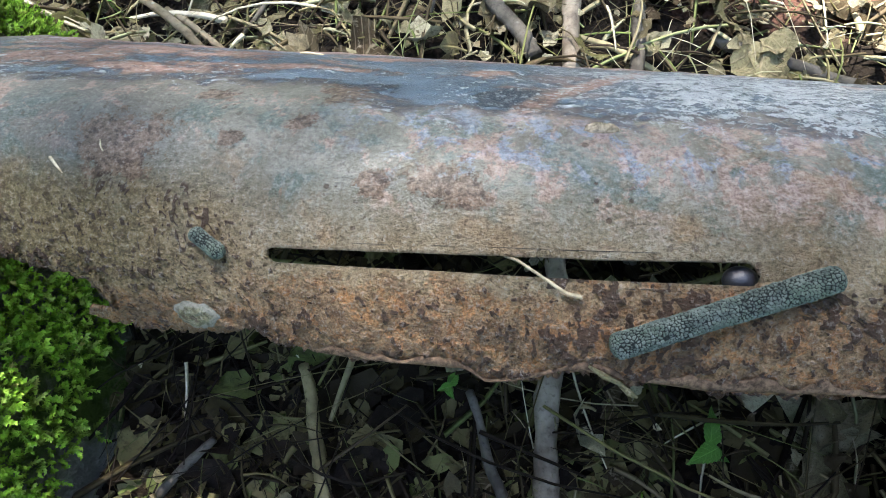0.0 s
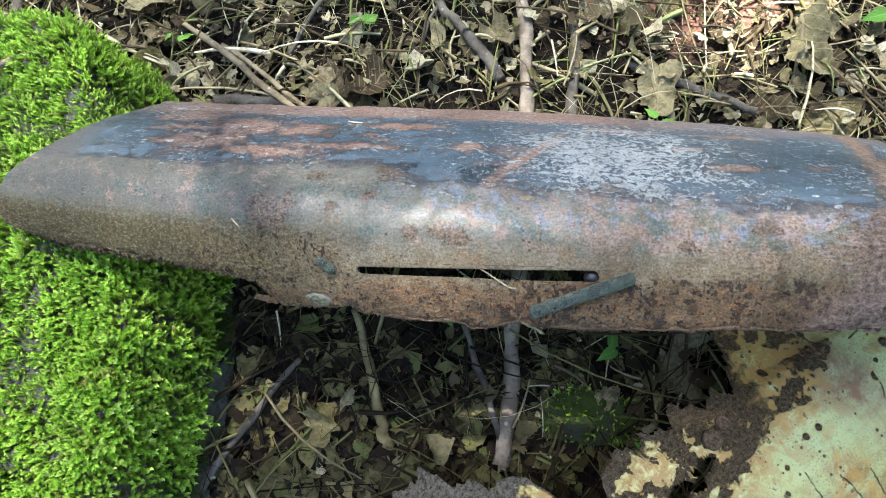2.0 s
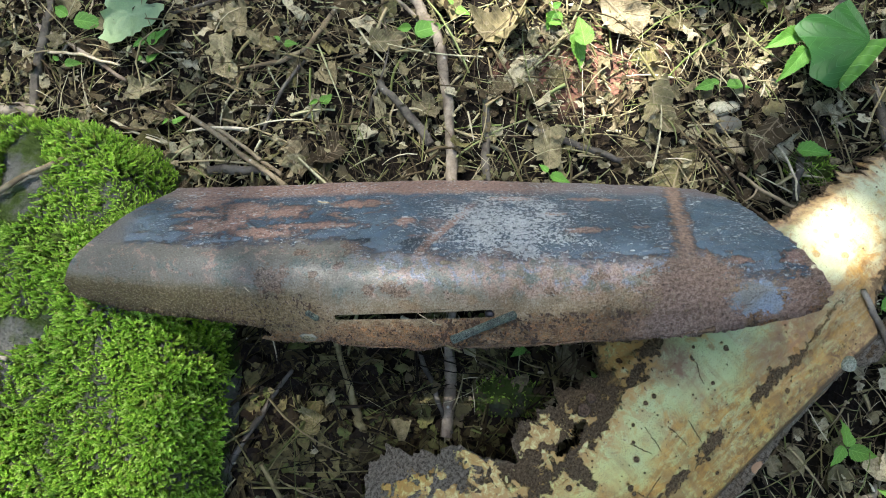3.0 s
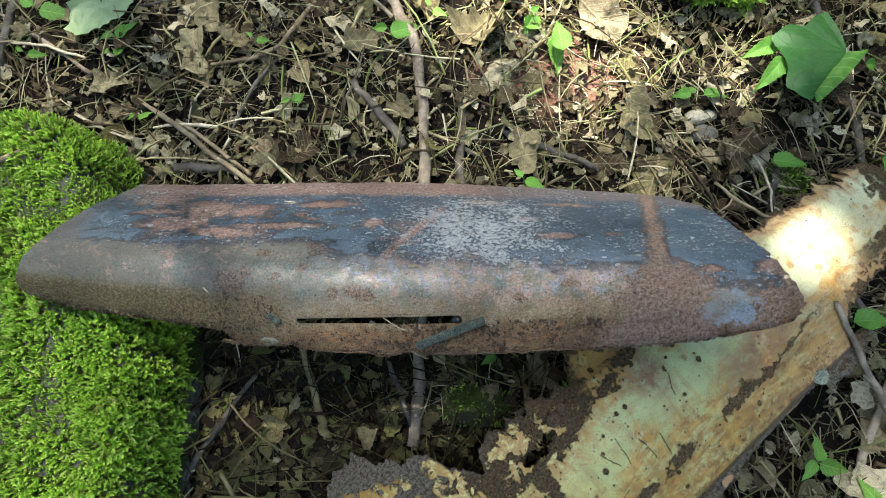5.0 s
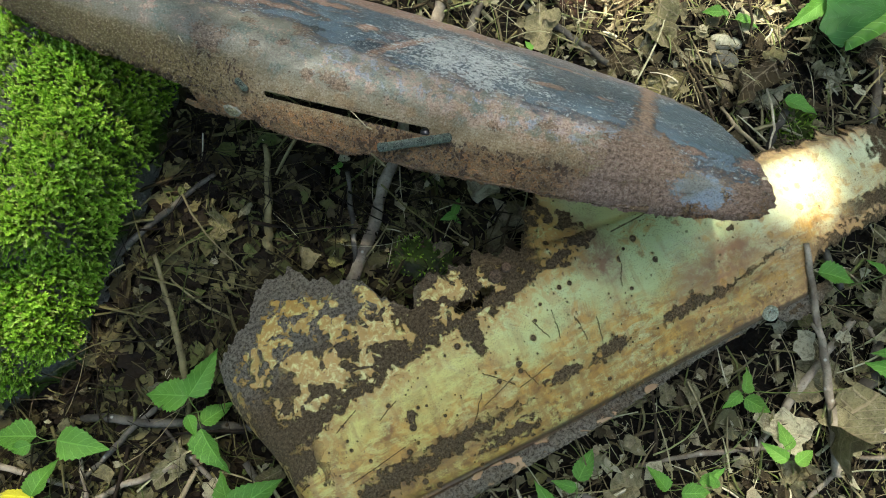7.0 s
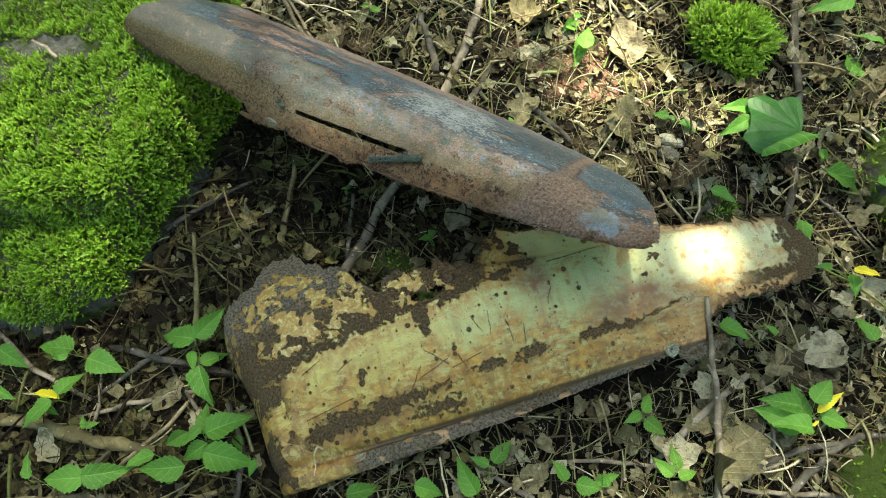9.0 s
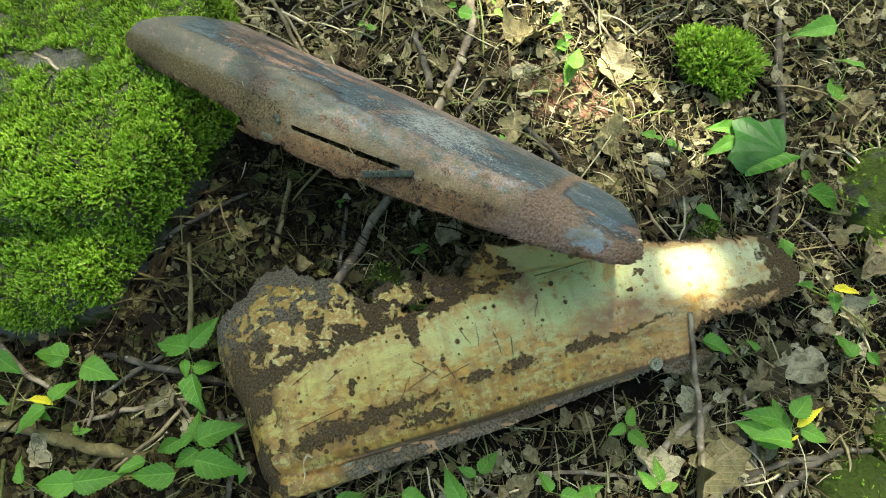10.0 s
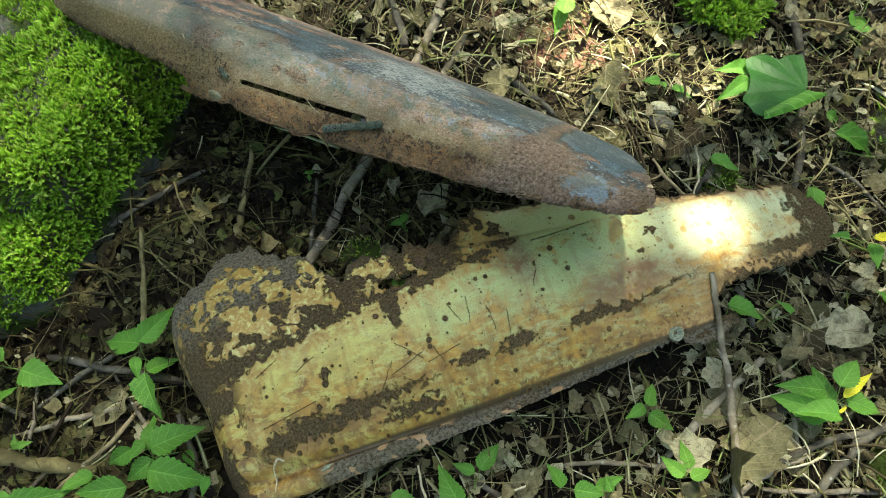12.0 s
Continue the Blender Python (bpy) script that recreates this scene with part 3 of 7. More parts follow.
    streak = k.step(k.m("SUBTRACT", k.m("ABSOLUTE", k.m("SUBTRACT", k.m("ADD", v, k.m("MULTIPLY", ragged, 0.45)), streak_at)), streak_w), 0.003, -0.001)
    streak = k.m("MULTIPLY", streak, k.m("MULTIPLY", k.step(u, 0.485, 0.495), k.step(u, 0.80, 0.76)))
    bead = k.m("MULTIPLY", k.step(k.m("ABSOLUTE", k.m("SUBTRACT", v, along((0.0, -0.112), (0.35, -0.104), (0.6, -0.094)))), 0.006, 0.002), k.step(u, 0.10, 0.16))
    c = k.mix(k.m("MULTIPLY", bead, 0.85), c, (0.032, 0.022, 0.014))
    below = k.m("SUBTRACT", v, along((0.0, -0.114), (0.35, -0.107), (0.6, -0.096), (0.7, -0.094)))
    flange = k.m("MULTIPLY", k.step(below, 0.001, -0.002), k.step(k.m("ADD", u, k.m("MULTIPLY", n2, 0.05)), 0.125, 0.155))
    flakes = k.m("MULTIPLY", k.step(k.noise(k.stretch(uv, (30, 60, 1)), 1.0, 4, 0.5, 0.4), 0.575, 0.59), flange)
    flange = k.m("MULTIPLY", flange, k.m("SUBTRACT", 1.0, flakes))
    c = k.mix(flakes, c, k.mix(n2, (0.22, 0.125, 0.06), (0.40, 0.26, 0.14)))
    tip = k.step(k.m("ADD", u, k.m("MULTIPLY", k.m("SUBTRACT", n2, 0.5), 0.16)), 0.885, 0.900)
    band = k.m("MULTIPLY", k.step(k.m("ABSOLUTE", k.m("ADD", v, k.m("ADD", k.m("MULTIPLY", k.m("SUBTRACT", n2, 0.5), 0.05), 0.018))), 0.011, 0.005), k.step(u, 0.76, 0.84))
    low_rim = k.m("MULTIPLY", k.step(k.m("ADD", v, ragged), -0.034, -0.040), k.m("MULTIPLY", k.step(u, 0.70, 0.78), k.step(n2, 0.58, 0.5)))
    torn = k.step(k.m("ADD", rim, k.m("MULTIPLY", n2, 0.030)), 0.021, 0.017)
    rust_at = upper
    for more in (brown, blots, corner, groove, streak, flange, tip, band, low_rim, torn, k.spot(u, v, 0.258, -0.082, 0.030, 0.010, wild, 0.2)):
        rust_at = k.m("MAXIMUM", rust_at, more)
    for place in ((0.651, 0.054, 0.008, 0.006), (0.623, 0.028, 0.005, 0.004), (0.412, -0.041, 0.024, 0.007), (0.265, 0.036, 0.008, 0.014), (0.16, -0.012, 0.005, 0.006), (0.345, -0.045, 0.02, 0.006)):
        rust_at = k.m("MAXIMUM", rust_at, k.spot(u, v, *place, wild, 0.15))
    fringe = k.m("MULTIPLY", k.step(k.m("ADD", k.noise(uv, 52, 4, 0.5, 0.5), k.m("MULTIPLY", n6, 0.10)), 0.545, 0.61), above)
    fringe = k.m("MAXIMUM", fringe, k.m("MULTIPLY", shores, k.m("MULTIPLY", k.m("SUBTRACT", 1.0, islands), k.step(n6, 0.42, 0.62))))
    c = k.mix(k.m("MULTIPLY", fringe, 0.5), c, k.mix(n2, (0.22, 0.11, 0.03), (0.46, 0.28, 0.08)))
    kept = k.m("MULTIPLY", islands, k.step(n6, 0.66, 0.50, 0.6, 0.97))
    c = k.mix(kept, c, k.mix(n2, (0.47, 0.43, 0.15), (0.60, 0.56, 0.25)))
    # pin holes and rust dots of every size
    kind = k.split(k.cell_colour(uv, 70))
    dot_r = k.m("MULTIPLY", k.m("POWER", kind[0], 2.2), 0.36)
    dots = k.step(k.m("SUBTRACT", k.m("ADD", k.cells(uv, 70), k.m("MULTIPLY", k.m("SUBTRACT", n3, 0.5), 0.2)), dot_r), 0.03, -0.03)
    dots = k.m("MULTIPLY", k.m("MULTIPLY", dots, k.step(u, 0.50, 0.62, 1.0, 0.12)), k.step(k.m("ADD", kind[1], k.m("MULTIPLY", k.step(n1, 0.4, 0.6), 0.5)), 0.5, 0.55))
    kind2 = k.split(k.cell_colour(uv, 190))
    tiny = k.step(k.m("SUBTRACT", k.cells(uv, 190), k.m("MULTIPLY", k.m("POWER", kind2[0], 3.0), 0.3)), 0.03, -0.03)
    tiny = k.m("MULTIPLY", tiny, k.step(k.noise(uv, 19, 3), 0.46, 0.58))
    halo = k.m("MULTIPLY", k.step(k.m("SUBTRACT", k.cells(uv, 70), dot_r), 0.16, 0.0, 0.0, 0.6), k.step(kind[1], 0.35, 0.4))
    c = k.mix(k.m("MULTIPLY", halo, k.step(kind[0], 0.6, 0.9)), c, ochre)
    halo2 = k.m("MULTIPLY", k.step(off, 0.030, 0.002, 0.0, 0.9), k.step(u, 0.46, 0.42))
    c = k.mix(k.m("MULTIPLY", halo2, k.step(n6, 0.34, 0.54)), c, k.mix(n2, (0.20, 0.10, 0.025), (0.42, 0.25, 0.06)))
    rust_at = k.m("MAXIMUM", rust_at, k.m("MAXIMUM", dots, k.m("MULTIPLY", tiny, 0.85)))
    ring = k.step(k.m("SUBTRACT", k.m("ABSOLUTE", k.m("SUBTRACT", v, groove_at)), groove_w), 0.022, 0.002, 0.0, 0.8)
    c = k.mix(k.m("MULTIPLY", k.m("MULTIPLY", ring, k.step(u, 0.04, 0.09)), k.step(n6, 0.38, 0.58)), c, deep_ochre)
    freckle = k.m("MULTIPLY", k.step(k.noise(uv, 150, 6, 0.7), 0.60, 0.66), k.step(k.noise(uv, 15, 4, 0.6), 0.40, 0.54))
    c = k.mix(k.m("MULTIPLY", freckle, 0.9), c, k.mix(n3, (0.06, 0.034, 0.018), (0.20, 0.12, 0.05)))
    # long scratches
    lines = scratch(0.255, -0.002, 0.285, -0.030, 0.0008)
    for ends in ((0.245, -0.022, 0.222, -0.052), (0.285, -0.022, 0.24, -0.038), (0.29, -0.036, 0.335, -0.026), (0.125, 0.0, 0.15, 0.012), (0.07, -0.052, 0.14, -0.040), (0.335, 0.028, 0.345, 0.002), (0.36, 0.03, 0.358, -0.004), (0.30, -0.018, 0.31, -0.042), (0.385, 0.012, 0.388, -0.02), (0.47, 0.045, 0.455, 0.02), (0.41, 0.0, 0.405, -0.03), (0.075, 0.008, 0.105, 0.022)):
        lines = k.m("MAXIMUM", lines, scratch(*ends, 0.0007))
    fold = scratch(0.478, 0.087, 0.574, 0.093, 0.0012)
    rust_at = k.m("MAXIMUM", rust_at, k.m("MULTIPLY", k.m("MAXIMUM", lines, fold), 0.75))
    # colour of the crust: dark brown grit, greyer and dustier along the torn top and on the flange
    rust = k.ramp(k.noise(uv, 300, 8, 0.82), (0.30, (0.026, 0.016, 0.008)), (0.45, (0.105, 0.070, 0.036)), (0.56, (0.19, 0.136, 0.076)), (0.68, (0.30, 0.235, 0.145)))
    grey = k.m("MULTIPLY", k.step(k.m("SUBTRACT", k.m("ADD", v, k.m("MULTIPLY", k.m("SUBTRACT", n1, 0.5), 0.10)), brink), 0.045, 0.11), k.step(u, 0.36, 0.26))
    grey = k.m("MAXIMUM", grey, k.m("MULTIPLY", flange, k.step(n1, 0.36, 0.54, 0.2, 0.9)))
    rust = k.mix(k.m("MULTIPLY", grey, 0.85), rust, k.mix(k.step(n3, 0.32, 0.66), (0.10, 0.086, 0.064), (0.33, 0.295, 0.23)))
    c = k.mix(rust_at, c, rust)
    # shade in the pits and light on the crumbs put into the rust's colour
    shade = k.m("ADD", k.m("MULTIPLY", n5, 0.5), k.m("MULTIPLY", n3, 0.5))
    c = k.mix(k.m("MULTIPLY", k.step(shade, 0.52, 0.42), k.m("MULTIPLY", rust_at, 0.7)), c, (0.018, 0.012, 0.009))
    c = k.mix(k.m("MULTIPLY", k.step(shade, 0.55, 0.65), k.m("MULTIPLY", rust_at, 0.45)), c, (0.30, 0.25, 0.18))
    c = k.mix(k.m("MULTIPLY", k.step(n5, 0.58, 0.70, 0.0, 0.35), k.m("SUBTRACT", 1.0, rust_at)), c, (0.12, 0.10, 0.055))
    rough = k.blend(rust_at, k.blend(n2, 0.38, 0.60), 0.95)
    bumps = k.m("ADD", k.m("MULTIPLY", n3, k.blend(rust_at, 0.05, 0.55)), k.m("MULTIPLY", n5, k.blend(rust_at, 0.03, 0.7)))
    bumps = k.m("ADD", bumps, k.m("MULTIPLY", rust_at, 0.22))
    return k.finish(c, rough, bumps, 1.0, 0.006, spec=k.blend(rust_at, 0.4, 0.1))


def rubber_material():
    """rim: how deep in a crack."""
    k = Nodes("crazed grey-green rubber")
    p = k.obj()
    n = k.noise(p, 260, 5, 0.6)
    c = k.mix(k.step(n, 0.35, 0.65), (0.046, 0.060, 0.050), (0.11, 0.130, 0.108))
    c = k.mix(k.step(k.noise(p, 90, 4, 0.6), 0.45, 0.62, 0.0, 0.5), c, (0.060, 0.088, 0.056))
    c = k.mix(k.step(k.noise(p, 1300, 4, 0.7), 0.52, 0.66, 0.0, 0.6), c, (0.15, 0.175, 0.145))
    # deep cracks go near black, their shade put into the colour
    c = k.mix(k.step(k.rim(), 0.20, 0.65, 0.0, 0.97), c, (0.006, 0.008, 0.007))
    return k.finish(c, 0.85, k.noise(p, 1400, 4, 0.7), 0.7, 0.0008, spec=0.2)


def lichen_material():
    """u from the middle of a patch to its rim."""
    k = Nodes("glassy pale lichen")
    r = k.split(k.uv())[0]
    p = k.obj()
    n = k.noise(p, 420, 5, 0.7)
    coarse = k.noise(p, 170, 6, 0.7, 0.8)
    wob = k.m("ADD", r, k.m("MULTIPLY", k.m("SUBTRACT", coarse, 0.5), 0.7))
    c = k.mix(k.step(n, 0.38, 0.62), (0.050, 0.045, 0.022), (0.15, 0.14, 0.08))
    c = k.mix(k.step(coarse, 0.52, 0.60, 0.0, 0.8), c, (0.21, 0.20, 0.15))
    c = k.mix(k.step(coarse, 0.44, 0.38, 0.0, 0.8), c, (0.045, 0.028, 0.018))
    c = k.mix(k.m("MULTIPLY", k.step(wob, 0.62, 0.78), k.step(n, 0.35, 0.6, 0.35, 0.9)), c, (0.17, 0.162, 0.13))
    c = k.mix(k.step(wob, 0.98, 1.08, 0.0, 0.85), c, (0.12, 0.085, 0.050))
    return k.finish(c, 0.6, k.m("ADD", n, coarse), 0.8, 0.0014, spec=0.2)


def leaf_material(name, dark, light, shine=0.40):
    """u across the blade from -1 to 1, v from its base to its tip."""
    k = Nodes(name)
    s = k.split(k.uv())
    u, v = k.m("ABSOLUTE", s[0]), s[1]
    r = k.any_object()
    p = k.obj()
    rib = k.m("ABSOLUTE", k.m("SUBTRACT", k.m("FRACT", k.m("ADD", k.m("MULTIPLY", v, 6.0), k.m("MULTIPLY", u, -1.6))), 0.5))
    veins = k.m("MAXIMUM", k.step(rib, 0.07, 0.0), k.step(u, 0.07, 0.02))
    c = k.mix(k.step(k.noise(p, 45, 5), 0.3, 0.7), dark, light)
    c = k.mix(k.m("MULTIPLY", r, 0.45), c, tuple(min(1, v * 1.5) for v in light))
    c = k.mix(k.m("MULTIPLY", veins, 0.55), c, tuple(min(1, v * 1.8 + 0.03) for v in light))
    mat = k.finish(c, 0.42, k.m("SUBTRACT", k.noise(p, 160, 3), k.m("MULTIPLY", veins, 0.9)), 0.6, 0.001, spec=shine)
    glow = k.add("ShaderNodeBsdfTranslucent", {"Color": c})
    both = k.add("ShaderNodeMixShader", {0: 0.3, 1: k.bsdf.outputs[0], 2: glow.outputs[0]})
    k.tree.links.new(both.outputs[0], k.tree.nodes["Material Output"].inputs[0])
    return mat


def speckled_material(name, dark, light, scale=300, rough=0.8):
    k = Nodes(name)
    p = k.obj()
    n = k.noise(p, scale, 5, 0.7)
    c = k.mix(k.step(n, 0.3, 0.7), dark, light)
    c = k.mix(k.step(k.noise(p, scale * 0.2, 4), 0.5, 0.75, 0.0, 0.5), c, dark)
    return k.finish(c, rough, n, 0.6, 0.001)


SOIL = soil_material()
DEAD_LEAF = dead_leaf_material("withered leaf", True)
LITTER = dead_leaf_material("leaf litter", False)
STALK = stalk_material()
SHADE_LEAF = shade_leaf_material()
BARK_GREY = bark_material("pale grey bark", (0.12, 0.095, 0.068), (0.32, 0.27, 0.20))
BARK_DARK = bark_material("dark wet bark", (0.042, 0.037, 0.029), (0.125, 0.112, 0.088))
BARK_BROWN = bark_material("brown twig bark", (0.115, 0.088, 0.052), (0.26, 0.21, 0.13))
BARK_OLIVE = bark_material("olive peeled twig", (0.09, 0.075, 0.036), (0.22, 0.185, 0.09))
MOSS = moss_material()
STONE = stone_material("weathered grey stone", 1.0, 0.46)
DARK_STONE = stone_material("dark mossy stone", 0.45, 0.34)
GUARD = mudguard_material()
PANEL = panel_material()
RUBBER = rubber_material()
SEEDLING = leaf_material("fresh seedling leaf", (0.052, 0.155, 0.018), (0.105, 0.26, 0.036))
LIME = leaf_material("young lime leaf", (0.07, 0.19, 0.022), (0.14, 0.30, 0.045))
YELLOWED = leaf_material("yellowed leaf", (0.50, 0.42, 0.02), (0.70, 0.62, 0.06))
BROAD = leaf_material("dark broad leaf", (0.016, 0.066, 0.013), (0.034, 0.115, 0.024), 0.2)
WILTED = leaf_material("wilted pale green leaf", (0.11, 0.18, 0.08), (0.24, 0.33, 0.16))
STEM = speckled_material("green stem", (0.10, 0.16, 0.04), (0.20, 0.26, 0.09))
PALE = speckled_material("pale dry fibre", (0.30, 0.25, 0.15), (0.56, 0.49, 0.34))
LICHEN = lichen_material()
STRAW = speckled_material("weathered straw", (0.16, 0.13, 0.08), (0.33, 0.285, 0.19))
LUMP = speckled_material("smooth dark rubber", (0.006, 0.006, 0.008), (0.018, 0.018, 0.022), 200, 0.4)
CHIP = speckled_material("beige bark chip", (0.09, 0.075, 0.05), (0.27, 0.23, 0.16), 500)
RUST = speckled_material("dark flaking rust", (0.028, 0.018, 0.011), (0.15, 0.100, 0.062), 420, 0.92)
MINERAL = speckled_material("pale mineral crust", (0.10, 0.11, 0.075), (0.36, 0.37, 0.27), 420)
LICHEN_STONE = speckled_material("pale weathered stone", (0.20, 0.19, 0.13), (0.40, 0.385, 0.28), 300, 0.9)
CROWN = leaf_material("crown leaf", (0.03, 0.10, 0.02), (0.07, 0.19, 0.04))


# ---- mesh helpers ----
RNG = np.random.default_rng(7)


def mesh_of(name, verts, faces, mat, uvs=None, smooth=True, rim=None):
    """A mesh from arrays; uvs: one pair a vertex; rim: each vertex's distance to a torn edge."""
    me = bpy.data.meshes.new(name)
    me.from_pydata([tuple(v) for v in np.asarray(verts, float)], [], [tuple(int(i) for i in f) for f in faces])
    if uvs is not None:
        layer = me.uv_layers.new(name="UVMap")
        loops = np.zeros(len(me.loops), np.int32)
        me.loops.foreach_get("vertex_index", loops)
        layer.data.foreach_set("uv", np.asarray(uvs, np.float32)[loops].ravel())
    if rim is not None:
        me.attributes.new("rim", "FLOAT", "POINT").data.foreach_set("value", np.asarray(rim, np.float32).ravel())
    if smooth:
        me.polygons.foreach_set("use_smooth", [True] * len(me.polygons))
    me.materials.append(mat)
    me.update()
    return me


def solid(name, verts, faces, mat, parent=None, label="", uvs=None, smooth=True, rim=None):
    ob = new(name, mesh_of(name, verts, faces, mat, uvs, smooth, rim))
    ob.parent = parent
    if label:
        tagged(ob, label)
    return ob


def thing(name, label, category, at=(0, 0, 0), group="", kind=""):
    ob = new(name)
    ob.location = at
    ob.empty_display_size = 0.02
    return tagged(ob, label, category, group, kind)


def grid_faces(nu, nv, wrap=False):
    i, j = np.meshgrid(np.arange(nu - 1), np.arange(nv if wrap else nv - 1), indexing="ij")
    k = (j + 1) % nv
    return np.stack([i * nv + j, (i + 1) * nv + j, (i + 1) * nv + k, i * nv + k], -1).reshape(-1, 4)


def tube(points, radii, sides=8, knots=0.0, steps=4):
    """A tapered, slightly knotty tube along a line; the ends are closed."""
    p = np.asarray(points, float)
    t = np.linspace(0, len(p) - 1, (len(p) - 1) * steps + 1)
    line = np.stack([np.interp(t, range(len(p)), p[:, a]) for a in range(3)], 1)
    for _ in range(2):
        line[1:-1] = (line[:-2] + 2 * line[1:-1] + line[2:]) / 4
    r = np.interp(np.linspace(0, 1, len(line)), np.linspace(0, 1, len(radii)), radii)
    ahead = np.gradient(line, axis=0)
    ahead /= np.linalg.norm(ahead, axis=1)[:, None] + 1e-9
    side = np.cross(ahead, (0.12, 0.2, 1.0))
    side /= np.linalg.norm(side, axis=1)[:, None] + 1e-9
    up = np.cross(side, ahead)
    a = np.linspace(0, 2 * np.pi, sides, endpoint=False)
    rr = r[:, None] * (1 + knots * RNG.normal(0, 1, (len(line), sides)))
    verts = line[:, None] + rr[..., None] * (np.cos(a)[None, :, None] * side[:, None] + np.sin(a)[None, :, None] * up[:, None])
    faces = [tuple(f) for f in grid_faces(len(line), sides, True)]
    last = (len(line) - 1) * sides
    faces += [tuple(range(sides)), tuple(last + i for i in reversed(range(sides)))]
    return verts.reshape(-1, 3), faces


def scattered(shapes, places, turns, sizes):
    """Many copies of small shapes (points, faces, a value a point) as one set of arrays. turns: 3x3 matrices."""
    verts, faces, values, at = [], [], [], 0
    pick = RNG.integers(0, len(shapes), len(places))
    for k, (sv, sf, sh) in enumerate(shapes):
        idx = np.nonzero(pick == k)[0]
        if not len(idx):
            continue
        v = np.einsum("nij,mj->nmi", turns[idx], sv) * sizes[idx][:, None, None] + places[idx][:, None]
        verts.append(v.reshape(-1, 3))
        own = np.broadcast_to(RNG.random(len(idx))[:, None], (len(idx), len(sv)))
        values.append(np.stack([own, np.broadcast_to(sh, (len(idx), len(sv)))], -1).reshape(-1, 2))
        f = np.asarray(sf)[None] + (np.arange(len(idx)) * len(sv))[:, None, None] + at
        faces.append(f.reshape(-1, f.shape[-1]))
        at += len(idx) * len(sv)
    return np.concatenate(verts), [tuple(f) for block in faces for f in block], np.concatenate(values)


def turn_to(normals, spin):
    """Rotations that carry z to the normals after a spin about z."""
    z = normals / np.linalg.norm(normals, axis=1)[:, None]
    ref = np.where(np.abs(z[:, :1]) > 0.9, [[0.0, 1, 0]], [[1.0, 0, 0]])
    x = np.cross(ref, z)
    x /= np.linalg.norm(x, axis=1)[:, None]
    y = np.cross(z, x)
    c, s = np.cos(spin)[:, None], np.sin(spin)[:, None]
    return np.stack([c * x + s * y, -s * x + c * y, z], -1)


def lumps(x, y, scale, seed=0.0, octaves=3):
    """Smooth value noise from a few crossed waves; about -1 to 1."""
    out, amp = 0.0, 1.0
    for o in range(octaves):
        f = scale * 2.03 ** o
        out = out + amp * (np.sin(f * x * 1.13 + seed + 1.7 * np.sin(f * y * 0.71 + seed * 2 + o)) * np.cos(f * y * 0.97 - seed * 1.3 + 1.3 * np.sin(f * x * 0.83 + o * 2.1)))
        amp *= 0.5
    return out / 1.6


LATTICE = np.random.default_rng(11).uniform(-1, 1, (256, 256))


def grit(x, y, scale, seed=0.0, octaves=3):
    """Uneven lumps with no visible order: smoothed lattice noise, turned from octave to octave; about -1 to 1."""
    x, y = np.broadcast_arrays(np.asarray(x, float), np.asarray(y, float))
    out, amp = 0.0, 1.0
    for o in range(octaves):
        f, a = scale / 3.2 * 2.07 ** o, 0.6 + 1.1 * o + seed
        p, q = f * (x * math.cos(a) - y * math.sin(a)) + 31.7 * seed, f * (x * math.sin(a) + y * math.cos(a)) + 17.3 * seed
        i, j = np.floor(p).astype(int), np.floor(q).astype(int)
        s, t = p - i, q - j
        s, t = s * s * (3 - 2 * s), t * t * (3 - 2 * t)
        low = LATTICE[i % 256, j % 256] * (1 - s) + LATTICE[(i + 1) % 256, j % 256] * s
        high = LATTICE[i % 256, (j + 1) % 256] * (1 - s) + LATTICE[(i + 1) % 256, (j + 1) % 256] * s
        out = out + amp * (low * (1 - t) + high * t)
        amp *= 0.55
    return out * 1.1


def smooth(t):
    t = np.clip(t, 0, 1)
    return t * t * (3 - 2 * t)


# ---- ground: one sheet to the horizon ----
def ground_z(x, y):
    near = np.exp(-((x - 0.2) ** 2 + (y - 0.2) ** 2) / 8)
    return near * (0.006 * lumps(x, y, 11, 0.3) + 0.004 * lumps(x, y, 45, 1.2)) - 0.010


def axis_steps(lo, hi, fine):
    inner = np.arange(lo, hi, fine)
    out = fine * 1.35 ** np.arange(1, 34)
    out = np.cumsum(out)
    out = out[out < 90]
    return np.concatenate([lo - out[::-1], inner, inner[-1] + out])


gx, gy = axis_steps(-0.95, 1.35, 0.0125), axis_steps(-0.75, 1.35, 0.0125)
GX, GY = np.meshgrid(gx, gy, indexing="ij")
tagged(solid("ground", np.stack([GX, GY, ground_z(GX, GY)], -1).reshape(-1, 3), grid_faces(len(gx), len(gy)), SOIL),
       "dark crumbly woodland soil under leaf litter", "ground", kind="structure")


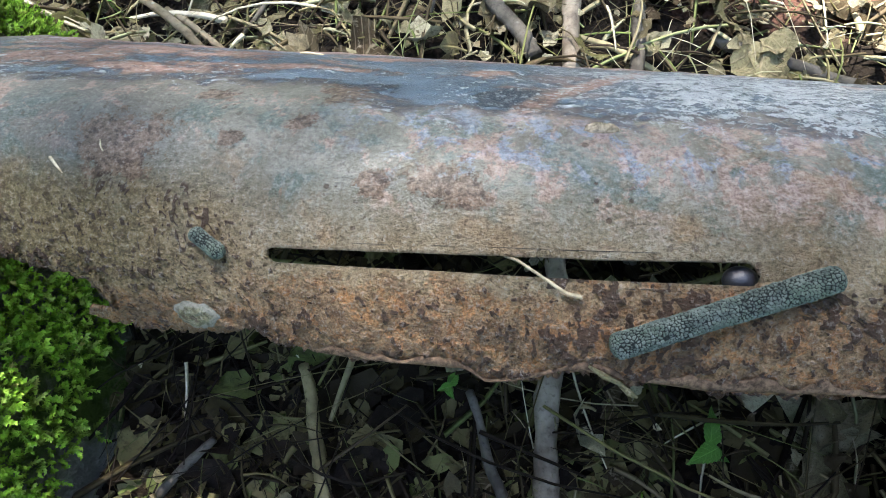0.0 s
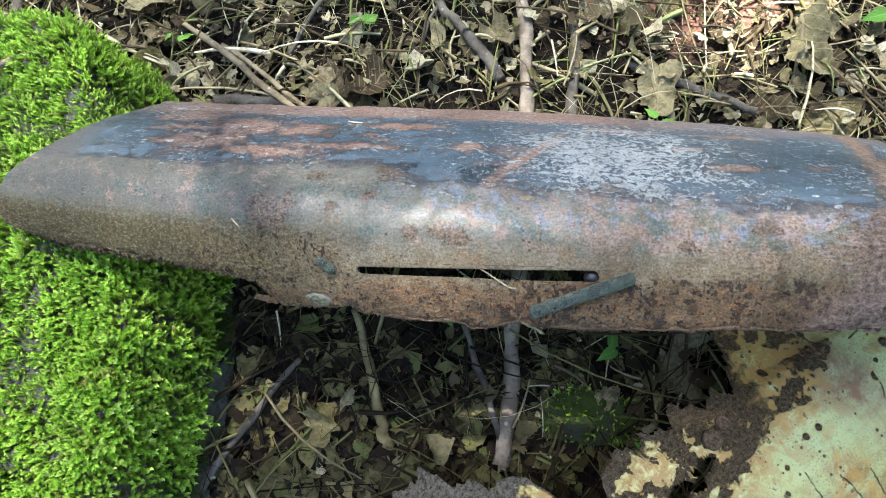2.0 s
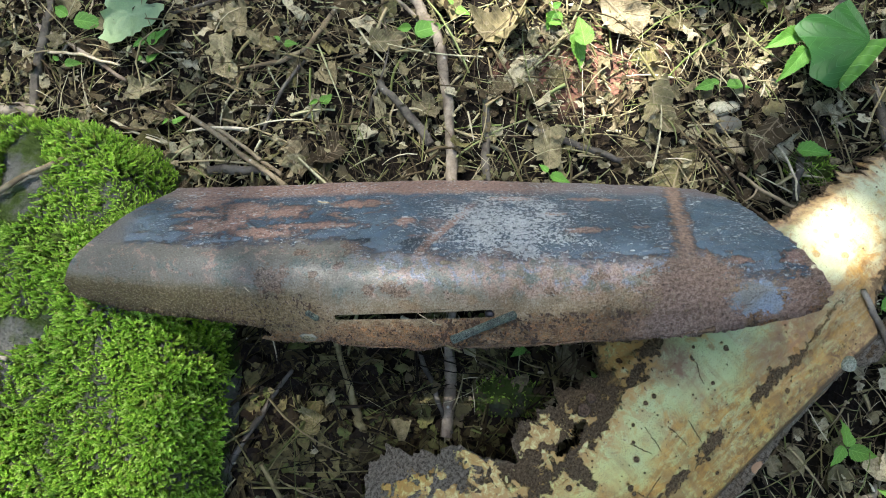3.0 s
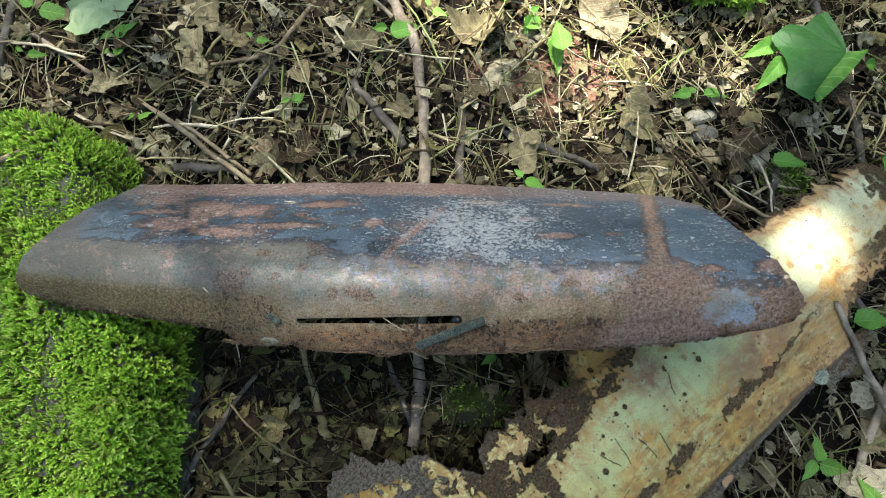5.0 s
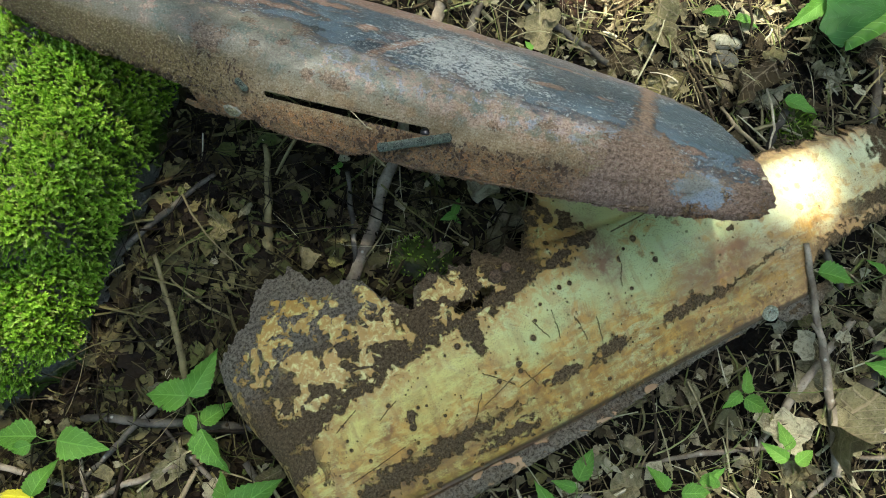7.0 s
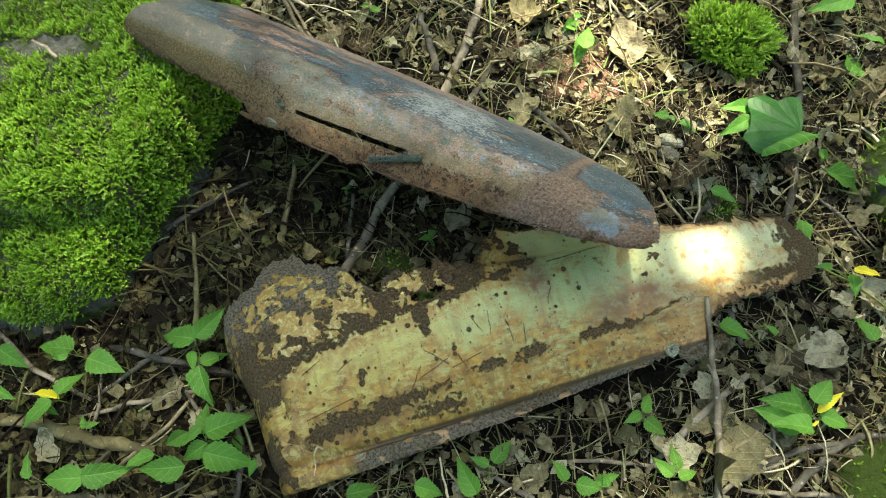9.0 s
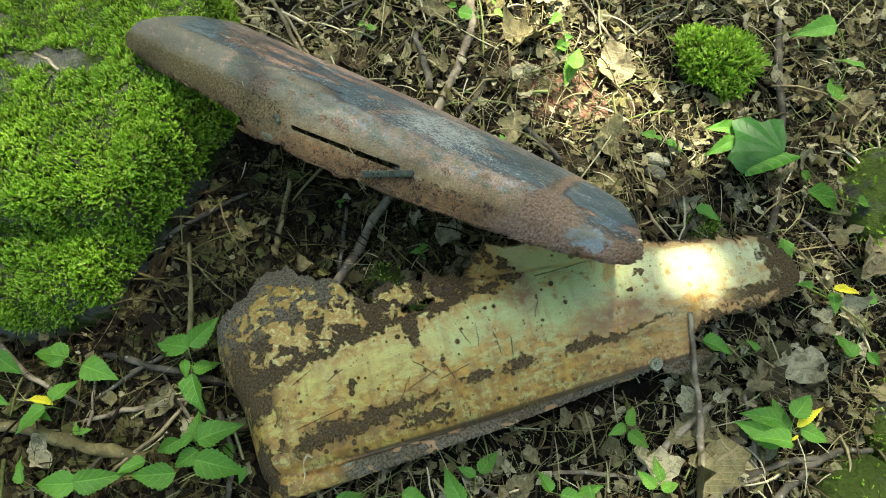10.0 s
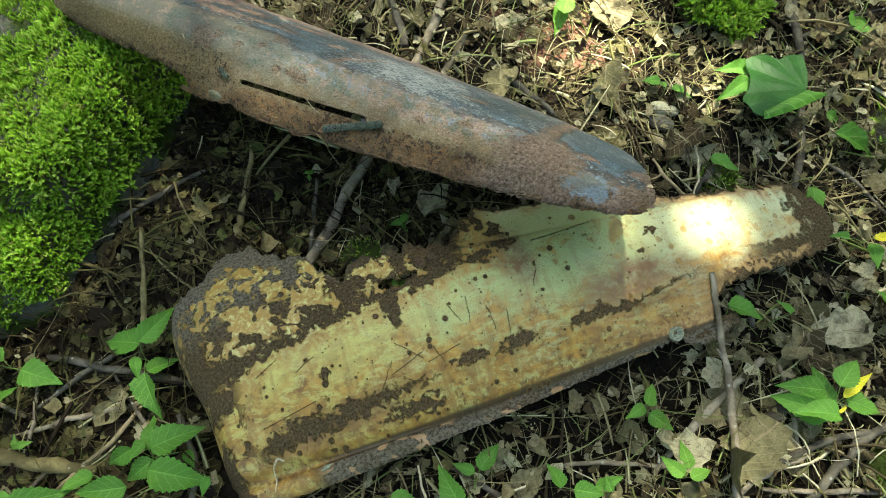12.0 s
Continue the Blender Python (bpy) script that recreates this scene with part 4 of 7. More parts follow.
# ---- mossy rock ----
def inside(x, y, corners, seed):
    """Signed distance into a rounded outline, in metres; positive inside."""
    x = x + 0.012 * lumps(x, y, 22, seed)
    y = y + 0.012 * lumps(x, y, 24, seed + 2)
    p = np.asarray(corners, float)
    best = np.full(np.shape(x), 9.0)
    odd = np.zeros(np.shape(x), bool)
    for (ax, ay), (bx, by) in zip(p, np.roll(p, -1, 0)):
        dx, dy = bx - ax, by - ay
        t = np.clip(((x - ax) * dx + (y - ay) * dy) / (dx * dx + dy * dy), 0, 1)
        best = np.minimum(best, np.hypot(x - ax - t * dx, y - ay - t * dy))
        odd ^= ((ay > y) != (by > y)) & (x < dx * (y - ay) / (dy if abs(dy) > 1e-9 else 1e-9) + ax)
    return np.where(odd, best, -best)


SLAB = [(-0.228, 0.05), (-0.230, 0.17), (-0.234, 0.235), (-0.292, 0.34), (-0.345, 0.455), (-0.48, 0.49), (-0.70, 0.50), (-0.92, 0.40), (-0.98, 0.15), (-0.90, -0.12), (-0.72, -0.20), (-0.37, -0.125), (-0.224, -0.035)]
LEDGE = [(-0.240, 0.0), (-0.232, -0.15), (-0.292, -0.238), (-0.6, -0.34), (-0.84, -0.32), (-0.96, -0.15), (-0.90, 0.0)]


def rock_z(x, y):
    slab = inside(x, y, SLAB, 0.4)
    ledge = inside(x, y, LEDGE, 1.9)
    top = 0.172 * smooth((slab + 0.012) / 0.040) ** 0.8 + (0.011 * lumps(x, y, 19, 0.9) + 0.008 * lumps(x, y, 75, 2.9, 2)) * smooth(slab / 0.05)
    top = top - 0.02 * smooth((-0.36 - x) / 0.25) + 0.012 * smooth((0.05 - y) / 0.2) * smooth(slab / 0.04)
    low = 0.105 * smooth((ledge + 0.012) / 0.045) ** 0.8 + (0.012 * lumps(x, y, 24, 2.2) + 0.008 * lumps(x, y, 80, 1.9, 2)) * smooth(ledge / 0.05)
    return np.maximum(top, low) - 0.012


def moss_here(x, y, z):
    """Whether moss grows at a place of the rock: not in the cracks, nor low on the shaded side."""
    crack = lumps(x, y, 13, 5.1, 2)
    stone = np.hypot((x + 0.47) / 0.035, (y - 0.385) / 0.07) > 1
    litter = ~((x < -0.40) & (np.abs(y - 0.16 - 0.25 * (x + 0.5) - 0.02 * lumps(x, y, 30, 3)) < 0.018 + 0.02 * lumps(x, y, 17, 8)))
    side = (z > 0.03) | (lumps(x, y, 40, 6.0, 2) > -0.1)
    return (crack > -0.86) & stone & litter & side & (z > 0.012)


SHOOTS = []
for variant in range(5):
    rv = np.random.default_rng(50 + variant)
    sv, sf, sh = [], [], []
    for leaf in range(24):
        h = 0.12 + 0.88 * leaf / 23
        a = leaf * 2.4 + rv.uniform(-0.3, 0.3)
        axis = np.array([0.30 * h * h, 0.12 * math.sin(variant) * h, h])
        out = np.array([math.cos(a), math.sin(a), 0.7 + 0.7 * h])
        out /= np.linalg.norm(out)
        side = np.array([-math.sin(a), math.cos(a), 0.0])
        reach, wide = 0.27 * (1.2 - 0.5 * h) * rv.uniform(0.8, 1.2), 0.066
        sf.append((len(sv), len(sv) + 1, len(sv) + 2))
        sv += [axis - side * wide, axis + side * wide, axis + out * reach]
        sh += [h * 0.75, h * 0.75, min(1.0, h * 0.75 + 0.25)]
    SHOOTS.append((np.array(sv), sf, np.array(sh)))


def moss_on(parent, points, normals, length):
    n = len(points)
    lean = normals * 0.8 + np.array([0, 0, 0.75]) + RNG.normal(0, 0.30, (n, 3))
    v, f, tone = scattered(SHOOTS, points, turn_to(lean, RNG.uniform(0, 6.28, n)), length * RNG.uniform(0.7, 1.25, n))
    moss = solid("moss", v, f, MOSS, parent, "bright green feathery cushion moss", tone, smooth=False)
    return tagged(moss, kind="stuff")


def build_rock():
    rock = thing("mossy_rock", "flat grey boulder thickly covered in bright green moss", "rock")
    xs, ys = np.arange(-1.06, -0.10, 0.007), np.arange(-0.46, 0.58, 0.007)
    X, Y = np.meshgrid(xs, ys, indexing="ij")
    Z = rock_z(X, Y)
    f = grid_faces(len(xs), len(ys))
    f = f[(Z.ravel()[f] > -0.0115).any(1)]
    solid("stone", np.stack([X, Y, Z], -1).reshape(-1, 3), f, STONE, rock, "rough grey stone showing between the moss")
    n = 150000
    x = np.concatenate([RNG.uniform(-0.72, -0.12, n - 12000), RNG.uniform(-1.02, -0.72, 12000)])
    y = RNG.uniform(-0.40, 0.53, n)
    e = 0.004
    z = rock_z(x, y)
    nx, ny = -(rock_z(x + e, y) - rock_z(x - e, y)) / (2 * e), -(rock_z(x, y + e) - rock_z(x, y - e)) / (2 * e)
    steep = np.sqrt(1 + nx * nx + ny * ny)
    keep = moss_here(x, y, z) & (RNG.random(n) < np.minimum(1.0, np.where(x > -0.32, 0.48, 0.34) * steep ** 1.2))
    x, y, z = x[keep], y[keep], z[keep]
    normals = np.stack([nx[keep], ny[keep], np.ones(len(x))], 1)
    normals /= np.linalg.norm(normals, axis=1)[:, None]
    moss_on(rock, np.stack([x, y, z - 0.002], 1), normals, 0.0132 + 0.003 * np.clip(grit(x, y, 26, 4), -1, 1) + 0.0045 * np.clip(grit(x, y, 150, 1.4, 2), -1, 1))


build_rock()


def mossy_stone(at, size, label, tufts, seed, length=0.017, uneven=0.09):
    """A rounded stone with a cap of moss."""
    stone = thing("mossy_stone", label, "stone", at, "stones lying in the litter")
    u, w = np.meshgrid(np.linspace(0.02, math.pi - 0.02, 22), np.linspace(0, 2 * math.pi, 36, endpoint=False), indexing="ij")
    d = np.stack([np.sin(u) * np.cos(w), np.sin(u) * np.sin(w), np.cos(u)], -1)
    r = 1 + uneven * lumps(d[..., 0] + seed, d[..., 1] + d[..., 2], 3.1, seed)
    solid("stone", (d * r[..., None] * size).reshape(-1, 3), grid_faces(22, 36, True), DARK_STONE, stone, "rough grey stone")
    dirs = RNG.normal(0, 1, (tufts * 3, 3))
    dirs /= np.linalg.norm(dirs, axis=1)[:, None]
    dirs = dirs[dirs[:, 2] > 0.02][:tufts]
    rr = 1 + uneven * lumps(dirs[:, 0] + seed, dirs[:, 1] + dirs[:, 2], 3.1, seed)
    moss_on(stone, dirs * rr[:, None] * size, dirs, length * RNG.uniform(0.6, 1.3, len(dirs)))


mossy_stone((0.585, 0.745, 0.02), np.array([0.070, 0.064, 0.050]), "small round stone hidden under a green moss cushion", 2300, 0.7, 0.018, 0.35)
mossy_stone((0.985, 0.60, 0.0), np.array([0.10, 0.12, 0.055]), "dark grey stone with thin moss beside seedlings", 160, 2.4)
mossy_stone((1.07, 0.19, 0.0), np.array([0.07, 0.09, 0.045]), "low stone with a ragged green moss cap", 260, 3.9, 0.012)
mossy_stone((1.03, 0.03, 0.0), np.array([0.09, 0.08, 0.05]), "dark stone with patches of moss", 120, 5.3, 0.010)
mossy_stone((0.662, 0.398, -0.010), np.array([0.036, 0.028, 0.020]), "mossy pebble in the dry grass", 220, 6.1, 0.010)
mossy_stone((0.185, 0.07, -0.004), np.array([0.05, 0.03, 0.018]), "low shaded stone with dark moss", 160, 7.7, 0.008)


# ---- the slotted mudguard: an arched sheet, torn along its near side ----
XS = (-0.38, -0.30, -0.20, -0.10, 0.0, 0.10, 0.20, 0.30, 0.40, 0.50, 0.56)
NEAR_Y = (0.200, 0.183, 0.163, 0.146, 0.134, 0.126, 0.124, 0.127, 0.131, 0.147, 0.160)
NEAR_Z = (0.178, 0.184, 0.192, 0.205, 0.219, 0.231, 0.239, 0.243, 0.251, 0.256, 0.256)
FAR_Y = (0.362, 0.362, 0.362, 0.364, 0.366, 0.366, 0.360, 0.352, 0.344, 0.334, 0.326)
FAR_Z = (0.150, 0.150, 0.142, 0.130, 0.120, 0.112, 0.110, 0.110, 0.106, 0.098, 0.092)
ARCH = (0.044, 0.055, 0.068, 0.068, 0.063, 0.060, 0.057, 0.053, 0.045, 0.029, 0.020)
ARC = 0.299  # metres across the sheet, rim to rim
BELOW = 0.0  # how far the first line of the sections lies under v = 0


def guard_section(x):
    """The cross-section at x, evenly spaced from the near rim to the far rim: a steep near side, a flat top, a long sloping back."""
    ny, nz, fy, fz, h = (np.interp(x, XS, row) for row in (NEAR_Y, NEAR_Z, FAR_Y, FAR_Z, ARCH))
    q = np.interp(x, (-0.36, -0.12, 0.1), (1.35, 1.9, 1.6))
    s = np.linspace(0, 1, 1201) ** 1.5
    a, b = np.clip((0.3 - s) / 0.3, 0, 1), np.clip((s - 0.3) / 0.7, 0, 1)
    lift = h * np.where(s < 0.3, (1 - a ** q) ** (1 / q), 1 - b ** 1.5)
    w = math.hypot(fy - ny, fz - nz)
    cy, cz = (fy - ny) / w, (fz - nz) / w
    y = ny + s * w * cy - lift * cz
    z = nz + s * w * cz + lift * cy
    d = np.concatenate([[0], np.cumsum(np.hypot(np.diff(y), np.diff(z)))])
    t = np.linspace(0, d[-1], 201)
    return np.interp(t, d, y), np.interp(t, d, z)


GUARD_X = np.linspace(-0.40, 0.58, 197)
SECTIONS = [guard_section(x) for x in GUARD_X]
SECTION_Y = np.array([s[0] for s in SECTIONS])
SECTION_Z = np.array([s[1] for s in SECTIONS])
for _ in range(6):
    SECTION_Y[1:-1] = (SECTION_Y[:-2] + SECTION_Y[2:] + 2 * SECTION_Y[1:-1]) / 4
    SECTION_Z[1:-1] = (SECTION_Z[:-2] + SECTION_Z[2:] + 2 * SECTION_Z[1:-1]) / 4


def guard_at(x, v):
    """The place on the mudguard's outer face at x and v metres from the near rim."""
    x, v = np.broadcast_arrays(np.asarray(x, float), np.asarray(v, float))
    i = np.clip((x - GUARD_X[0]) / (GUARD_X[1] - GUARD_X[0]), 0, 195.999)
    j = np.clip((v + BELOW) / ARC * 200, -7, 199.999)
    i0, j0 = i.astype(int), np.maximum(j, 0).astype(int)
    fi, fj = i - i0, j - j0

    def pick(a):
        return (a[i0, j0] * (1 - fi) + a[i0 + 1, j0] * fi) * (1 - fj) + (a[i0, j0 + 1] * (1 - fi) + a[i0 + 1, j0 + 1] * fi) * fj

    return np.stack([x, pick(SECTION_Y), pick(SECTION_Z)], -1)


def guard_normal(x, v):
    e = 0.003
    n = np.cross(guard_at(x + e, v) - guard_at(x - e, v), guard_at(x, v + e) - guard_at(x, v - e))
    return n / np.linalg.norm(n, axis=-1, keepdims=True)


SLOT = (-0.018, 0.163, 0.0395, 0.0035)  # two ends, middle line, half width


def slot_width(x):
    return SLOT[3] * (0.82 + 0.36 * (x - SLOT[0]) / (SLOT[1] - SLOT[0]))


def build_mudguard():
    guard = thing("mudguard", "rusty black-painted slotted steel mudguard propped on the mossy rock", "mudguard")
    nx, nv = 800, 180
    a = np.unique(np.concatenate([np.linspace(0, 1, 800), np.linspace(0.355, 0.372, 24), np.linspace(0.560, 0.578, 24)]))
    a = a[np.concatenate([[True], np.diff(a) > 0.0003])]
    a[-1] = 1.0
    nx, b = len(a), np.linspace(0, 1, nv)
    v_mid = b * ARC - BELOW
    # rounded ends: where each line of the sheet begins and stops
    first = np.interp(v_mid, (-0.009, 0.03, 0.062, 0.085, 0.12, 0.2, 0.25, 0.29), (-0.295, -0.325, -0.352, -0.362, -0.350, -0.312, -0.282, -0.255))
    last = np.interp(v_mid, (0.0, 0.006, 0.018, 0.035, 0.06, 0.10, 0.15, 0.19, 0.23, 0.27, 0.299), (0.492, 0.505, 0.519, 0.527, 0.527, 0.519, 0.509, 0.503, 0.496, 0.478, 0.450))
    X = first[None] + a[:, None] * (last - first)[None]
    X = X + (0.004 * grit(v_mid, 0 * v_mid, 260, 2.0))[None] * smooth((a - 0.93) / 0.07)[:, None]
    # torn near rim
    rim = np.interp(X[:, 0], (-0.33, -0.24, -0.17, -0.130, -0.1070, -0.0965, -0.0945, -0.0915, -0.088, -0.06, -0.044, -0.030, -0.026, -0.0225, -0.009, 0.02, 0.062, 0.070, 0.085, 0.099, 0.11, 0.120, 0.148, 0.19, 0.3, 0.44, 0.48, 0.54),
                    (0.024, 0.027, 0.028, 0.0255, 0.0225, 0.020, 0.014, -0.001, -0.003, -0.003, -0.0015, 0.004, 0.0095, 0.003, -0.002, -0.004, -0.0025, -0.0075, -0.004, 0.002, 0.002, 0.0, -0.003, -0.001, -0.002, -0.002, -0.004, -0.002))
    rim = np.maximum(-0.009, rim + 0.0018 * grit(X[:, 0], 0.3 + 0 * X[:, 0], 260, 0.5) + 0.0012 * grit(X[:, 0], 0.7 + 0 * X[:, 0], 1100, 1.5))
    V = rim[:, None] + b[None] * (ARC - BELOW - rim)[:, None]
    V = V - (0.0012 * lumps(X[:, -1], 0 * a, 210, 4.0))[:, None] * smooth((b - 0.95) / 0.05)[None]
    # two rows of the grid run along the slot's rims
    low, high = 38, 40
    end = np.minimum(X[:, low] - SLOT[0], SLOT[1] - X[:, low])
    wide = slot_width(X[:, low])
    bow = np.sqrt(np.clip(1 - (1 - np.clip(end / SLOT[3], 0, 1)) ** 2, 0.0009, 1))
    half = np.where(end > 0, wide * bow, 0.0001 + wide * smooth(-end / 0.03))
    rows = np.arange(nv, dtype=float)
    top = V[:, -1]
    V = np.where(rows[None] <= low, rim[:, None] + (SLOT[2] - half - rim)[:, None] * rows[None] / low,
                 np.where(rows[None] >= high, (SLOT[2] + half)[:, None] + (top - SLOT[2] - half)[:, None] * (rows[None] - high) / (nv - 1 - high),
                          (SLOT[2] - half)[:, None] + 2 * half[:, None] * (rows[None] - low) / (high - low)))
    P = guard_at(X, V)
    N = guard_normal(X, V)
    d = np.hypot(X - np.clip(X, SLOT[0], SLOT[1]), V - SLOT[2])
    dent = 0.0012 * lumps(X, V, 30, 0.7) + 0.0005 * lumps(X, V, 110, 1.1)
    free = 1 - np.exp(-(((X + 0.0535) / 0.013) ** 2 + ((V - 0.009) / 0.010) ** 2) ** 2)
    near_rim = smooth((0.037 + 0.006 * grit(X, V, 90, 3.3) - V) / 0.008) * smooth((X + 0.045) / 0.03)
    olive = smooth((0.068 + 0.010 * grit(X, V, 60, 1.2) - V) / 0.015) * smooth((0.0 - X) / 0.04)
    lump = smooth((grit(X, V, 1250, 2.5) + 0.45 * grit(X, V, 160, 0.7) - 0.36) / 0.35) * near_rim
    lump = np.maximum(lump, 0.8 * smooth((grit(X, V, 1900, 4.1) + 0.3 * grit(X, V, 150, 1.9) - 0.40) / 0.35) * olive) * free
    scab = lump * 0.0016 + smooth((0.050 - V) / 0.025) * (0.0005 * grit(X, V, 500, 0.9) + 0.0004 * grit(X, V, 1600, 1.3))
    patch = smooth(6 * (1.05 - np.hypot((X - 0.384) / 0.050, (V - 0.050) / 0.045))) * (0.0010 + 0.0012 * grit(X, V, 500, 1.8))
    P = P + N * (dent + (scab + patch) * smooth((d - 0.0035) / 0.006))[..., None]
    f = grid_faces(nx, nv)
    fx, fj = X.ravel()[f].mean(1), (f % nv).min(1)
    f = f[~((fj >= low) & (fj < high) & (fx > SLOT[0]) & (fx < SLOT[1]))]
    used = np.zeros(nx * nv, bool)
    used[np.unique(f)] = True
    X2, V2 = X, V
    index = np.cumsum(used) - 1
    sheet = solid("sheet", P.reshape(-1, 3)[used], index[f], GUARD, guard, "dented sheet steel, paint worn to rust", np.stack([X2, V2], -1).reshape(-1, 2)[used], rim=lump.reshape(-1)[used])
    thick = sheet.modifiers.new("thickness", "SOLIDIFY")
    thick.thickness, thick.offset = 0.0018, -1
    # flaking layers of rust along the torn rim
    x = np.linspace(0.0, 0.40, 150)
    over = np.maximum(0.0002, 0.0028 + 0.0030 * grit(x, 0 * x, 90, 3.1) + 0.0022 * grit(x, 0 * x, 420, 0.2))
    low = np.interp(x, (0, 0.02, 0.062, 0.07, 0.085, 0.099, 0.11, 0.12, 0.148, 0.19, 0.4), (-0.003, -0.004, -0.0025, -0.0075, -0.004, 0.002, 0.002, 0.0, -0.003, -0.001, -0.002)) + 0.0003
    rows = [guard_at(x, low + over * t) + guard_normal(x, low + over * t) * (0.0006 + 0.0010 * math.sin(3.14 * t)) for t in (0.0, 0.35, 0.7, 1.0)]
    v = np.stack(rows, 1).reshape(-1, 3)
    flake = solid("rust_flake", v, grid_faces(150, 4), RUST, sheet, "lifting layer of flaked rust along the torn rim")
    flake.modifiers.new("thickness", "SOLIDIFY").thickness = 0.0008
    # a torn tongue of metal left standing beside the gap in the rim
    tx, tw = np.meshgrid(np.linspace(-0.1125, -0.084, 40), np.linspace(0, 1, 9), indexing="ij")
    t_low = -0.0015 - 0.001 * smooth((tx + 0.115) / 0.02) + 0.0012 * grit(tx, 0 * tx, 500, 2.0)
    t_high = 0.0075 + 0.004 * smooth((tx + 0.100) / 0.012) + 0.0014 * grit(tx, 0 * tx, 500, 1.0) - 0.006 * smooth((-0.1085 - tx) / 0.004)
    tv = t_low + tw * (t_high - t_low)
    tongue = solid("torn_tongue", (guard_at(tx, tv) + guard_normal(tx, tv) * (0.0012 + 0.0008 * lumps(tx, tv, 500, 0.4))[..., None]).reshape(-1, 3), grid_faces(30, 9), GUARD, sheet, "torn rusty tongue of the rim", np.stack([tx, tv], -1).reshape(-1, 2))
    tongue.modifiers.new("thickness", "SOLIDIFY").thickness = 0.0018
    # a dark rounded lump of old rubber hanging under the slot's end
    d, w = np.meshgrid(np.linspace(0.03, math.pi - 0.03, 14), np.linspace(0, 2 * math.pi, 20, endpoint=False), indexing="ij")
    lump = np.stack([0.0062 * np.sin(d) * np.cos(w), 0.0052 * np.sin(d) * np.sin(w), 0.0052 * np.cos(d)], -1) + (guard_at(0.158, 0.0385) - 0.0075 * guard_normal(np.float64(0.158), np.float64(0.0385)))
    solid("rubber_lump", lump.reshape(-1, 3), grid_faces(14, 20, True), LUMP, guard, "smooth dark lump under the slot")
    # thin scored lines beside the slot
    for x0, x1, v0 in ((-0.01, 0.035, 0.0455), (0.045, 0.055, 0.0458), (0.068, 0.13, 0.0460), (-0.005, 0.006, 0.0335), (0.118, 0.135, 0.0330)):
        x = np.linspace(x0, x1, 12)
        score_v, score_f = tube(guard_at(x, v0 + 0 * x) + guard_normal(x, v0 + 0 * x) * 0.0001, [0.00012, 0.00022, 0.00012], 5)
        solid("scored_line", score_v, score_f, BARK_DARK, sheet, "thin dark scored line")
    return guard


build_mudguard()


def cracked_rod(name, label, a, b, radius, bend=0.0, blunt=True):
    """A rod of crazed rubber lying on the mudguard between two places of the sheet, its skin broken into small raised cells."""
    p, q = guard_at(*a), guard_at(*b)
    length = float(np.linalg.norm(q - p))
    n, sides = int(length / 0.00022), 120
    t = np.linspace(0, 1, n)
    x, v = a[0] + (b[0] - a[0]) * t, a[1] + (b[1] - a[1]) * t
    na, nb = guard_normal(np.float64(a[0]), np.float64(a[1])), guard_normal(np.float64(b[0]), np.float64(b[1]))
    up = (na + nb) / np.linalg.norm(na + nb)
    base = p[None] + (q - p)[None] * t[:, None]
    lift = np.max((guard_at(x, v) - base) @ up) + radius * 0.96
    line = base + up * (lift + bend * np.sin(math.pi * t))[:, None]
    ahead = (q - p) / length
    side = np.cross(ahead, up)
    cap = np.minimum(t, 1 - t) * length / (radius * (0.75 if blunt else 1.0))
    r = radius * np.sqrt(np.clip(1 - (1 - np.clip(cap, 0, 1)) ** 2, 0.02, 1)) * (1 + 0.03 * np.sin(9 * t + 1))
    ang = np.linspace(0, 2 * math.pi, sides, endpoint=False)
    A, T = np.meshgrid(ang, t * length)
    # cells: the gap between the nearest and the second nearest seed
    across, down = int(2 * math.pi * radius / 0.00125), int(length / 0.00135)
    sa, st = (grid.reshape(-1) for grid in np.meshgrid(np.arange(across) * 2 * math.pi / across, (np.arange(down) + 0.5) * length / down))
    sa, st = sa + RNG.uniform(-0.48, 0.48, len(sa)) * 2 * math.pi / across, st + RNG.uniform(-0.48, 0.48, len(st)) * length / down
    first, second = np.full(A.shape, 9.0), np.full(A.shape, 9.0)
    wa, wt = A + 0.06 * grit(A * radius, T, 1500, 0.4), T + 0.00028 * grit(A * radius, T, 1500, 1.4)
    for ca, ct in zip(sa, st):
        da = np.abs((wa - ca + math.pi) % (2 * math.pi) - math.pi) * radius
        d = np.hypot(da, wt - ct)
        second = np.minimum(second, np.maximum(first, d))
        first = np.minimum(first, d)
    wide = 0.00017 + 0.00014 * np.clip(0.5 + grit(A * radius, T, 420, 2.1), 0, 1)
    crack = np.exp(-((second - first) / wide) ** 2)
    rr = r[:, None] * (1 + 0.035 * grit(A * radius, T, 800, 0.6)) - 0.00075 * crack * np.clip(cap, 0.2, 1)[:, None]
    verts = line[:, None] + rr[..., None] * (np.cos(A)[..., None] * side + np.sin(A)[..., None] * up)
    faces = [tuple(f) for f in grid_faces(n, sides, True)] + [tuple(range(sides)), tuple((n - 1) * sides + i for i in reversed(range(sides)))]
    centre = verts.reshape(-1, 3).mean(0)
    ob = solid(name, verts.reshape(-1, 3) - centre, faces, RUBBER, rim=crack.reshape(-1))
    ob.location = centre
    return tagged(ob, label, "rubber rod", "cracked rubber pieces")


cracked_rod("rubber_rod", "grey-green crazed rubber rod lying across the rusty mudguard", (0.1135, 0.0125), (0.187, 0.0400), 0.0047, 0.0)
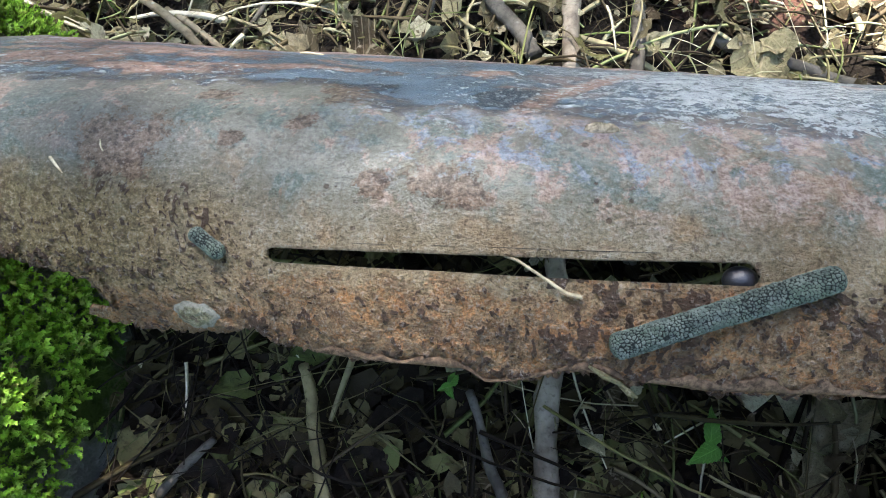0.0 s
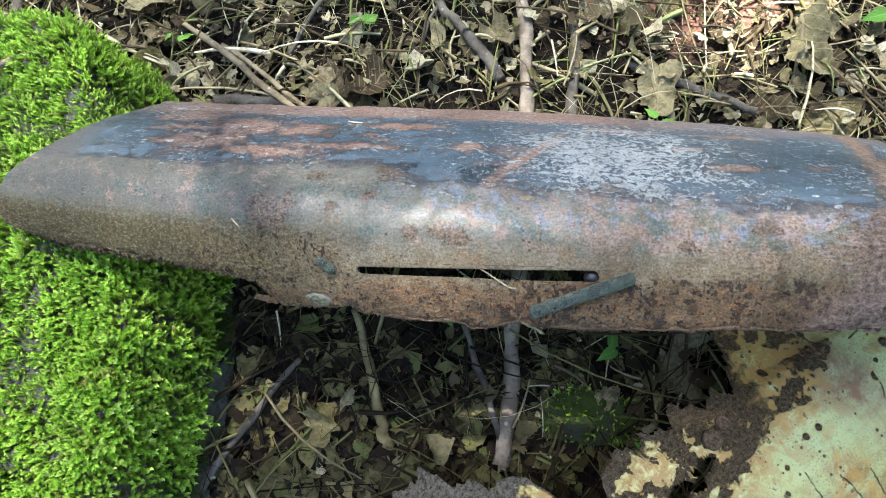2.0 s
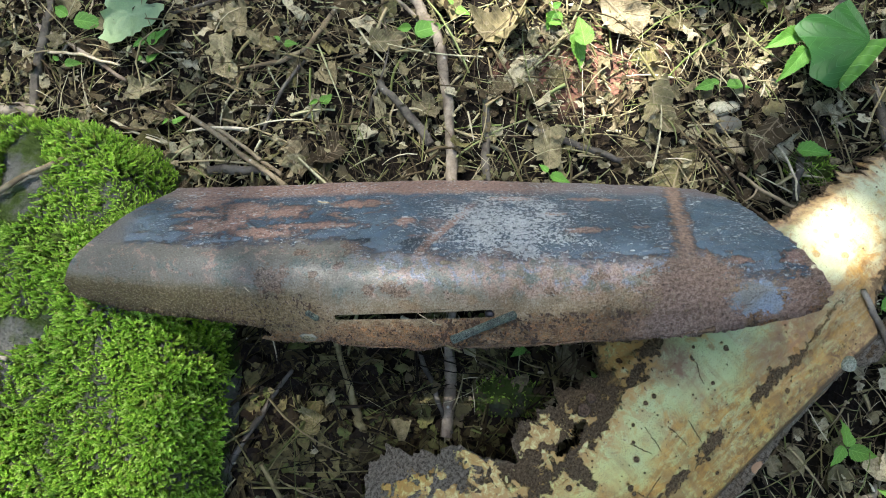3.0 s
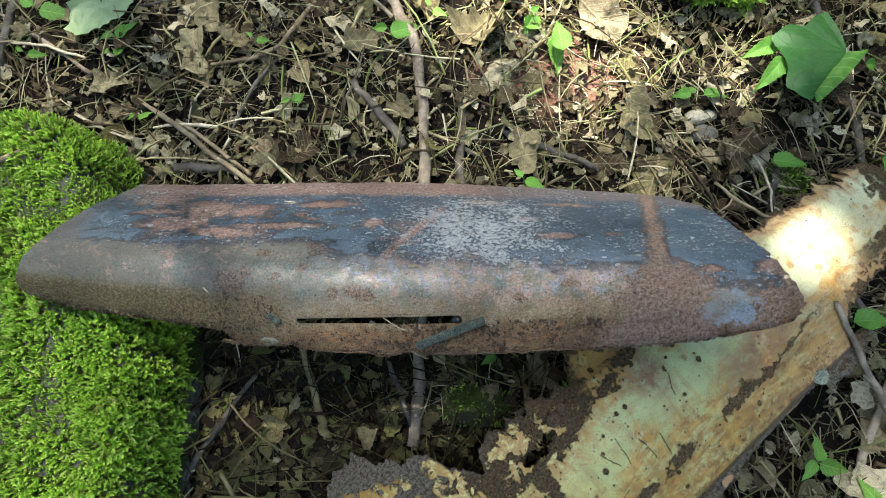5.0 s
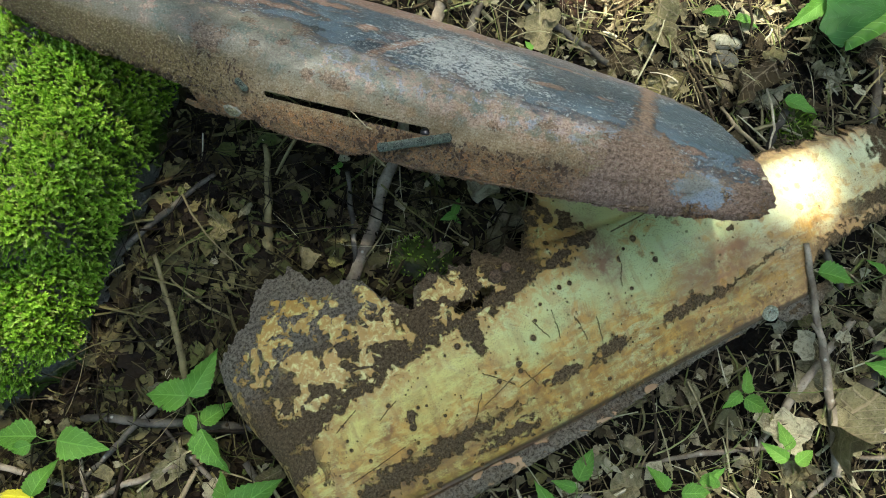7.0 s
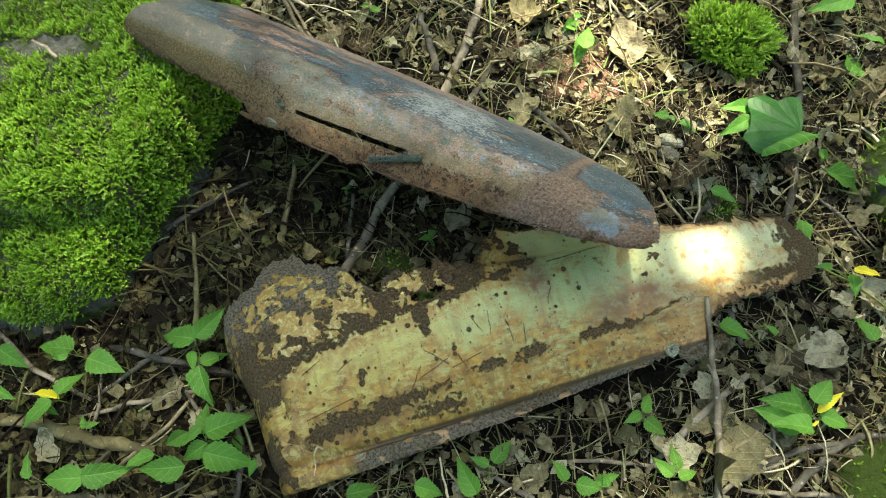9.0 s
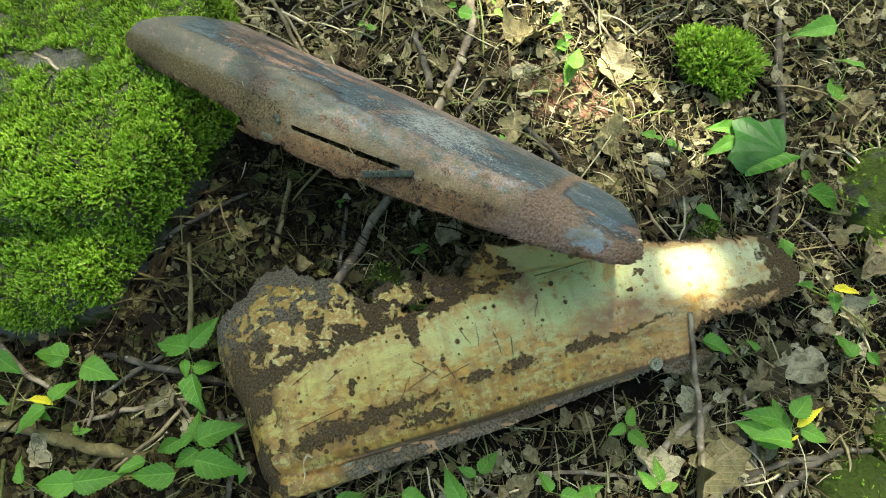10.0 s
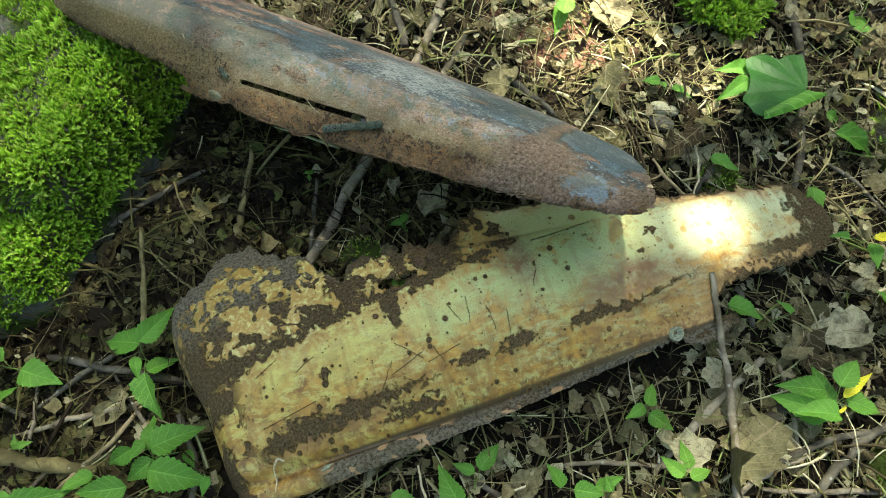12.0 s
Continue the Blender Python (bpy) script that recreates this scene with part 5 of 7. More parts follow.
cracked_rod("rubber_stub", "short broken stub of crazed green rubber on the mudguard", (-0.0500, 0.0480), (-0.0355, 0.0380), 0.0034, 0.0, False)


def on_guard_strand(name, label, category, spots, radii, mat, lift=0.0015):
    pts = [guard_at(x, v) + guard_normal(np.float64(x), np.float64(v)) * (lift + extra) for x, v, extra in spots]
    v, f = tube(pts, radii, 7, 0.06, 6)
    return tagged(solid(name, v, f, mat), label, category)


on_guard_strand("straw", "pale dry straw end poking out through the slot", "straw",
                ((0.075, 0.0435, -0.006), (0.080, 0.0415, 0.0005), (0.089, 0.0360, 0.002), (0.098, 0.0305, 0.0008), (0.1035, 0.0295, 0.001)), [0.0005, 0.0006, 0.0006, 0.0007, 0.0009], STRAW)
on_guard_strand("curled_scrap", "ochre curled scrap of dead leaf on the torn rim", "leaf scrap",
                ((0.107, 0.006, 0.001), (0.112, 0.0035, 0.002), (0.118, 0.000, 0.001), (0.122, -0.004, 0.0015), (0.125, -0.007, 0.0)), [0.0005, 0.0012, 0.0009, 0.0013, 0.0006], LITTER)
on_guard_strand("seed_husk", "tiny pale seed husk stuck to the mudguard", "husk", ((-0.122, 0.078, 0), (-0.118, 0.0745, 0.0005), (-0.1145, 0.071, 0)), [0.0008, 0.0006, 0.0003], PALE, 0.0005)
on_guard_strand("yellow_scrap", "thin yellow scrap of leaf on the far shoulder", "leaf scrap", ((-0.055, 0.235, 0), (-0.05, 0.231, 0.0006), (-0.04, 0.231, 0)), [0.0004, 0.0009, 0.0004], PALE, 0.0005)
on_guard_strand("grass_fibre", "fine pale fibre stuck to the mudguard", "fibre", ((-0.10, 0.088, 0), (-0.0985, 0.084, 0.0003), (-0.097, 0.082, 0)), [0.0003, 0.0004, 0.0003], PALE, 0.0003)


def crust_patch(name, label, category, x, v, ru, rv, height, mat, rings=9, spokes=34, seed=0.0):
    """A low irregular crust that follows the sheet."""
    verts, uvs = [guard_at(x, v) + guard_normal(np.float64(x), np.float64(v)) * (height * 0.6 + 0.0007)], [(0.0, 0.0)]
    for i in range(1, rings + 1):
        for j in range(spokes):
            ang = 2 * math.pi * j / spokes
            r = i / rings * (1 + 0.08 * math.sin(3 * ang + seed) + 0.06 * math.sin(7 * ang + seed * 2) + 0.04 * math.sin(13 * ang + seed))
            px, pv = np.float64(x + ru * r * math.cos(ang)), np.float64(max(-0.004, v + rv * r * math.sin(ang)))
            wave = (0.45 + 0.55 * math.sin(3.0 * r + seed) ** 2 + 0.25 * math.sin(5 * ang + 6 * r)) * (1 - (i / rings) ** 4)
            verts.append(guard_at(px, pv) + guard_normal(px, pv) * (0.0007 * (1 - (i / rings) ** 6) + height * wave))
            uvs.append((i / rings, j / spokes))
    faces = [(0, 1 + j, 1 + (j + 1) % spokes) for j in range(spokes)]
    for i in range(rings - 1):
        faces += [(1 + i * spokes + j, 1 + (i + 1) * spokes + j, 1 + (i + 1) * spokes + (j + 1) % spokes, 1 + i * spokes + (j + 1) % spokes) for j in range(spokes)]
    return tagged(solid(name, np.array(verts), faces, mat, uvs=uvs), label, category)


crust_patch("lichen_patch", "round pale grey lichen crust on the torn rusty rim", "lichen", -0.0535, 0.0090, 0.0105, 0.0075, 0.0011, LICHEN, seed=0.4)
crust_patch("bark_chip", "dry beige bark chip resting on the mudguard", "bark chip", 0.110, 0.099, 0.0072, 0.0028, 0.0030, CHIP, 6, 20, 1.7)
crust_patch("bird_lime", "small white fleck on the mudguard tip", "fleck", 0.519, 0.060, 0.004, 0.003, 0.0008, PALE, 4, 14, 2.2)


# ---- the yellow panel: a second arched sheet lying on the litter ----
PANEL_TURN = math.atan2(0.58, 0.74)
PANEL_AT = (0.08, -0.22)


def panel_end(b):
    """How much further the curled end reaches, higher up the panel."""
    return 0.030 * smooth((b + 0.02) / 0.14)


def panel_z(a, b):
    crest = np.interp(a, (-0.03, 0.1, 0.3, 0.5, 0.7, 0.85, 0.95), (0.118, 0.128, 0.128, 0.104, 0.088, 0.060, 0.040))
    drop = np.interp(a, (0, 0.3, 0.6, 0.8, 0.95), (0.072, 0.070, 0.050, 0.030, 0.022))
    mid = np.interp(a, (0, 0.4, 0.95), (0.055, 0.045, 0.03))
    t = (b - mid) / (mid + 0.115)
    z = crest - drop * np.where(t < 0, np.abs(t) ** 2.1, 0) - np.where(t > 0, 0.9 * np.clip(b - mid, 0, 1) ** 2 * 3.0, 0)
    z = z - 0.012 * np.exp(-((b + 0.106) / 0.007) ** 2) + 0.010 * smooth((-0.110 - b) / 0.02)
    fold = smooth((b - 0.098 + 0.05 * (a - 0.42)) / 0.012) * smooth((a - 0.36) / 0.03)
    z = z - 0.012 * fold
    end = np.clip((0.03 - panel_end(b) - a) / 0.05, 0, 1)
    return z - 0.105 * end ** 2.3 + 0.0015 * lumps(a, b, 28, 0.8) + 0.0006 * lumps(a, b, 95, 2.8)


def panel_place(a, b, lift=0.0):
    c, s = math.cos(PANEL_TURN), math.sin(PANEL_TURN)
    return np.stack([PANEL_AT[0] + a * c - b * s, PANEL_AT[1] + a * s + b * c, panel_z(a, b) + lift], -1)


def build_panel():
    panel = thing("rusted_panel", "pale yellow-green painted steel panel, rusted and torn, lying in leaf litter", "metal panel")
    na, nb = 420, 130
    A = np.linspace(0, 1, na)[:, None] * np.ones((1, nb))
    q = np.linspace(0, 1, nb)[None] * np.ones((na, 1))
    a = -0.018 + A * 0.963 - 0.030 * smooth((q - 0.45) / 0.5) * (1 - A) ** 12
    top = np.interp(a, (-0.02, 0.01, 0.037, 0.06, 0.09, 0.105, 0.121, 0.15, 0.174, 0.186, 0.209, 0.225, 0.242, 0.28, 0.305, 0.348, 0.37, 0.384, 0.406, 0.43, 0.6, 0.72, 0.84, 0.90, 0.93, 0.945),
                    (0.140, 0.165, 0.203, 0.214, 0.224, 0.202, 0.186, 0.172, 0.161, 0.128, 0.095, 0.120, 0.134, 0.132, 0.128, 0.116, 0.118, 0.136, 0.168, 0.172, 0.150, 0.105, 0.088, 0.080, 0.050, 0.010))
    torn = 0.007 * grit(a, 0 * a, 190, 0.9) + 0.0045 * grit(a, 0 * a, 700, 2.7)
    top = top + torn * np.where(a < 0.44, 1.0, 0.5 + 1.2 * smooth((a - 0.75) / 0.15))
    low = np.interp(a, (-0.02, 0.02, 0.13, 0.35, 0.52, 0.66, 0.69, 0.705, 0.74, 0.83, 0.91, 0.93, 0.945), (-0.136, -0.140, -0.138, -0.126, -0.108, -0.100, -0.098, -0.062, -0.050, -0.046, -0.040, -0.030, -0.012))
    low = low + (0.0012 * lumps(a, 0 * a, 130, 3.4) + 0.001 * lumps(a, 0 * a, 500, 1.4)) * np.where(a > 0.6, 3.5, 1.0)
    b = low + q * (top - low)
    P = panel_place(a, b)
    rusty = smooth((b - np.interp(a, (0.12, 0.30), (0.035, 0.078))) / 0.01) * smooth((0.47 - a) / 0.06)
    P[..., 2] += rusty * 0.0009 * grit(a, b, 500, 1.9)
    f = grid_faces(na, nb)
    fa, fb = a.ravel()[f].mean(1), b.ravel()[f].mean(1)
    gap = np.zeros(len(f), bool)
    for ca, cb, ra, rb in ((0.268, 0.078, 0.013, 0.007), (0.297, 0.083, 0.012, 0.006), (0.285, 0.074, 0.008, 0.005)):
        gap |= np.hypot((fa - ca) / ra, (fb - cb) / rb) < 1 + 0.35 * lumps(fa, fb, 260, ca * 40)
    f = f[~gap]
    sheet = solid("sheet", P.reshape(-1, 3), f, PANEL, panel, "arched sheet steel with flaking paint", np.stack([a, b], -1).reshape(-1, 2), rim=np.minimum(top - b, b - low + np.where(a > 0.6, 0.0, 0.03)))
    thick = sheet.modifiers.new("thickness", "SOLIDIFY")
    thick.thickness, thick.offset = 0.002, -1

    def stud(name, label, ca, cb, r, h, mat, hollow):
        """A low fastener: a ring with a sunken or raised middle."""
        rows = [(r, -0.001), (r, h * 0.7), (r * 0.9, h), (r * 0.62, h), (r * 0.5, h * (0.1 if hollow else 0.8)), (0.02 * r, h * (-0.1 if hollow else 1.1))]
        o = panel_place(np.float64(ca), np.float64(cb))
        e = 0.004
        n = np.cross(panel_place(np.float64(ca + e), np.float64(cb)) - o, panel_place(np.float64(ca), np.float64(cb + e)) - o)
        n /= np.linalg.norm(n)
        m = turn_to(n[None], np.zeros(1))[0]
        verts = [o + m @ np.array([rr * math.cos(t) * (1 + 0.06 * math.sin(3 * t + ca * 9)), rr * math.sin(t), hh]) for rr, hh in rows for t in np.linspace(0, 2 * math.pi, 18, endpoint=False)]
        solid(name, np.array(verts), grid_faces(len(rows), 18, True), mat, panel, label)

    stud("washer", "pale crusted washer with a hollow middle", 0.633, -0.092, 0.0105, 0.006, MINERAL, True)
    stud("bolt", "dark rusted bolt head", 0.318, 0.094, 0.0085, 0.006, RUST, False)
    stud("bolt", "dark rusted bolt head", 0.335, 0.099, 0.0065, 0.004, RUST, False)
    # ragged lug beside the washer
    la, lb = np.meshgrid(np.linspace(0.645, 0.735, 40), np.linspace(-0.125, -0.088, 14), indexing="ij")
    lug_low = -0.108 - 0.010 * np.sin((la - 0.645) * 45) + 0.004 * lumps(la, 0 * la, 170, 0.6)
    lb = np.maximum(lb, lug_low)
    lug = panel_place(la, np.full_like(la, -0.092), -0.002)
    flat = panel_place(la, lb)
    flat[..., 2] = lug[..., 2] - 0.004 + 0.003 * lumps(la, lb, 120, 2.2)
    ob = solid("lug", flat.reshape(-1, 3), grid_faces(40, 14), PANEL, panel, "torn rusty mounting lug", np.stack([la + 0.2, lb], -1).reshape(-1, 2))
    ob.modifiers.new("thickness", "SOLIDIFY").thickness = 0.002
    return panel


build_panel()


def panel_scrap(name, label, category, line, radii, mat):
    v, f = tube([panel_place(np.float64(a), np.float64(b), up) for a, b, up in line], radii, 7, 0.08, 5)
    return tagged(solid(name, v, f, mat), label, category)


panel_scrap("root_fibre", "pale curled rootlet clinging to the yellow panel", "rootlet", ((0.055, -0.125, 0.001), (0.06, -0.112, 0.003), (0.062, -0.098, 0.004), (0.072, -0.088, 0.005), (0.078, -0.094, 0.002)), [0.0008, 0.0011, 0.001, 0.002, 0.0012], PALE)
panel_scrap("leaf_scrap", "small pale green scrap lying on the flange", "leaf scrap", ((0.118, -0.118, 0.003), (0.126, -0.116, 0.004), (0.134, -0.114, 0.003)), [0.001, 0.0035, 0.001], MINERAL)


# ---- sticks ----
def stick(label, points, radii, mat, sides=10, branches=(), name="stick", category="stick"):
    ob = thing(name, label, category, points[0], "sticks in the litter")
    base = np.array(points[0])
    line = np.array(points, float)
    bent = np.stack([np.interp(np.linspace(0, len(line) - 1, 3 * len(line)), range(len(line)), line[:, a]) for a in range(3)], 1)
    bent[1:-1, :2] += RNG.normal(0, 0.35 * max(radii), (len(bent) - 2, 2))
    grown = np.interp(np.linspace(0, 1, 3 * len(line)), np.linspace(0, 1, len(radii)), radii) * RNG.uniform(0.86, 1.16, 3 * len(line))
    v, f = tube(bent - base, grown, sides, 0.07, 4)
    solid("stem", v, f, mat, ob)
    for line, rr in branches:
        v, f = tube(np.array(line) - base, rr, 7, 0.05, 6)
        solid("side_twig", v, f, mat, ob)
    return ob


stick("long grey barked stick lying under the mudguard", [(0.055, 0.73, 0.012), (0.099, 0.655, 0.014), (0.110, 0.555, 0.012), (0.115, 0.396, 0.014), (0.110, 0.26, 0.014), (0.104, 0.142, 0.013), (0.092, 0.018, 0.01)], [0.0075, 0.0085, 0.008, 0.0085, 0.008, 0.008, 0.0085], BARK_GREY, 12,
      [([(0.101, 0.64, 0.014), (0.06, 0.69, 0.018), (0.016, 0.735, 0.02)], [0.004, 0.0035, 0.003])])
stick("straight dark stick in the litter", [(0.172, 0.538, 0.010), (0.172, 0.46, 0.012), (0.168, 0.36, 0.010), (0.16, 0.27, 0.008)], [0.0058, 0.0062, 0.006, 0.005], BARK_DARK)
stick("short charred-looking stick with a forked twig", [(0.005, 0.572, 0.016), (0.045, 0.517, 0.017), (0.084, 0.459, 0.014)], [0.0055, 0.0065, 0.0068], BARK_DARK, 10,
      [([(0.007, 0.570, 0.016), (-0.008, 0.545, 0.012), (-0.014, 0.515, 0.008)], [0.0028, 0.0022, 0.0015]), ([(0.006, 0.571, 0.016), (0.016, 0.60, 0.02), (0.022, 0.63, 0.018)], [0.002, 0.0016, 0.001])])
stick("thin brown twig slanting down to the mudguard", [(-0.345, 0.555, 0.016), (-0.325, 0.544, 0.018), (-0.234, 0.476, 0.02), (-0.14, 0.398, 0.024)], [0.003, 0.0038, 0.0042, 0.004], BARK_BROWN)
stick("dark rotten stick end behind the mudguard", [(-0.27, 0.436, 0.012), (-0.22, 0.436, 0.013), (-0.175, 0.430, 0.012)], [0.0065, 0.0075, 0.007], BARK_DARK)
stick("crooked dark twig half buried in leaves", [(0.235, 0.486, 0.008), (0.29, 0.455, 0.012), (0.335, 0.437, 0.010), (0.378, 0.418, 0.008)], [0.0035, 0.0055, 0.005, 0.004], BARK_DARK)
stick("olive peeled twig in the shade", [(-0.072, 0.175, 0.018), (-0.045, 0.10, 0.020), (-0.034, 0.055, 0.016), (-0.026, 0.03, 0.012)], [0.0042, 0.0048, 0.0052, 0.006], BARK_OLIVE)
stick("thin dark twig in the shade", [(0.048, 0.165, 0.014), (0.081, 0.072, 0.016), (0.101, 0.022, 0.012)], [0.003, 0.0036, 0.003], BARK_DARK)
stick("bowed brown twig among leaves", [(-0.058, 0.725, 0.01), (-0.111, 0.642, 0.014), (-0.16, 0.615, 0.016), (-0.225, 0.612, 0.01)], [0.0045, 0.004, 0.0035, 0.0025], BARK_BROWN)
stick("upright-lying grey branch beside the big leaf", [(0.655, 1.0, 0.012), (0.673, 0.945, 0.013), (0.735, 0.699, 0.014), (0.768, 0.539, 0.013), (0.772, 0.41, 0.01)], [0.006, 0.0068, 0.0072, 0.007, 0.005], BARK_DARK, 10,
      [([(0.73, 0.72, 0.014), (0.80, 0.79, 0.02), (0.87, 0.84, 0.02)], [0.003, 0.0025, 0.0015])])
stick("grey twig with a snapped pale end leaning on the panel", [(0.656, 0.192, 0.088), (0.684, 0.140, 0.066), (0.716, 0.085, 0.044), (0.749, 0.008, 0.026), (0.775, -0.085, 0.014)], [0.0036, 0.0044, 0.0048, 0.0054, 0.0052], BARK_GREY, 10,
      [([(0.716, 0.085, 0.044), (0.703, 0.094, 0.05), (0.695, 0.099, 0.054)], [0.0028, 0.0024, 0.002])])
stick("dark forked branch on the litter", [(0.865, -0.05, 0.012), (0.90, 0.02, 0.016), (0.944, 0.083, 0.018), (1.01, 0.118, 0.014)], [0.006, 0.0062, 0.006, 0.004], BARK_DARK, 10,
      [([(0.93, 0.07, 0.018), (0.88, 0.042, 0.018), (0.795, -0.036, 0.012)], [0.0045, 0.005, 0.0055])])
stick("short thick dark branch stub", [(0.815, 0.104, 0.012), (0.803, 0.05, 0.014), (0.787, -0.004, 0.012)], [0.006, 0.0095, 0.010], BARK_DARK)
stick("thick pale broken stick by the seedlings", [(-0.31, -0.402, 0.010), (-0.182, -0.37, 0.013), (-0.10, -0.356, 0.012), (-0.05, -0.344, 0.008)], [0.010, 0.011, 0.010, 0.006], BARK_OLIVE, 12)
stick("dark twig across the litter", [(-0.272, 0.515, 0.014), (-0.21, 0.47, 0.018), (-0.15, 0.42, 0.016)], [0.003, 0.0035, 0.003], BARK_BROWN)
stick("olive stem beside the rock", [(-0.172, -0.009, 0.016), (-0.12, -0.09, 0.02), (-0.079, -0.166, 0.016), (-0.07, -0.20, 0.012)], [0.0035, 0.004, 0.0042, 0.0045], BARK_OLIVE)
stick("thin brown twig near the panel tip", [(0.712, 0.213, 0.022), (0.73, 0.19, 0.024), (0.75, 0.163, 0.018)], [0.004, 0.0046, 0.004], BARK_DARK)
stick("long curved dark root in the shade", [(-0.13, 0.12, 0.008), (-0.175, 0.06, 0.010), (-0.225, -0.02, 0.006)], [0.003, 0.0045, 0.005], BARK_DARK)
stick("dark stick in front of the rock", [(-0.20, -0.235, 0.008), (-0.10, -0.215, 0.014), (-0.01, -0.20, 0.016), (0.06, -0.185, 0.012)], [0.005, 0.0058, 0.005, 0.004], BARK_DARK)
stick("slender pale straw stem bending past the panel", [(0.36, -0.19, 0.05), (0.39, -0.235, 0.045), (0.42, -0.27, 0.02)], [0.0014, 0.0018, 0.0022], PALE, 7, (), "dry_straw", "straw")
stick("dark bent twig below the seedlings", [(0.02, -0.24, 0.012), (0.08, -0.30, 0.016), (0.10, -0.36, 0.012)], [0.004, 0.0048, 0.004], BARK_DARK)
stick("pale stalk lying on the moss", [(-0.505, 0.150, 0.172), (-0.478, 0.146, 0.176), (-0.450, 0.138, 0.171)], [0.0022, 0.003, 0.0025], BARK_GREY)
stick("thin tan twig on the moss by the mudguard end", [(-0.375, 0.285, 0.168), (-0.35, 0.25, 0.174), (-0.335, 0.23, 0.170)], [0.0010, 0.0015, 0.0012], PALE, 7)
stick("dark twig across the gap in the moss", [(-0.56, 0.33, 0.150), (-0.47, 0.375, 0.168), (-0.395, 0.41, 0.166)], [0.0035, 0.004, 0.003], BARK_BROWN)
for x, y, az, length, r in ((0.45, 0.82, 60, 0.20, 0.0035), (0.10, 0.88, -20, 0.26, 0.004), (-0.25, 0.75, 15, 0.22, 0.0035), (-0.5, 0.66, -35, 0.2, 0.004), (0.88, 0.72, 70, 0.18, 0.0035), (0.93, 0.30, 100, 0.16, 0.003),
                            (0.60, -0.10, 20, 0.18, 0.0035), (0.50, -0.20, -15, 0.2, 0.0045), (0.66, -0.16, 5, 0.22, 0.004), (-0.02, -0.42, 10, 0.2, 0.004), (-0.16, -0.47, 25, 0.22, 0.005), (0.86, 0.46, 150, 0.15, 0.003),
                            (-0.10, -0.29, 35, 0.20, 0.0045), (-0.06, -0.31, 70, 0.16, 0.0035), (-0.14, -0.25, 60, 0.14, 0.004), (-0.03, -0.26, 150, 0.15, 0.003), (-0.17, -0.33, 110, 0.12, 0.003), (0.0, -0.42, 40, 0.18, 0.005), (-0.28, -0.30, 170, 0.2, 0.004), (-0.12, -0.40, 75, 0.1, 0.003), (0.72, 0.02, 62, 0.24, 0.006), (0.80, -0.06, 50, 0.2, 0.004), (0.82, 0.06, 110, 0.14, 0.004), (0.9, -0.02, 20, 0.2, 0.004), (0.35, 0.75, 140, 0.18, 0.003), (-0.15, 0.56, 60, 0.16, 0.003), (0.0, 0.75, 100, 0.2, 0.0035)):
    c, s = math.cos(radians(az)) * length / 2, math.sin(radians(az)) * length / 2
    wob = RNG.uniform(-0.012, 0.012, 2)
    stick("weathered twig lying in dry litter", [(x - c, y - s, 0.008), (x + wob[0], y + wob[1], 0.016), (x + c, y + s, 0.008)], [r * 0.7, r, r * 0.8], (BARK_DARK, BARK_BROWN, BARK_GREY)[int(abs(az)) % 3], 8)

stick("dark upright-lying stick behind the rock", [(-0.556, 0.79, 0.014), (-0.562, 0.70, 0.016), (-0.568, 0.62, 0.016), (-0.568, 0.56, 0.012)], [0.006, 0.007, 0.0075, 0.0065], BARK_DARK)
stick("pale sawn stick end beside the moss", [(-0.66, 0.566, 0.014), (-0.61, 0.560, 0.015), (-0.561, 0.556, 0.014)], [0.009, 0.0095, 0.009], BARK_GREY)
stick("thin straw lying over dead leaves", [(-0.55, 0.658, 0.018), (-0.49, 0.645, 0.024), (-0.425, 0.626, 0.018)], [0.0022, 0.0026, 0.0018], PALE, 7, (), "dry_straw", "straw")
stick("brown twig reaching to the torn panel tip", [(0.545, 0.385, 0.022), (0.572, 0.350, 0.034), (0.606, 0.318, 0.052)], [0.0022, 0.003, 0.0026], BARK_BROWN, 8, [([(0.565, 0.358, 0.032), (0.556, 0.345, 0.034), (0.54, 0.336, 0.03)], [0.0018, 0.0015, 0.001])])
stick("bent pale straw beside the panel tip", [(0.592, 0.460, 0.02), (0.610, 0.41, 0.03), (0.620, 0.372, 0.034), (0.619, 0.335, 0.03)], [0.0014, 0.0018, 0.0017, 0.0012], PALE, 7, (), "dry_straw", "straw")
stick("short dark twig beside the panel tip", [(0.641, 0.405, 0.016), (0.63, 0.37, 0.022), (0.619, 0.337, 0.026)], [0.005, 0.0055, 0.0045], BARK_DARK)


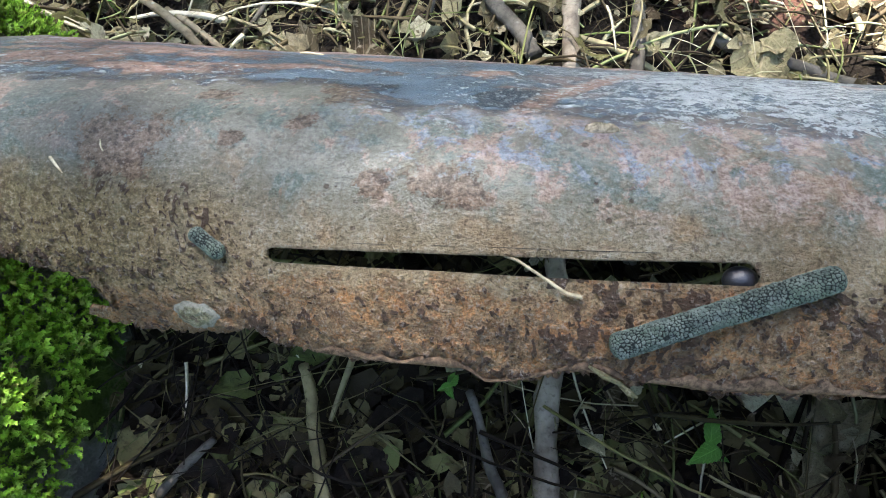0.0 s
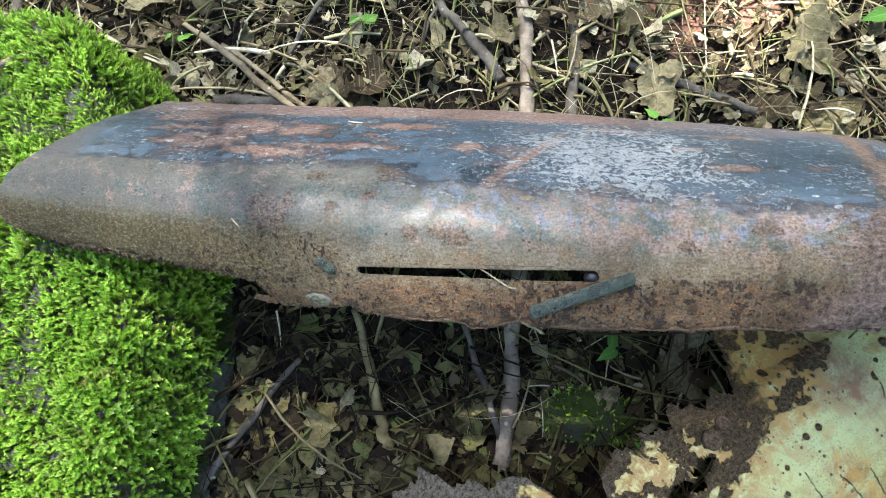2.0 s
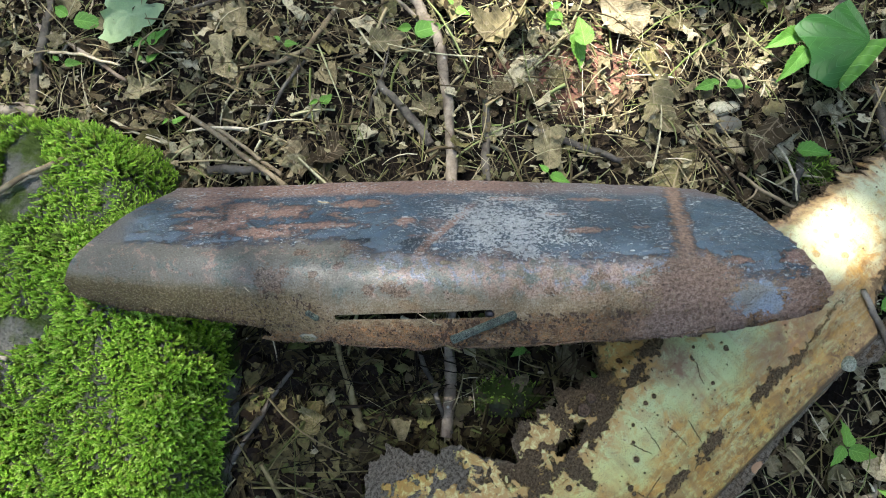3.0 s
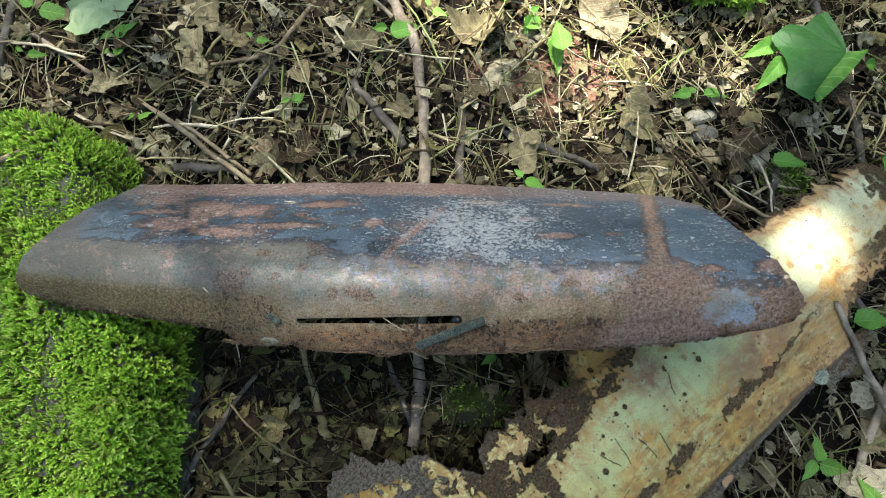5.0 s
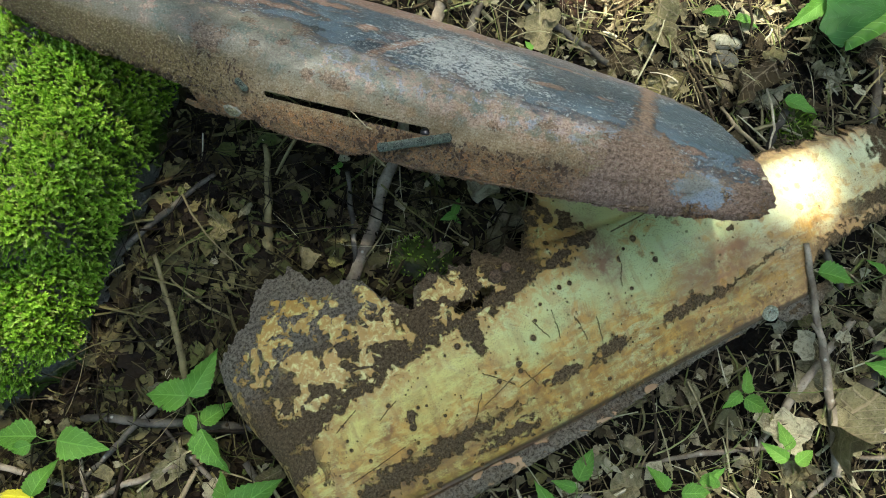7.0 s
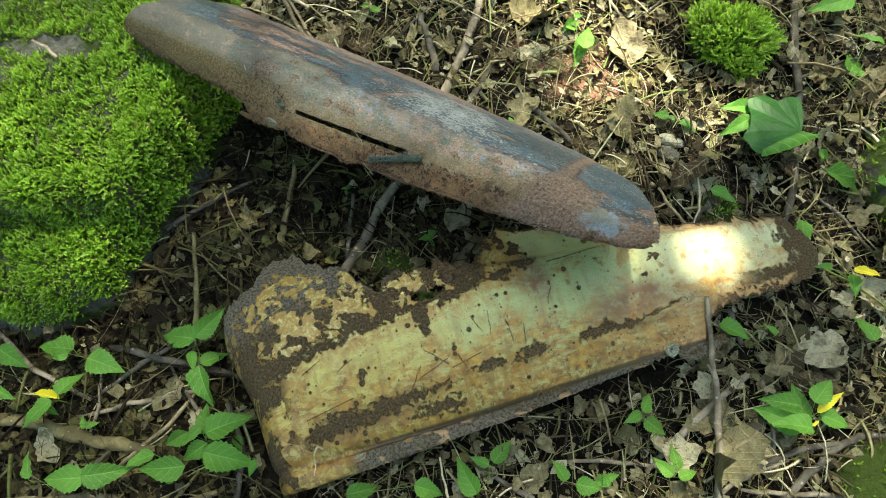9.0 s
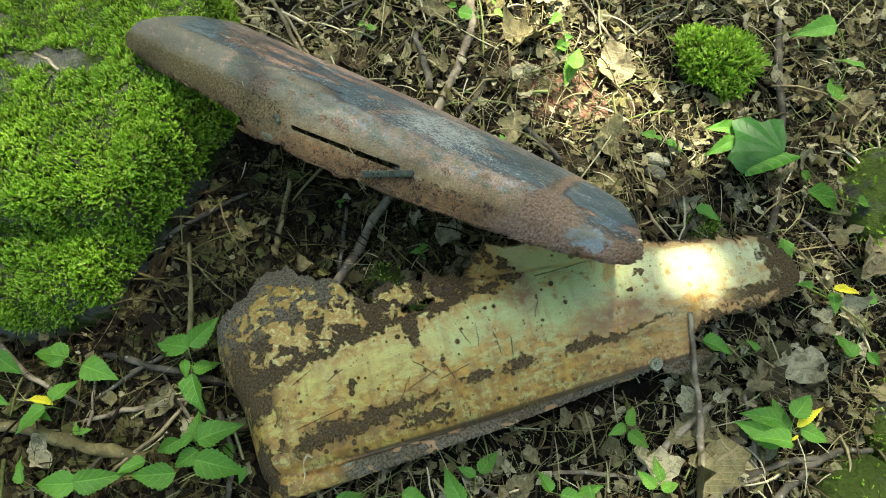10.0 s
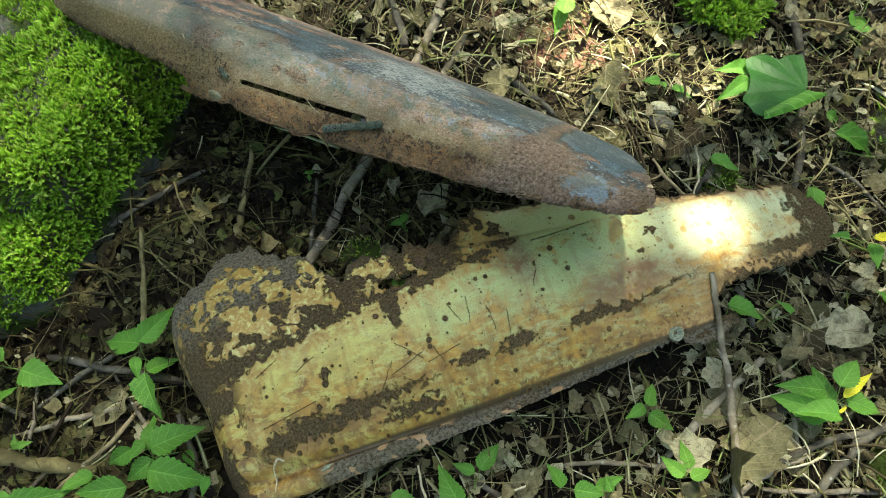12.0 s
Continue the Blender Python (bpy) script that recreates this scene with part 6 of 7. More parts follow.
# ---- withered leaves ----
def dead_leaf_shape(seed, lobes, spokes=26, rings=4, ragged=0.09):
    """A curled, notched blade about 1 across: rings of points bent and crumpled."""
    r = np.random.default_rng(seed)
    ang = np.linspace(0, 2 * math.pi, spokes, endpoint=False)
    edge = 0.5 * (1 + 0.13 * lobes * np.cos(r.integers(4, 8) * ang + r.uniform(0, 6)) + 0.14 * np.cos(3 * ang + r.uniform(0, 6)) + 0.1 * np.cos(2 * ang + r.uniform(0, 6)) + r.normal(0, ragged, spokes))
    edge *= r.uniform(0.45, 0.75) + 0.4 * np.cos(ang) ** 2
    bend, twist = r.uniform(1.0, 4.2), r.uniform(-0.9, 0.9)
    pts = [(0.0, 0.0)]
    for i in range(1, rings + 1):
        pts += [(edge[j] * i / rings * math.cos(ang[j]), edge[j] * i / rings * math.sin(ang[j])) for j in range(spokes)]
    p = np.array(pts)
    d = np.hypot(p[:, 0], p[:, 1])
    z = bend * 0.45 * (p[:, 1] + twist * p[:, 0]) ** 2 + 0.22 * np.abs(grit(p[:, 0], p[:, 1], 14, seed * 0.37, 2)) * (0.3 + d) + 0.11 * lumps(p[:, 0], p[:, 1], 9, seed, 3) * (d * 2.2) + 0.12 * d * np.sin(5 * np.arctan2(p[:, 1], p[:, 0]) + seed)
    faces = [(0, 1 + j, 1 + (j + 1) % spokes, 1 + (j + 1) % spokes) for j in range(spokes)]
    for i in range(rings - 1):
        faces += [(1 + i * spokes + j, 1 + (i + 1) * spokes + j, 1 + (i + 1) * spokes + (j + 1) % spokes, 1 + i * spokes + (j + 1) % spokes) for j in range(spokes)]
    return np.column_stack([p, z - z.min() * 0.5]), faces


def clean(faces):
    return [tuple(dict.fromkeys(int(i) for i in f)) for f in faces]


LEAF_MESHES = []
for k in range(16):
    v, f = dead_leaf_shape(k * 3 + 1, 1.0 if k % 2 else 0.35)
    LEAF_MESHES.append(mesh_of("dead_leaf", v, clean(f), DEAD_LEAF))


def dead_leaf(x, y, size, z=0.012, tilt=14.0):
    k = RNG.integers(0, len(LEAF_MESHES))
    ob = new("dead_leaf", LEAF_MESHES[k])
    up = RNG.choice([0, 180], p=[0.6, 0.4])
    ob.matrix_basis = pose(x, y, z, RNG.uniform(-tilt, tilt) + up, RNG.uniform(-tilt, tilt), RNG.uniform(0, 360)) @ Matrix.Scale(size, 4)
    return tagged(ob, "withered tan-brown curled leaf on the woodland floor", "dead leaf", "withered leaves in the litter")


for x, y, size in ((0.241, 0.585, 0.075), (0.361, 0.518, 0.07), (0.463, 0.403, 0.10), (0.207, 0.651, 0.08), (0.398, 0.665, 0.085), (0.438, 0.603, 0.075), (0.079, 0.518, 0.05), (-0.078, 0.447, 0.06),
                   (0.269, 0.446, 0.06), (0.576, 0.427, 0.06), (0.542, 0.503, 0.035), (0.017, 0.643, 0.06), (-0.122, 0.449, 0.06), (0.397, 0.424, 0.06), (-0.277, 0.470, 0.045), (-0.361, 0.53, 0.05)):
    dead_leaf(x, y, size)
for x, y, size in ((0.895, 0.16, 0.09), (0.879, 0.204, 0.08), (0.762, -0.031, 0.09), (0.832, 0.144, 0.07), (0.686, -0.045, 0.08), (0.75, 0.051, 0.08), (0.801, 0.578, 0.06), (0.71, 0.48, 0.045), (0.60, 0.433, 0.05),
                   (0.869, 0.773, 0.07), (0.958, 0.46, 0.09), (0.237, 0.189, 0.06), (0.97, 0.057, 0.07), (0.845, 0.005, 0.07), (-0.202, -0.402, 0.05), (-0.067, -0.26, 0.06),
                   (-0.25, 0.635, 0.075), (-0.389, 0.581, 0.06), (-0.341, 0.454, 0.05), (-0.308, 0.479, 0.05), (-0.23, 0.70, 0.065), (0.439, 0.491, 0.08), (0.576, 0.442, 0.05), (0.873, 0.771, 0.08), (0.778, 0.748, 0.065), (0.873, 0.579, 0.06)):
    dead_leaf(x, y, size)
for x, y, size in ((0.24, 0.207, 0.045), (0.289, 0.161, 0.05), (0.147, 0.167, 0.045), (0.26, 0.12, 0.04), (0.20, 0.09, 0.035), (0.06, 0.10, 0.035), (-0.10, 0.05, 0.04)):
    dead_leaf(x, y, size, 0.008)


wilted = new("wilted_leaf", mesh_of("wilted_leaf", *[part_of if k == 0 else clean(part_of) for k, part_of in enumerate(dead_leaf_shape(31, 0.8, 40, 7))], WILTED))
wilted.matrix_basis = pose(-0.41, 0.712, 0.022, 8, -6, 70) @ Matrix.Scale(0.105, 4)
tagged(wilted, "large wilted pale green crumpled leaf on the litter", "leaf")


def pebble(x, y, size, label, mat):
    """A small lumpy stone lying in the litter."""
    u, w = np.meshgrid(np.linspace(0.03, math.pi - 0.03, 12), np.linspace(0, 2 * math.pi, 20, endpoint=False), indexing="ij")
    d = np.stack([np.sin(u) * np.cos(w), np.sin(u) * np.sin(w), np.cos(u)], -1)
    r = 1 + 0.14 * lumps(d[..., 0] + x * 9, d[..., 1] + d[..., 2], 2.6, y * 7)
    ob = solid("pebble", (d * r[..., None] * np.array(size)).reshape(-1, 3), grid_faces(12, 20, True), mat)
    ob.location = (x, y, size[2] * 0.6)
    return tagged(ob, label, "stone", "stones lying in the litter")


pebble(0.537, 0.497, (0.019, 0.012, 0.010), "small pale stone among dry leaves", LICHEN_STONE)
pebble(0.556, 0.50, (0.012, 0.009, 0.007), "small pale stone among dry leaves", LICHEN_STONE)
pebble(0.545, 0.470, (0.022, 0.014, 0.010), "small dark stone among dry leaves", STONE)


def clear_of_things(x, y):
    """Not inside the rock, and not through the panel."""
    dx, dy = x - PANEL_AT[0], y - PANEL_AT[1]
    c, s = math.cos(PANEL_TURN), math.sin(PANEL_TURN)
    a, b = dx * c + dy * s, -dx * s + dy * c
    in_panel = (a > -0.03) & (a < 0.94) & (b > np.where(a > 0.66, -0.035, -0.125)) & (b < np.where(a > 0.8, 0.06, 0.10)) & ((panel_z(a, b) < 0.07) | (a < 0.03))
    return (rock_z(x, y) < -0.004) & ~in_panel


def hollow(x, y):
    """The shaded hollow between rock, mudguard and panel; shade-coloured litter mostly replaces the dry."""
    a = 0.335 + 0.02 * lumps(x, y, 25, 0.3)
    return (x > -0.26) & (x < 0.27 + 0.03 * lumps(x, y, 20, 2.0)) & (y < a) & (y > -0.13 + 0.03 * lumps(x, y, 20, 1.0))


for x, y, size in zip(RNG.uniform(-0.6, 1.05, 170), RNG.uniform(-0.42, 1.0, 170), RNG.gamma(7, 0.0042, 170)):
    if clear_of_things(x, y) and not hollow(x, y):
        dead_leaf(x, y, min(size, 0.08), RNG.uniform(0.006, 0.02), 22)


def litter_points(n):
    x, y = RNG.uniform(-0.9, 1.3, n), RNG.uniform(-0.65, 1.25, n)
    foot = (x < 0.2) & (y < -0.10)
    keep = clear_of_things(x, y) & (~hollow(x, y) | (RNG.random(n) < np.where(x > 0.06, 0.30, 0.06))) & (~foot | (RNG.random(n) < 0.2))
    return x[keep], y[keep]


def leaf_litter():
    shapes = []
    for k in range(12):
        v, f = dead_leaf_shape(90 + k, 1.3 if k % 2 else 0.6, 12, 2, 0.15)
        shapes.append((v, f, np.zeros(len(v))))
    x, y = litter_points(21000)
    n = len(x)
    normals = np.column_stack([RNG.normal(0, 0.6, n), RNG.normal(0, 0.6, n), np.where(RNG.random(n) < 0.6, 1.0, -1.0)])
    size = np.clip(RNG.gamma(1.9, 0.0062, n), 0.003, 0.045)
    p = np.column_stack([x, y, ground_z(x, y) + RNG.uniform(0.0, 0.034, n)])
    v, f, _ = scattered(shapes, p, turn_to(normals, RNG.uniform(0, 6.28, n)), size)
    tagged(solid("leaf_litter", v, clean(f), LITTER), "crumbled brown and tan leaf litter covering the soil", "leaf litter", kind="stuff")


leaf_litter()


def far_litter():
    """Dead leaves thinning out over the clearing, outside the view."""
    shapes = []
    for k in range(8):
        v, f = dead_leaf_shape(200 + k, 0.9, 9, 1, 0.15)
        shapes.append((v, f, np.zeros(len(v))))
    far, a = 0.9 + np.abs(RNG.normal(0, 1.5, 9000)), RNG.uniform(0, 6.283, 9000)
    x, y = 0.2 + far * np.cos(a), 0.3 + 0.92 * far * np.sin(a)
    keep = (rock_z(x, y) < -0.004) & ((x < -0.9) | (x > 1.3) | (y < -0.65) | (y > 1.25))
    x, y = x[keep], y[keep]
    n = len(x)
    normals = np.column_stack([RNG.normal(0, 0.3, n), RNG.normal(0, 0.3, n), np.ones(n)])
    p = np.column_stack([x, y, ground_z(x, y) + RNG.uniform(0.004, 0.02, n)])
    v, f, _ = scattered(shapes, p, turn_to(normals, RNG.uniform(0, 6.28, n)), RNG.uniform(0.03, 0.10, n))
    tagged(solid("leaf_litter", v, clean(f), LITTER), "brown and tan dead leaves over the clearing", "leaf litter", kind="stuff")


far_litter()


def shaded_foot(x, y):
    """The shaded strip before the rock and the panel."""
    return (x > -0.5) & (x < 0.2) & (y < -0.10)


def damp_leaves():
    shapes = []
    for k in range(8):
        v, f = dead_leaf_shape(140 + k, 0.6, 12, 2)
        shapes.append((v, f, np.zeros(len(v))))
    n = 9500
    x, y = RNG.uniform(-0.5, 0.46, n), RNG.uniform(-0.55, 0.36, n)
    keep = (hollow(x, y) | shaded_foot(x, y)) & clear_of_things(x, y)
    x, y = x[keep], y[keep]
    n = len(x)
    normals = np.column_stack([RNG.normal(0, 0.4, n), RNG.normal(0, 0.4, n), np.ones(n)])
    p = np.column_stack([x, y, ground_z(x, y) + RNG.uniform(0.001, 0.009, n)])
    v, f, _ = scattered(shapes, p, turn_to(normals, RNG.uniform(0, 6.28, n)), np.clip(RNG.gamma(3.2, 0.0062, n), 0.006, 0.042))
    tagged(solid("damp_leaves", v, clean(f), SHADE_LEAF), "dark olive leaves under the mudguard, the hollow's shade in their colour", "leaf litter", kind="stuff")


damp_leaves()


def stalks(x, y, mat, name, label, category):
    """Fine dead stalks and fibres, matted over the soil."""
    n, seg, sides = len(x), 5, 3
    length = np.clip(RNG.gamma(2.2, 0.024, n), 0.012, 0.2)
    az = RNG.uniform(0, 6.28, n)
    curve = RNG.normal(0, 0.45, n)
    z0 = ground_z(x, y) + RNG.uniform(0.001, 0.030, n)
    rise = np.abs(RNG.normal(0, 0.10, n))
    r0 = np.clip(RNG.gamma(1.3, 0.00078, n), 0.00035, 0.0040)
    t = np.linspace(-0.5, 0.5, seg)
    heading = az[:, None] + curve[:, None] * t[None]
    step = length[:, None] / (seg - 1)
    px = x[:, None] + np.cumsum(np.cos(heading) * step, 1) - length[:, None] / 2 * np.cos(az)[:, None]
    py = y[:, None] + np.cumsum(np.sin(heading) * step, 1) - length[:, None] / 2 * np.sin(az)[:, None]
    pz = z0[:, None] + (0.25 - t[None] ** 2) * rise[:, None] * length[:, None] * 4
    ang = np.linspace(0, 2 * math.pi, sides, endpoint=False)
    rr = r0[:, None] * (1 - 0.5 * (t[None] + 0.5))
    nx, ny = -np.sin(heading), np.cos(heading)
    off = rr[..., None] * np.cos(ang)
    V = np.stack([px[..., None] + off * nx[..., None], py[..., None] + off * ny[..., None], pz[..., None] + rr[..., None] * np.sin(ang)], -1)
    F = grid_faces(seg, sides, True)[None] + (np.arange(n) * seg * sides)[:, None, None]
    tagged(solid(name, V.reshape(-1, 3), F.reshape(-1, 4), mat), label, category, kind="stuff")


stalks(*litter_points(24000), STALK, "dry_grass", "matted dead grass stalks and plant fibres on the ground", "dry grass")
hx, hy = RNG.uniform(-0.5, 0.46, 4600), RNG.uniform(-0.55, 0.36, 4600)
shade_at = (hollow(hx, hy) | shaded_foot(hx, hy)) & clear_of_things(hx, hy)
stalks(hx[shade_at], hy[shade_at], SHADE_LEAF, "damp_stalks", "stalks and rootlets coloured dark for the hollow's shade", "dry grass")


# ---- seedlings ----
def leaf_blade(seed, teeth=0.07):
    """A pointed ovate blade along +x, 1 long, folded along its rib and drooping, with a toothed rim."""
    r = np.random.default_rng(seed)
    nu, nv = 21, 9
    t = np.linspace(0, 1, nu)
    half = 0.27 * np.sin(np.pi * t ** 0.62) ** 0.9 * (1 - 0.3 * t)
    half[0], half[-1] = 0.006, 0.004
    half = half * (1 + teeth * np.where(np.arange(nu) % 2, 1, -1))
    w = np.linspace(-1, 1, nv)
    X = t[:, None] + 0.03 * (1 - np.abs(w))[None] * 0
    Y = half[:, None] * w[None]
    Z = r.uniform(0.15, 0.7) * np.abs(Y) - r.uniform(0.10, 0.42) * (t[:, None] ** 2) + 0.10 * r.normal() * Y * t[:, None] + 0.030 * np.sin(14 * t[:, None] + 2 * np.abs(w)[None] + seed) * np.abs(w)[None] + 0.02 * r.normal()
    verts = np.stack([X + 0 * Y, Y, Z], -1).reshape(-1, 3)
    uvs = np.stack([np.broadcast_to(w[None], (nu, nv)), np.broadcast_to(t[:, None], (nu, nv))], -1).reshape(-1, 2)
    return verts, grid_faces(nu, nv), uvs


BLADES = {}
for mat in (SEEDLING, LIME, YELLOWED):
    BLADES[mat.name] = []
    for k in range(7):
        v, f, uv = leaf_blade(k)
        BLADES[mat.name].append(mesh_of("leaf", v, f, mat, uv))


def seedling(label, leaves, root, height=0.045, mat=SEEDLING, yellow=(), name="seedling"):
    """leaves: x, y, azimuth in degrees and length of each blade; one stem with a stalk to each of them."""
    plant = thing(name, label, "seedling", (root[0], root[1], 0.0), "green seedlings")
    o = np.array([root[0], root[1], 0.0])
    top = max(height * 0.8, 0.012)
    v, f = tube([(0, 0, -0.004), (0.002, 0.001, top * 0.5), (0, 0, top)], [0.0012, 0.001, 0.0008], 6)
    solid("stem", v, f, STEM, plant)
    for i, (x, y, az, length) in enumerate(leaves):
        z = height * (1.0 + 0.35 * math.sin(i * 2.1))
        look_as = YELLOWED if i in yellow else mat
        blade = new("leaf", BLADES[look_as.name][RNG.integers(0, 7)])
        blade.parent = plant
        blade.matrix_basis = pose(x - o[0], y - o[1], z, RNG.uniform(-24, 24), RNG.uniform(-12, 16), az) @ Matrix.Diagonal((length, length * (0.5 if i in yellow else RNG.uniform(0.95, 1.3)), length, 1))
        v, f = tube([(0, 0, top * 0.9), ((x - o[0]) * 0.5, (y - o[1]) * 0.5, (z + top) * 0.52), (x - o[0], y - o[1], z)], [0.0007, 0.0006, 0.0005], 5)
        stalk = solid("stalk", v, f, STEM, blade)
        stalk.matrix_parent_inverse = blade.matrix_basis.inverted()


FRESH = "young green seedling with toothed pointed leaves"
seedling(FRESH + " beside the rock", ((-0.064, -0.173, -170, 0.067), (-0.058, -0.172, 71, 0.063), (-0.042, -0.203, 52, 0.047), (-0.036, -0.207, -52, 0.067), (-0.053, -0.193, -57, 0.031)), (-0.05, -0.19), 0.05)
seedling(FRESH + " against the panel", ((0.027, -0.292, 131, 0.051), (0.029, -0.291, 48, 0.067), (-0.007, -0.301, -126, 0.047), (0.033, -0.303, -124, 0.051), (0.039, -0.316, 9, 0.077), (0.062, -0.279, -38, 0.026), (0.111, -0.297, -93, 0.028), (0.016, -0.286, -112, 0.034)), (0.026, -0.302), 0.05)
seedling(FRESH + " in the grass", ((-0.033, -0.347, -138, 0.047), (0.024, -0.343, -150, 0.072), (-0.001, -0.377, 63, 0.025)), (0.0, -0.35), 0.05)
seedling("seedling with two long spreading green leaves", ((-0.108, -0.414, -153, 0.068), (-0.107, -0.413, 27, 0.067)), (-0.108, -0.415), 0.05)
seedling(FRESH + " near the rock's foot", ((-0.226, -0.260, -168, 0.066), (-0.223, -0.268, -147, 0.033), (-0.211, -0.263, 4, 0.064)), (-0.218, -0.265), 0.05)
seedling(FRESH + " and one yellowing leaf", ((-0.210, -0.328, 86, 0.047), (-0.207, -0.338, -119, 0.061), (-0.213, -0.333, -172, 0.060), (-0.222, -0.351, -3, 0.027)), (-0.212, -0.336), 0.05, yellow=(2,))
seedling(FRESH + " near the rock's foot", ((-0.336, -0.303, -11, 0.051), (-0.295, -0.355, -4, 0.038)), (-0.33, -0.33), 0.05)
seedling("single rounded green leaf by the broken stick", ((-0.182, -0.446, 140, 0.044),), (-0.18, -0.45), 0.05)
seedling("tiny yellow-green sprout on the broken stick", ((-0.153, -0.354, 155, 0.024), (-0.150, -0.352, 40, 0.018)), (-0.15, -0.355), 0.03, LIME)
seedling(FRESH + " under the flange", ((0.253, -0.291, 35, 0.055), (0.341, -0.241, 9, 0.048)), (0.29, -0.27), 0.04)
seedling(FRESH + " under the flange", ((0.431, -0.216, 148, 0.059), (0.432, -0.172, -179, 0.032), (0.438, -0.165, 74, 0.047)), (0.44, -0.19), 0.04)
seedling(FRESH + " on open litter", ((0.546, -0.15, 138, 0.036), (0.559, -0.149, 12, 0.043), (0.589, -0.132, 34, 0.04), (0.608, -0.133, 132, 0.021)), (0.57, -0.145), 0.045)
seedling("small lime-green seedling on dry leaves", ((0.623, -0.009, -126, 0.033), (0.623, -0.009, 78, 0.037), (0.634, -0.014, -19, 0.038)), (0.625, -0.01), 0.04, LIME)
seedling("small lime-green seedling on dry leaves", ((0.694, -0.079, 161, 0.037), (0.699, -0.081, 42, 0.036), (0.703, -0.066, 126, 0.038)), (0.698, -0.08), 0.04, LIME)
seedling("seedling with long green leaves and two yellow ones", ((0.858, 0.067, -178, 0.074), (0.863, 0.062, -169, 0.060), (0.862, 0.076, 118, 0.060), (0.873, 0.094, 59, 0.057), (0.869, 0.077, -127, 0.023), (0.886, 0.098, 3, 0.053), (0.847, 0.094, -168, 0.063), (0.859, 0.103, 70, 0.051)), (0.866, 0.082), 0.05, yellow=(3, 4))
seedling("single rounded green leaf on a thin stalk", ((0.786, 0.187, 131, 0.028),), (0.77, 0.175), 0.05)
seedling("slim green leaf beside the leaning twig", ((0.70, 0.171, 2, 0.052),), (0.705, 0.165), 0.045)
seedling("upright green leaf at the panel tip", ((0.79, 0.413, -71, 0.058),), (0.80, 0.42), 0.04, LIME)
seedling("seedling with yellowing narrow leaves", ((0.85, 0.337, -171, 0.029), (0.878, 0.343, 19, 0.062), (0.891, 0.349, -73, 0.04)), (0.875, 0.345), 0.05, yellow=(1,))
seedling(FRESH + " near the stones", ((0.939, 0.243, 128, 0.049), (0.947, 0.251, -19, 0.034), (0.953, 0.354, 81, 0.034)), (0.945, 0.265), 0.05)
seedling(FRESH + " by the grey stone", ((0.809, 0.523, 5, 0.087), (0.895, 0.53, 37, 0.049), (0.795, 0.567, 5, 0.036)), (0.82, 0.53), 0.04)
seedling(FRESH + " beside the broad leaf", ((0.654, 0.597, -156, 0.054), (0.656, 0.565, -129, 0.059)), (0.662, 0.58), 0.045)
seedling("narrow green leaf lying in dry grass", ((0.63, 0.414, -10, 0.05),), (0.63, 0.412), 0.03)
seedling(FRESH + " under the trees", ((0.859, 0.836, 169, 0.059), (0.779, 0.905, -144, 0.08), (0.817, 0.76, 77, 0.083)), (0.83, 0.83), 0.05, yellow=())
seedling("slender lime seedling standing in dry leaves", ((0.318, 0.624, -78, 0.060), (0.329, 0.593, 97, 0.050), (0.299, 0.645, 121, 0.05), (0.262, 0.72, -115, 0.033)), (0.315, 0.62), 0.04, LIME)
seedling("tiny blue-green seedling in dry leaves", ((0.542, 0.522, 2, 0.036), (0.52, 0.525, -164, 0.030), (0.534, 0.531, 142, 0.024)), (0.532, 0.524), 0.03)
for x, y, az, length in ((0.065, 0.648, 18, 0.051), (-0.372, 0.654, 45, 0.041), (-0.374, 0.624, 41, 0.022), (-0.324, 0.512, 49, 0.025), (-0.425, 0.488, 7, 0.03), (-0.086, 0.532, 54, 0.028), (-0.148, 0.641, -2, 0.022),
                         (0.264, 0.394, -24, 0.035), (0.309, 0.089, -28, 0.022), (0.291, 0.669, -117, 0.033), (0.132, 0.685, -26, 0.025), (-0.505, 0.709, -2, 0.055), (-0.513, 0.629, 9, 0.027)):
    seedling("small green sprout in the dry litter", ((x, y, az, length), (x - 0.004, y + 0.003, az + 150, length * 0.6)), (x, y), 0.028, LIME if length < 0.03 else SEEDLING)


for x, y, az, length in ((0.205, 0.139, 80, 0.026), (0.034, 0.166, 60, 0.014), (0.321, 0.083, -60, 0.020), (0.237, 0.04, 30, 0.024)):
    seedling("small green sprout in the shaded hollow", ((x, y, az, length), (x + 0.003, y - 0.002, az + 130, length * 0.8), (x - 0.002, y, az - 110, length * 0.7)), (x, y), 0.022)


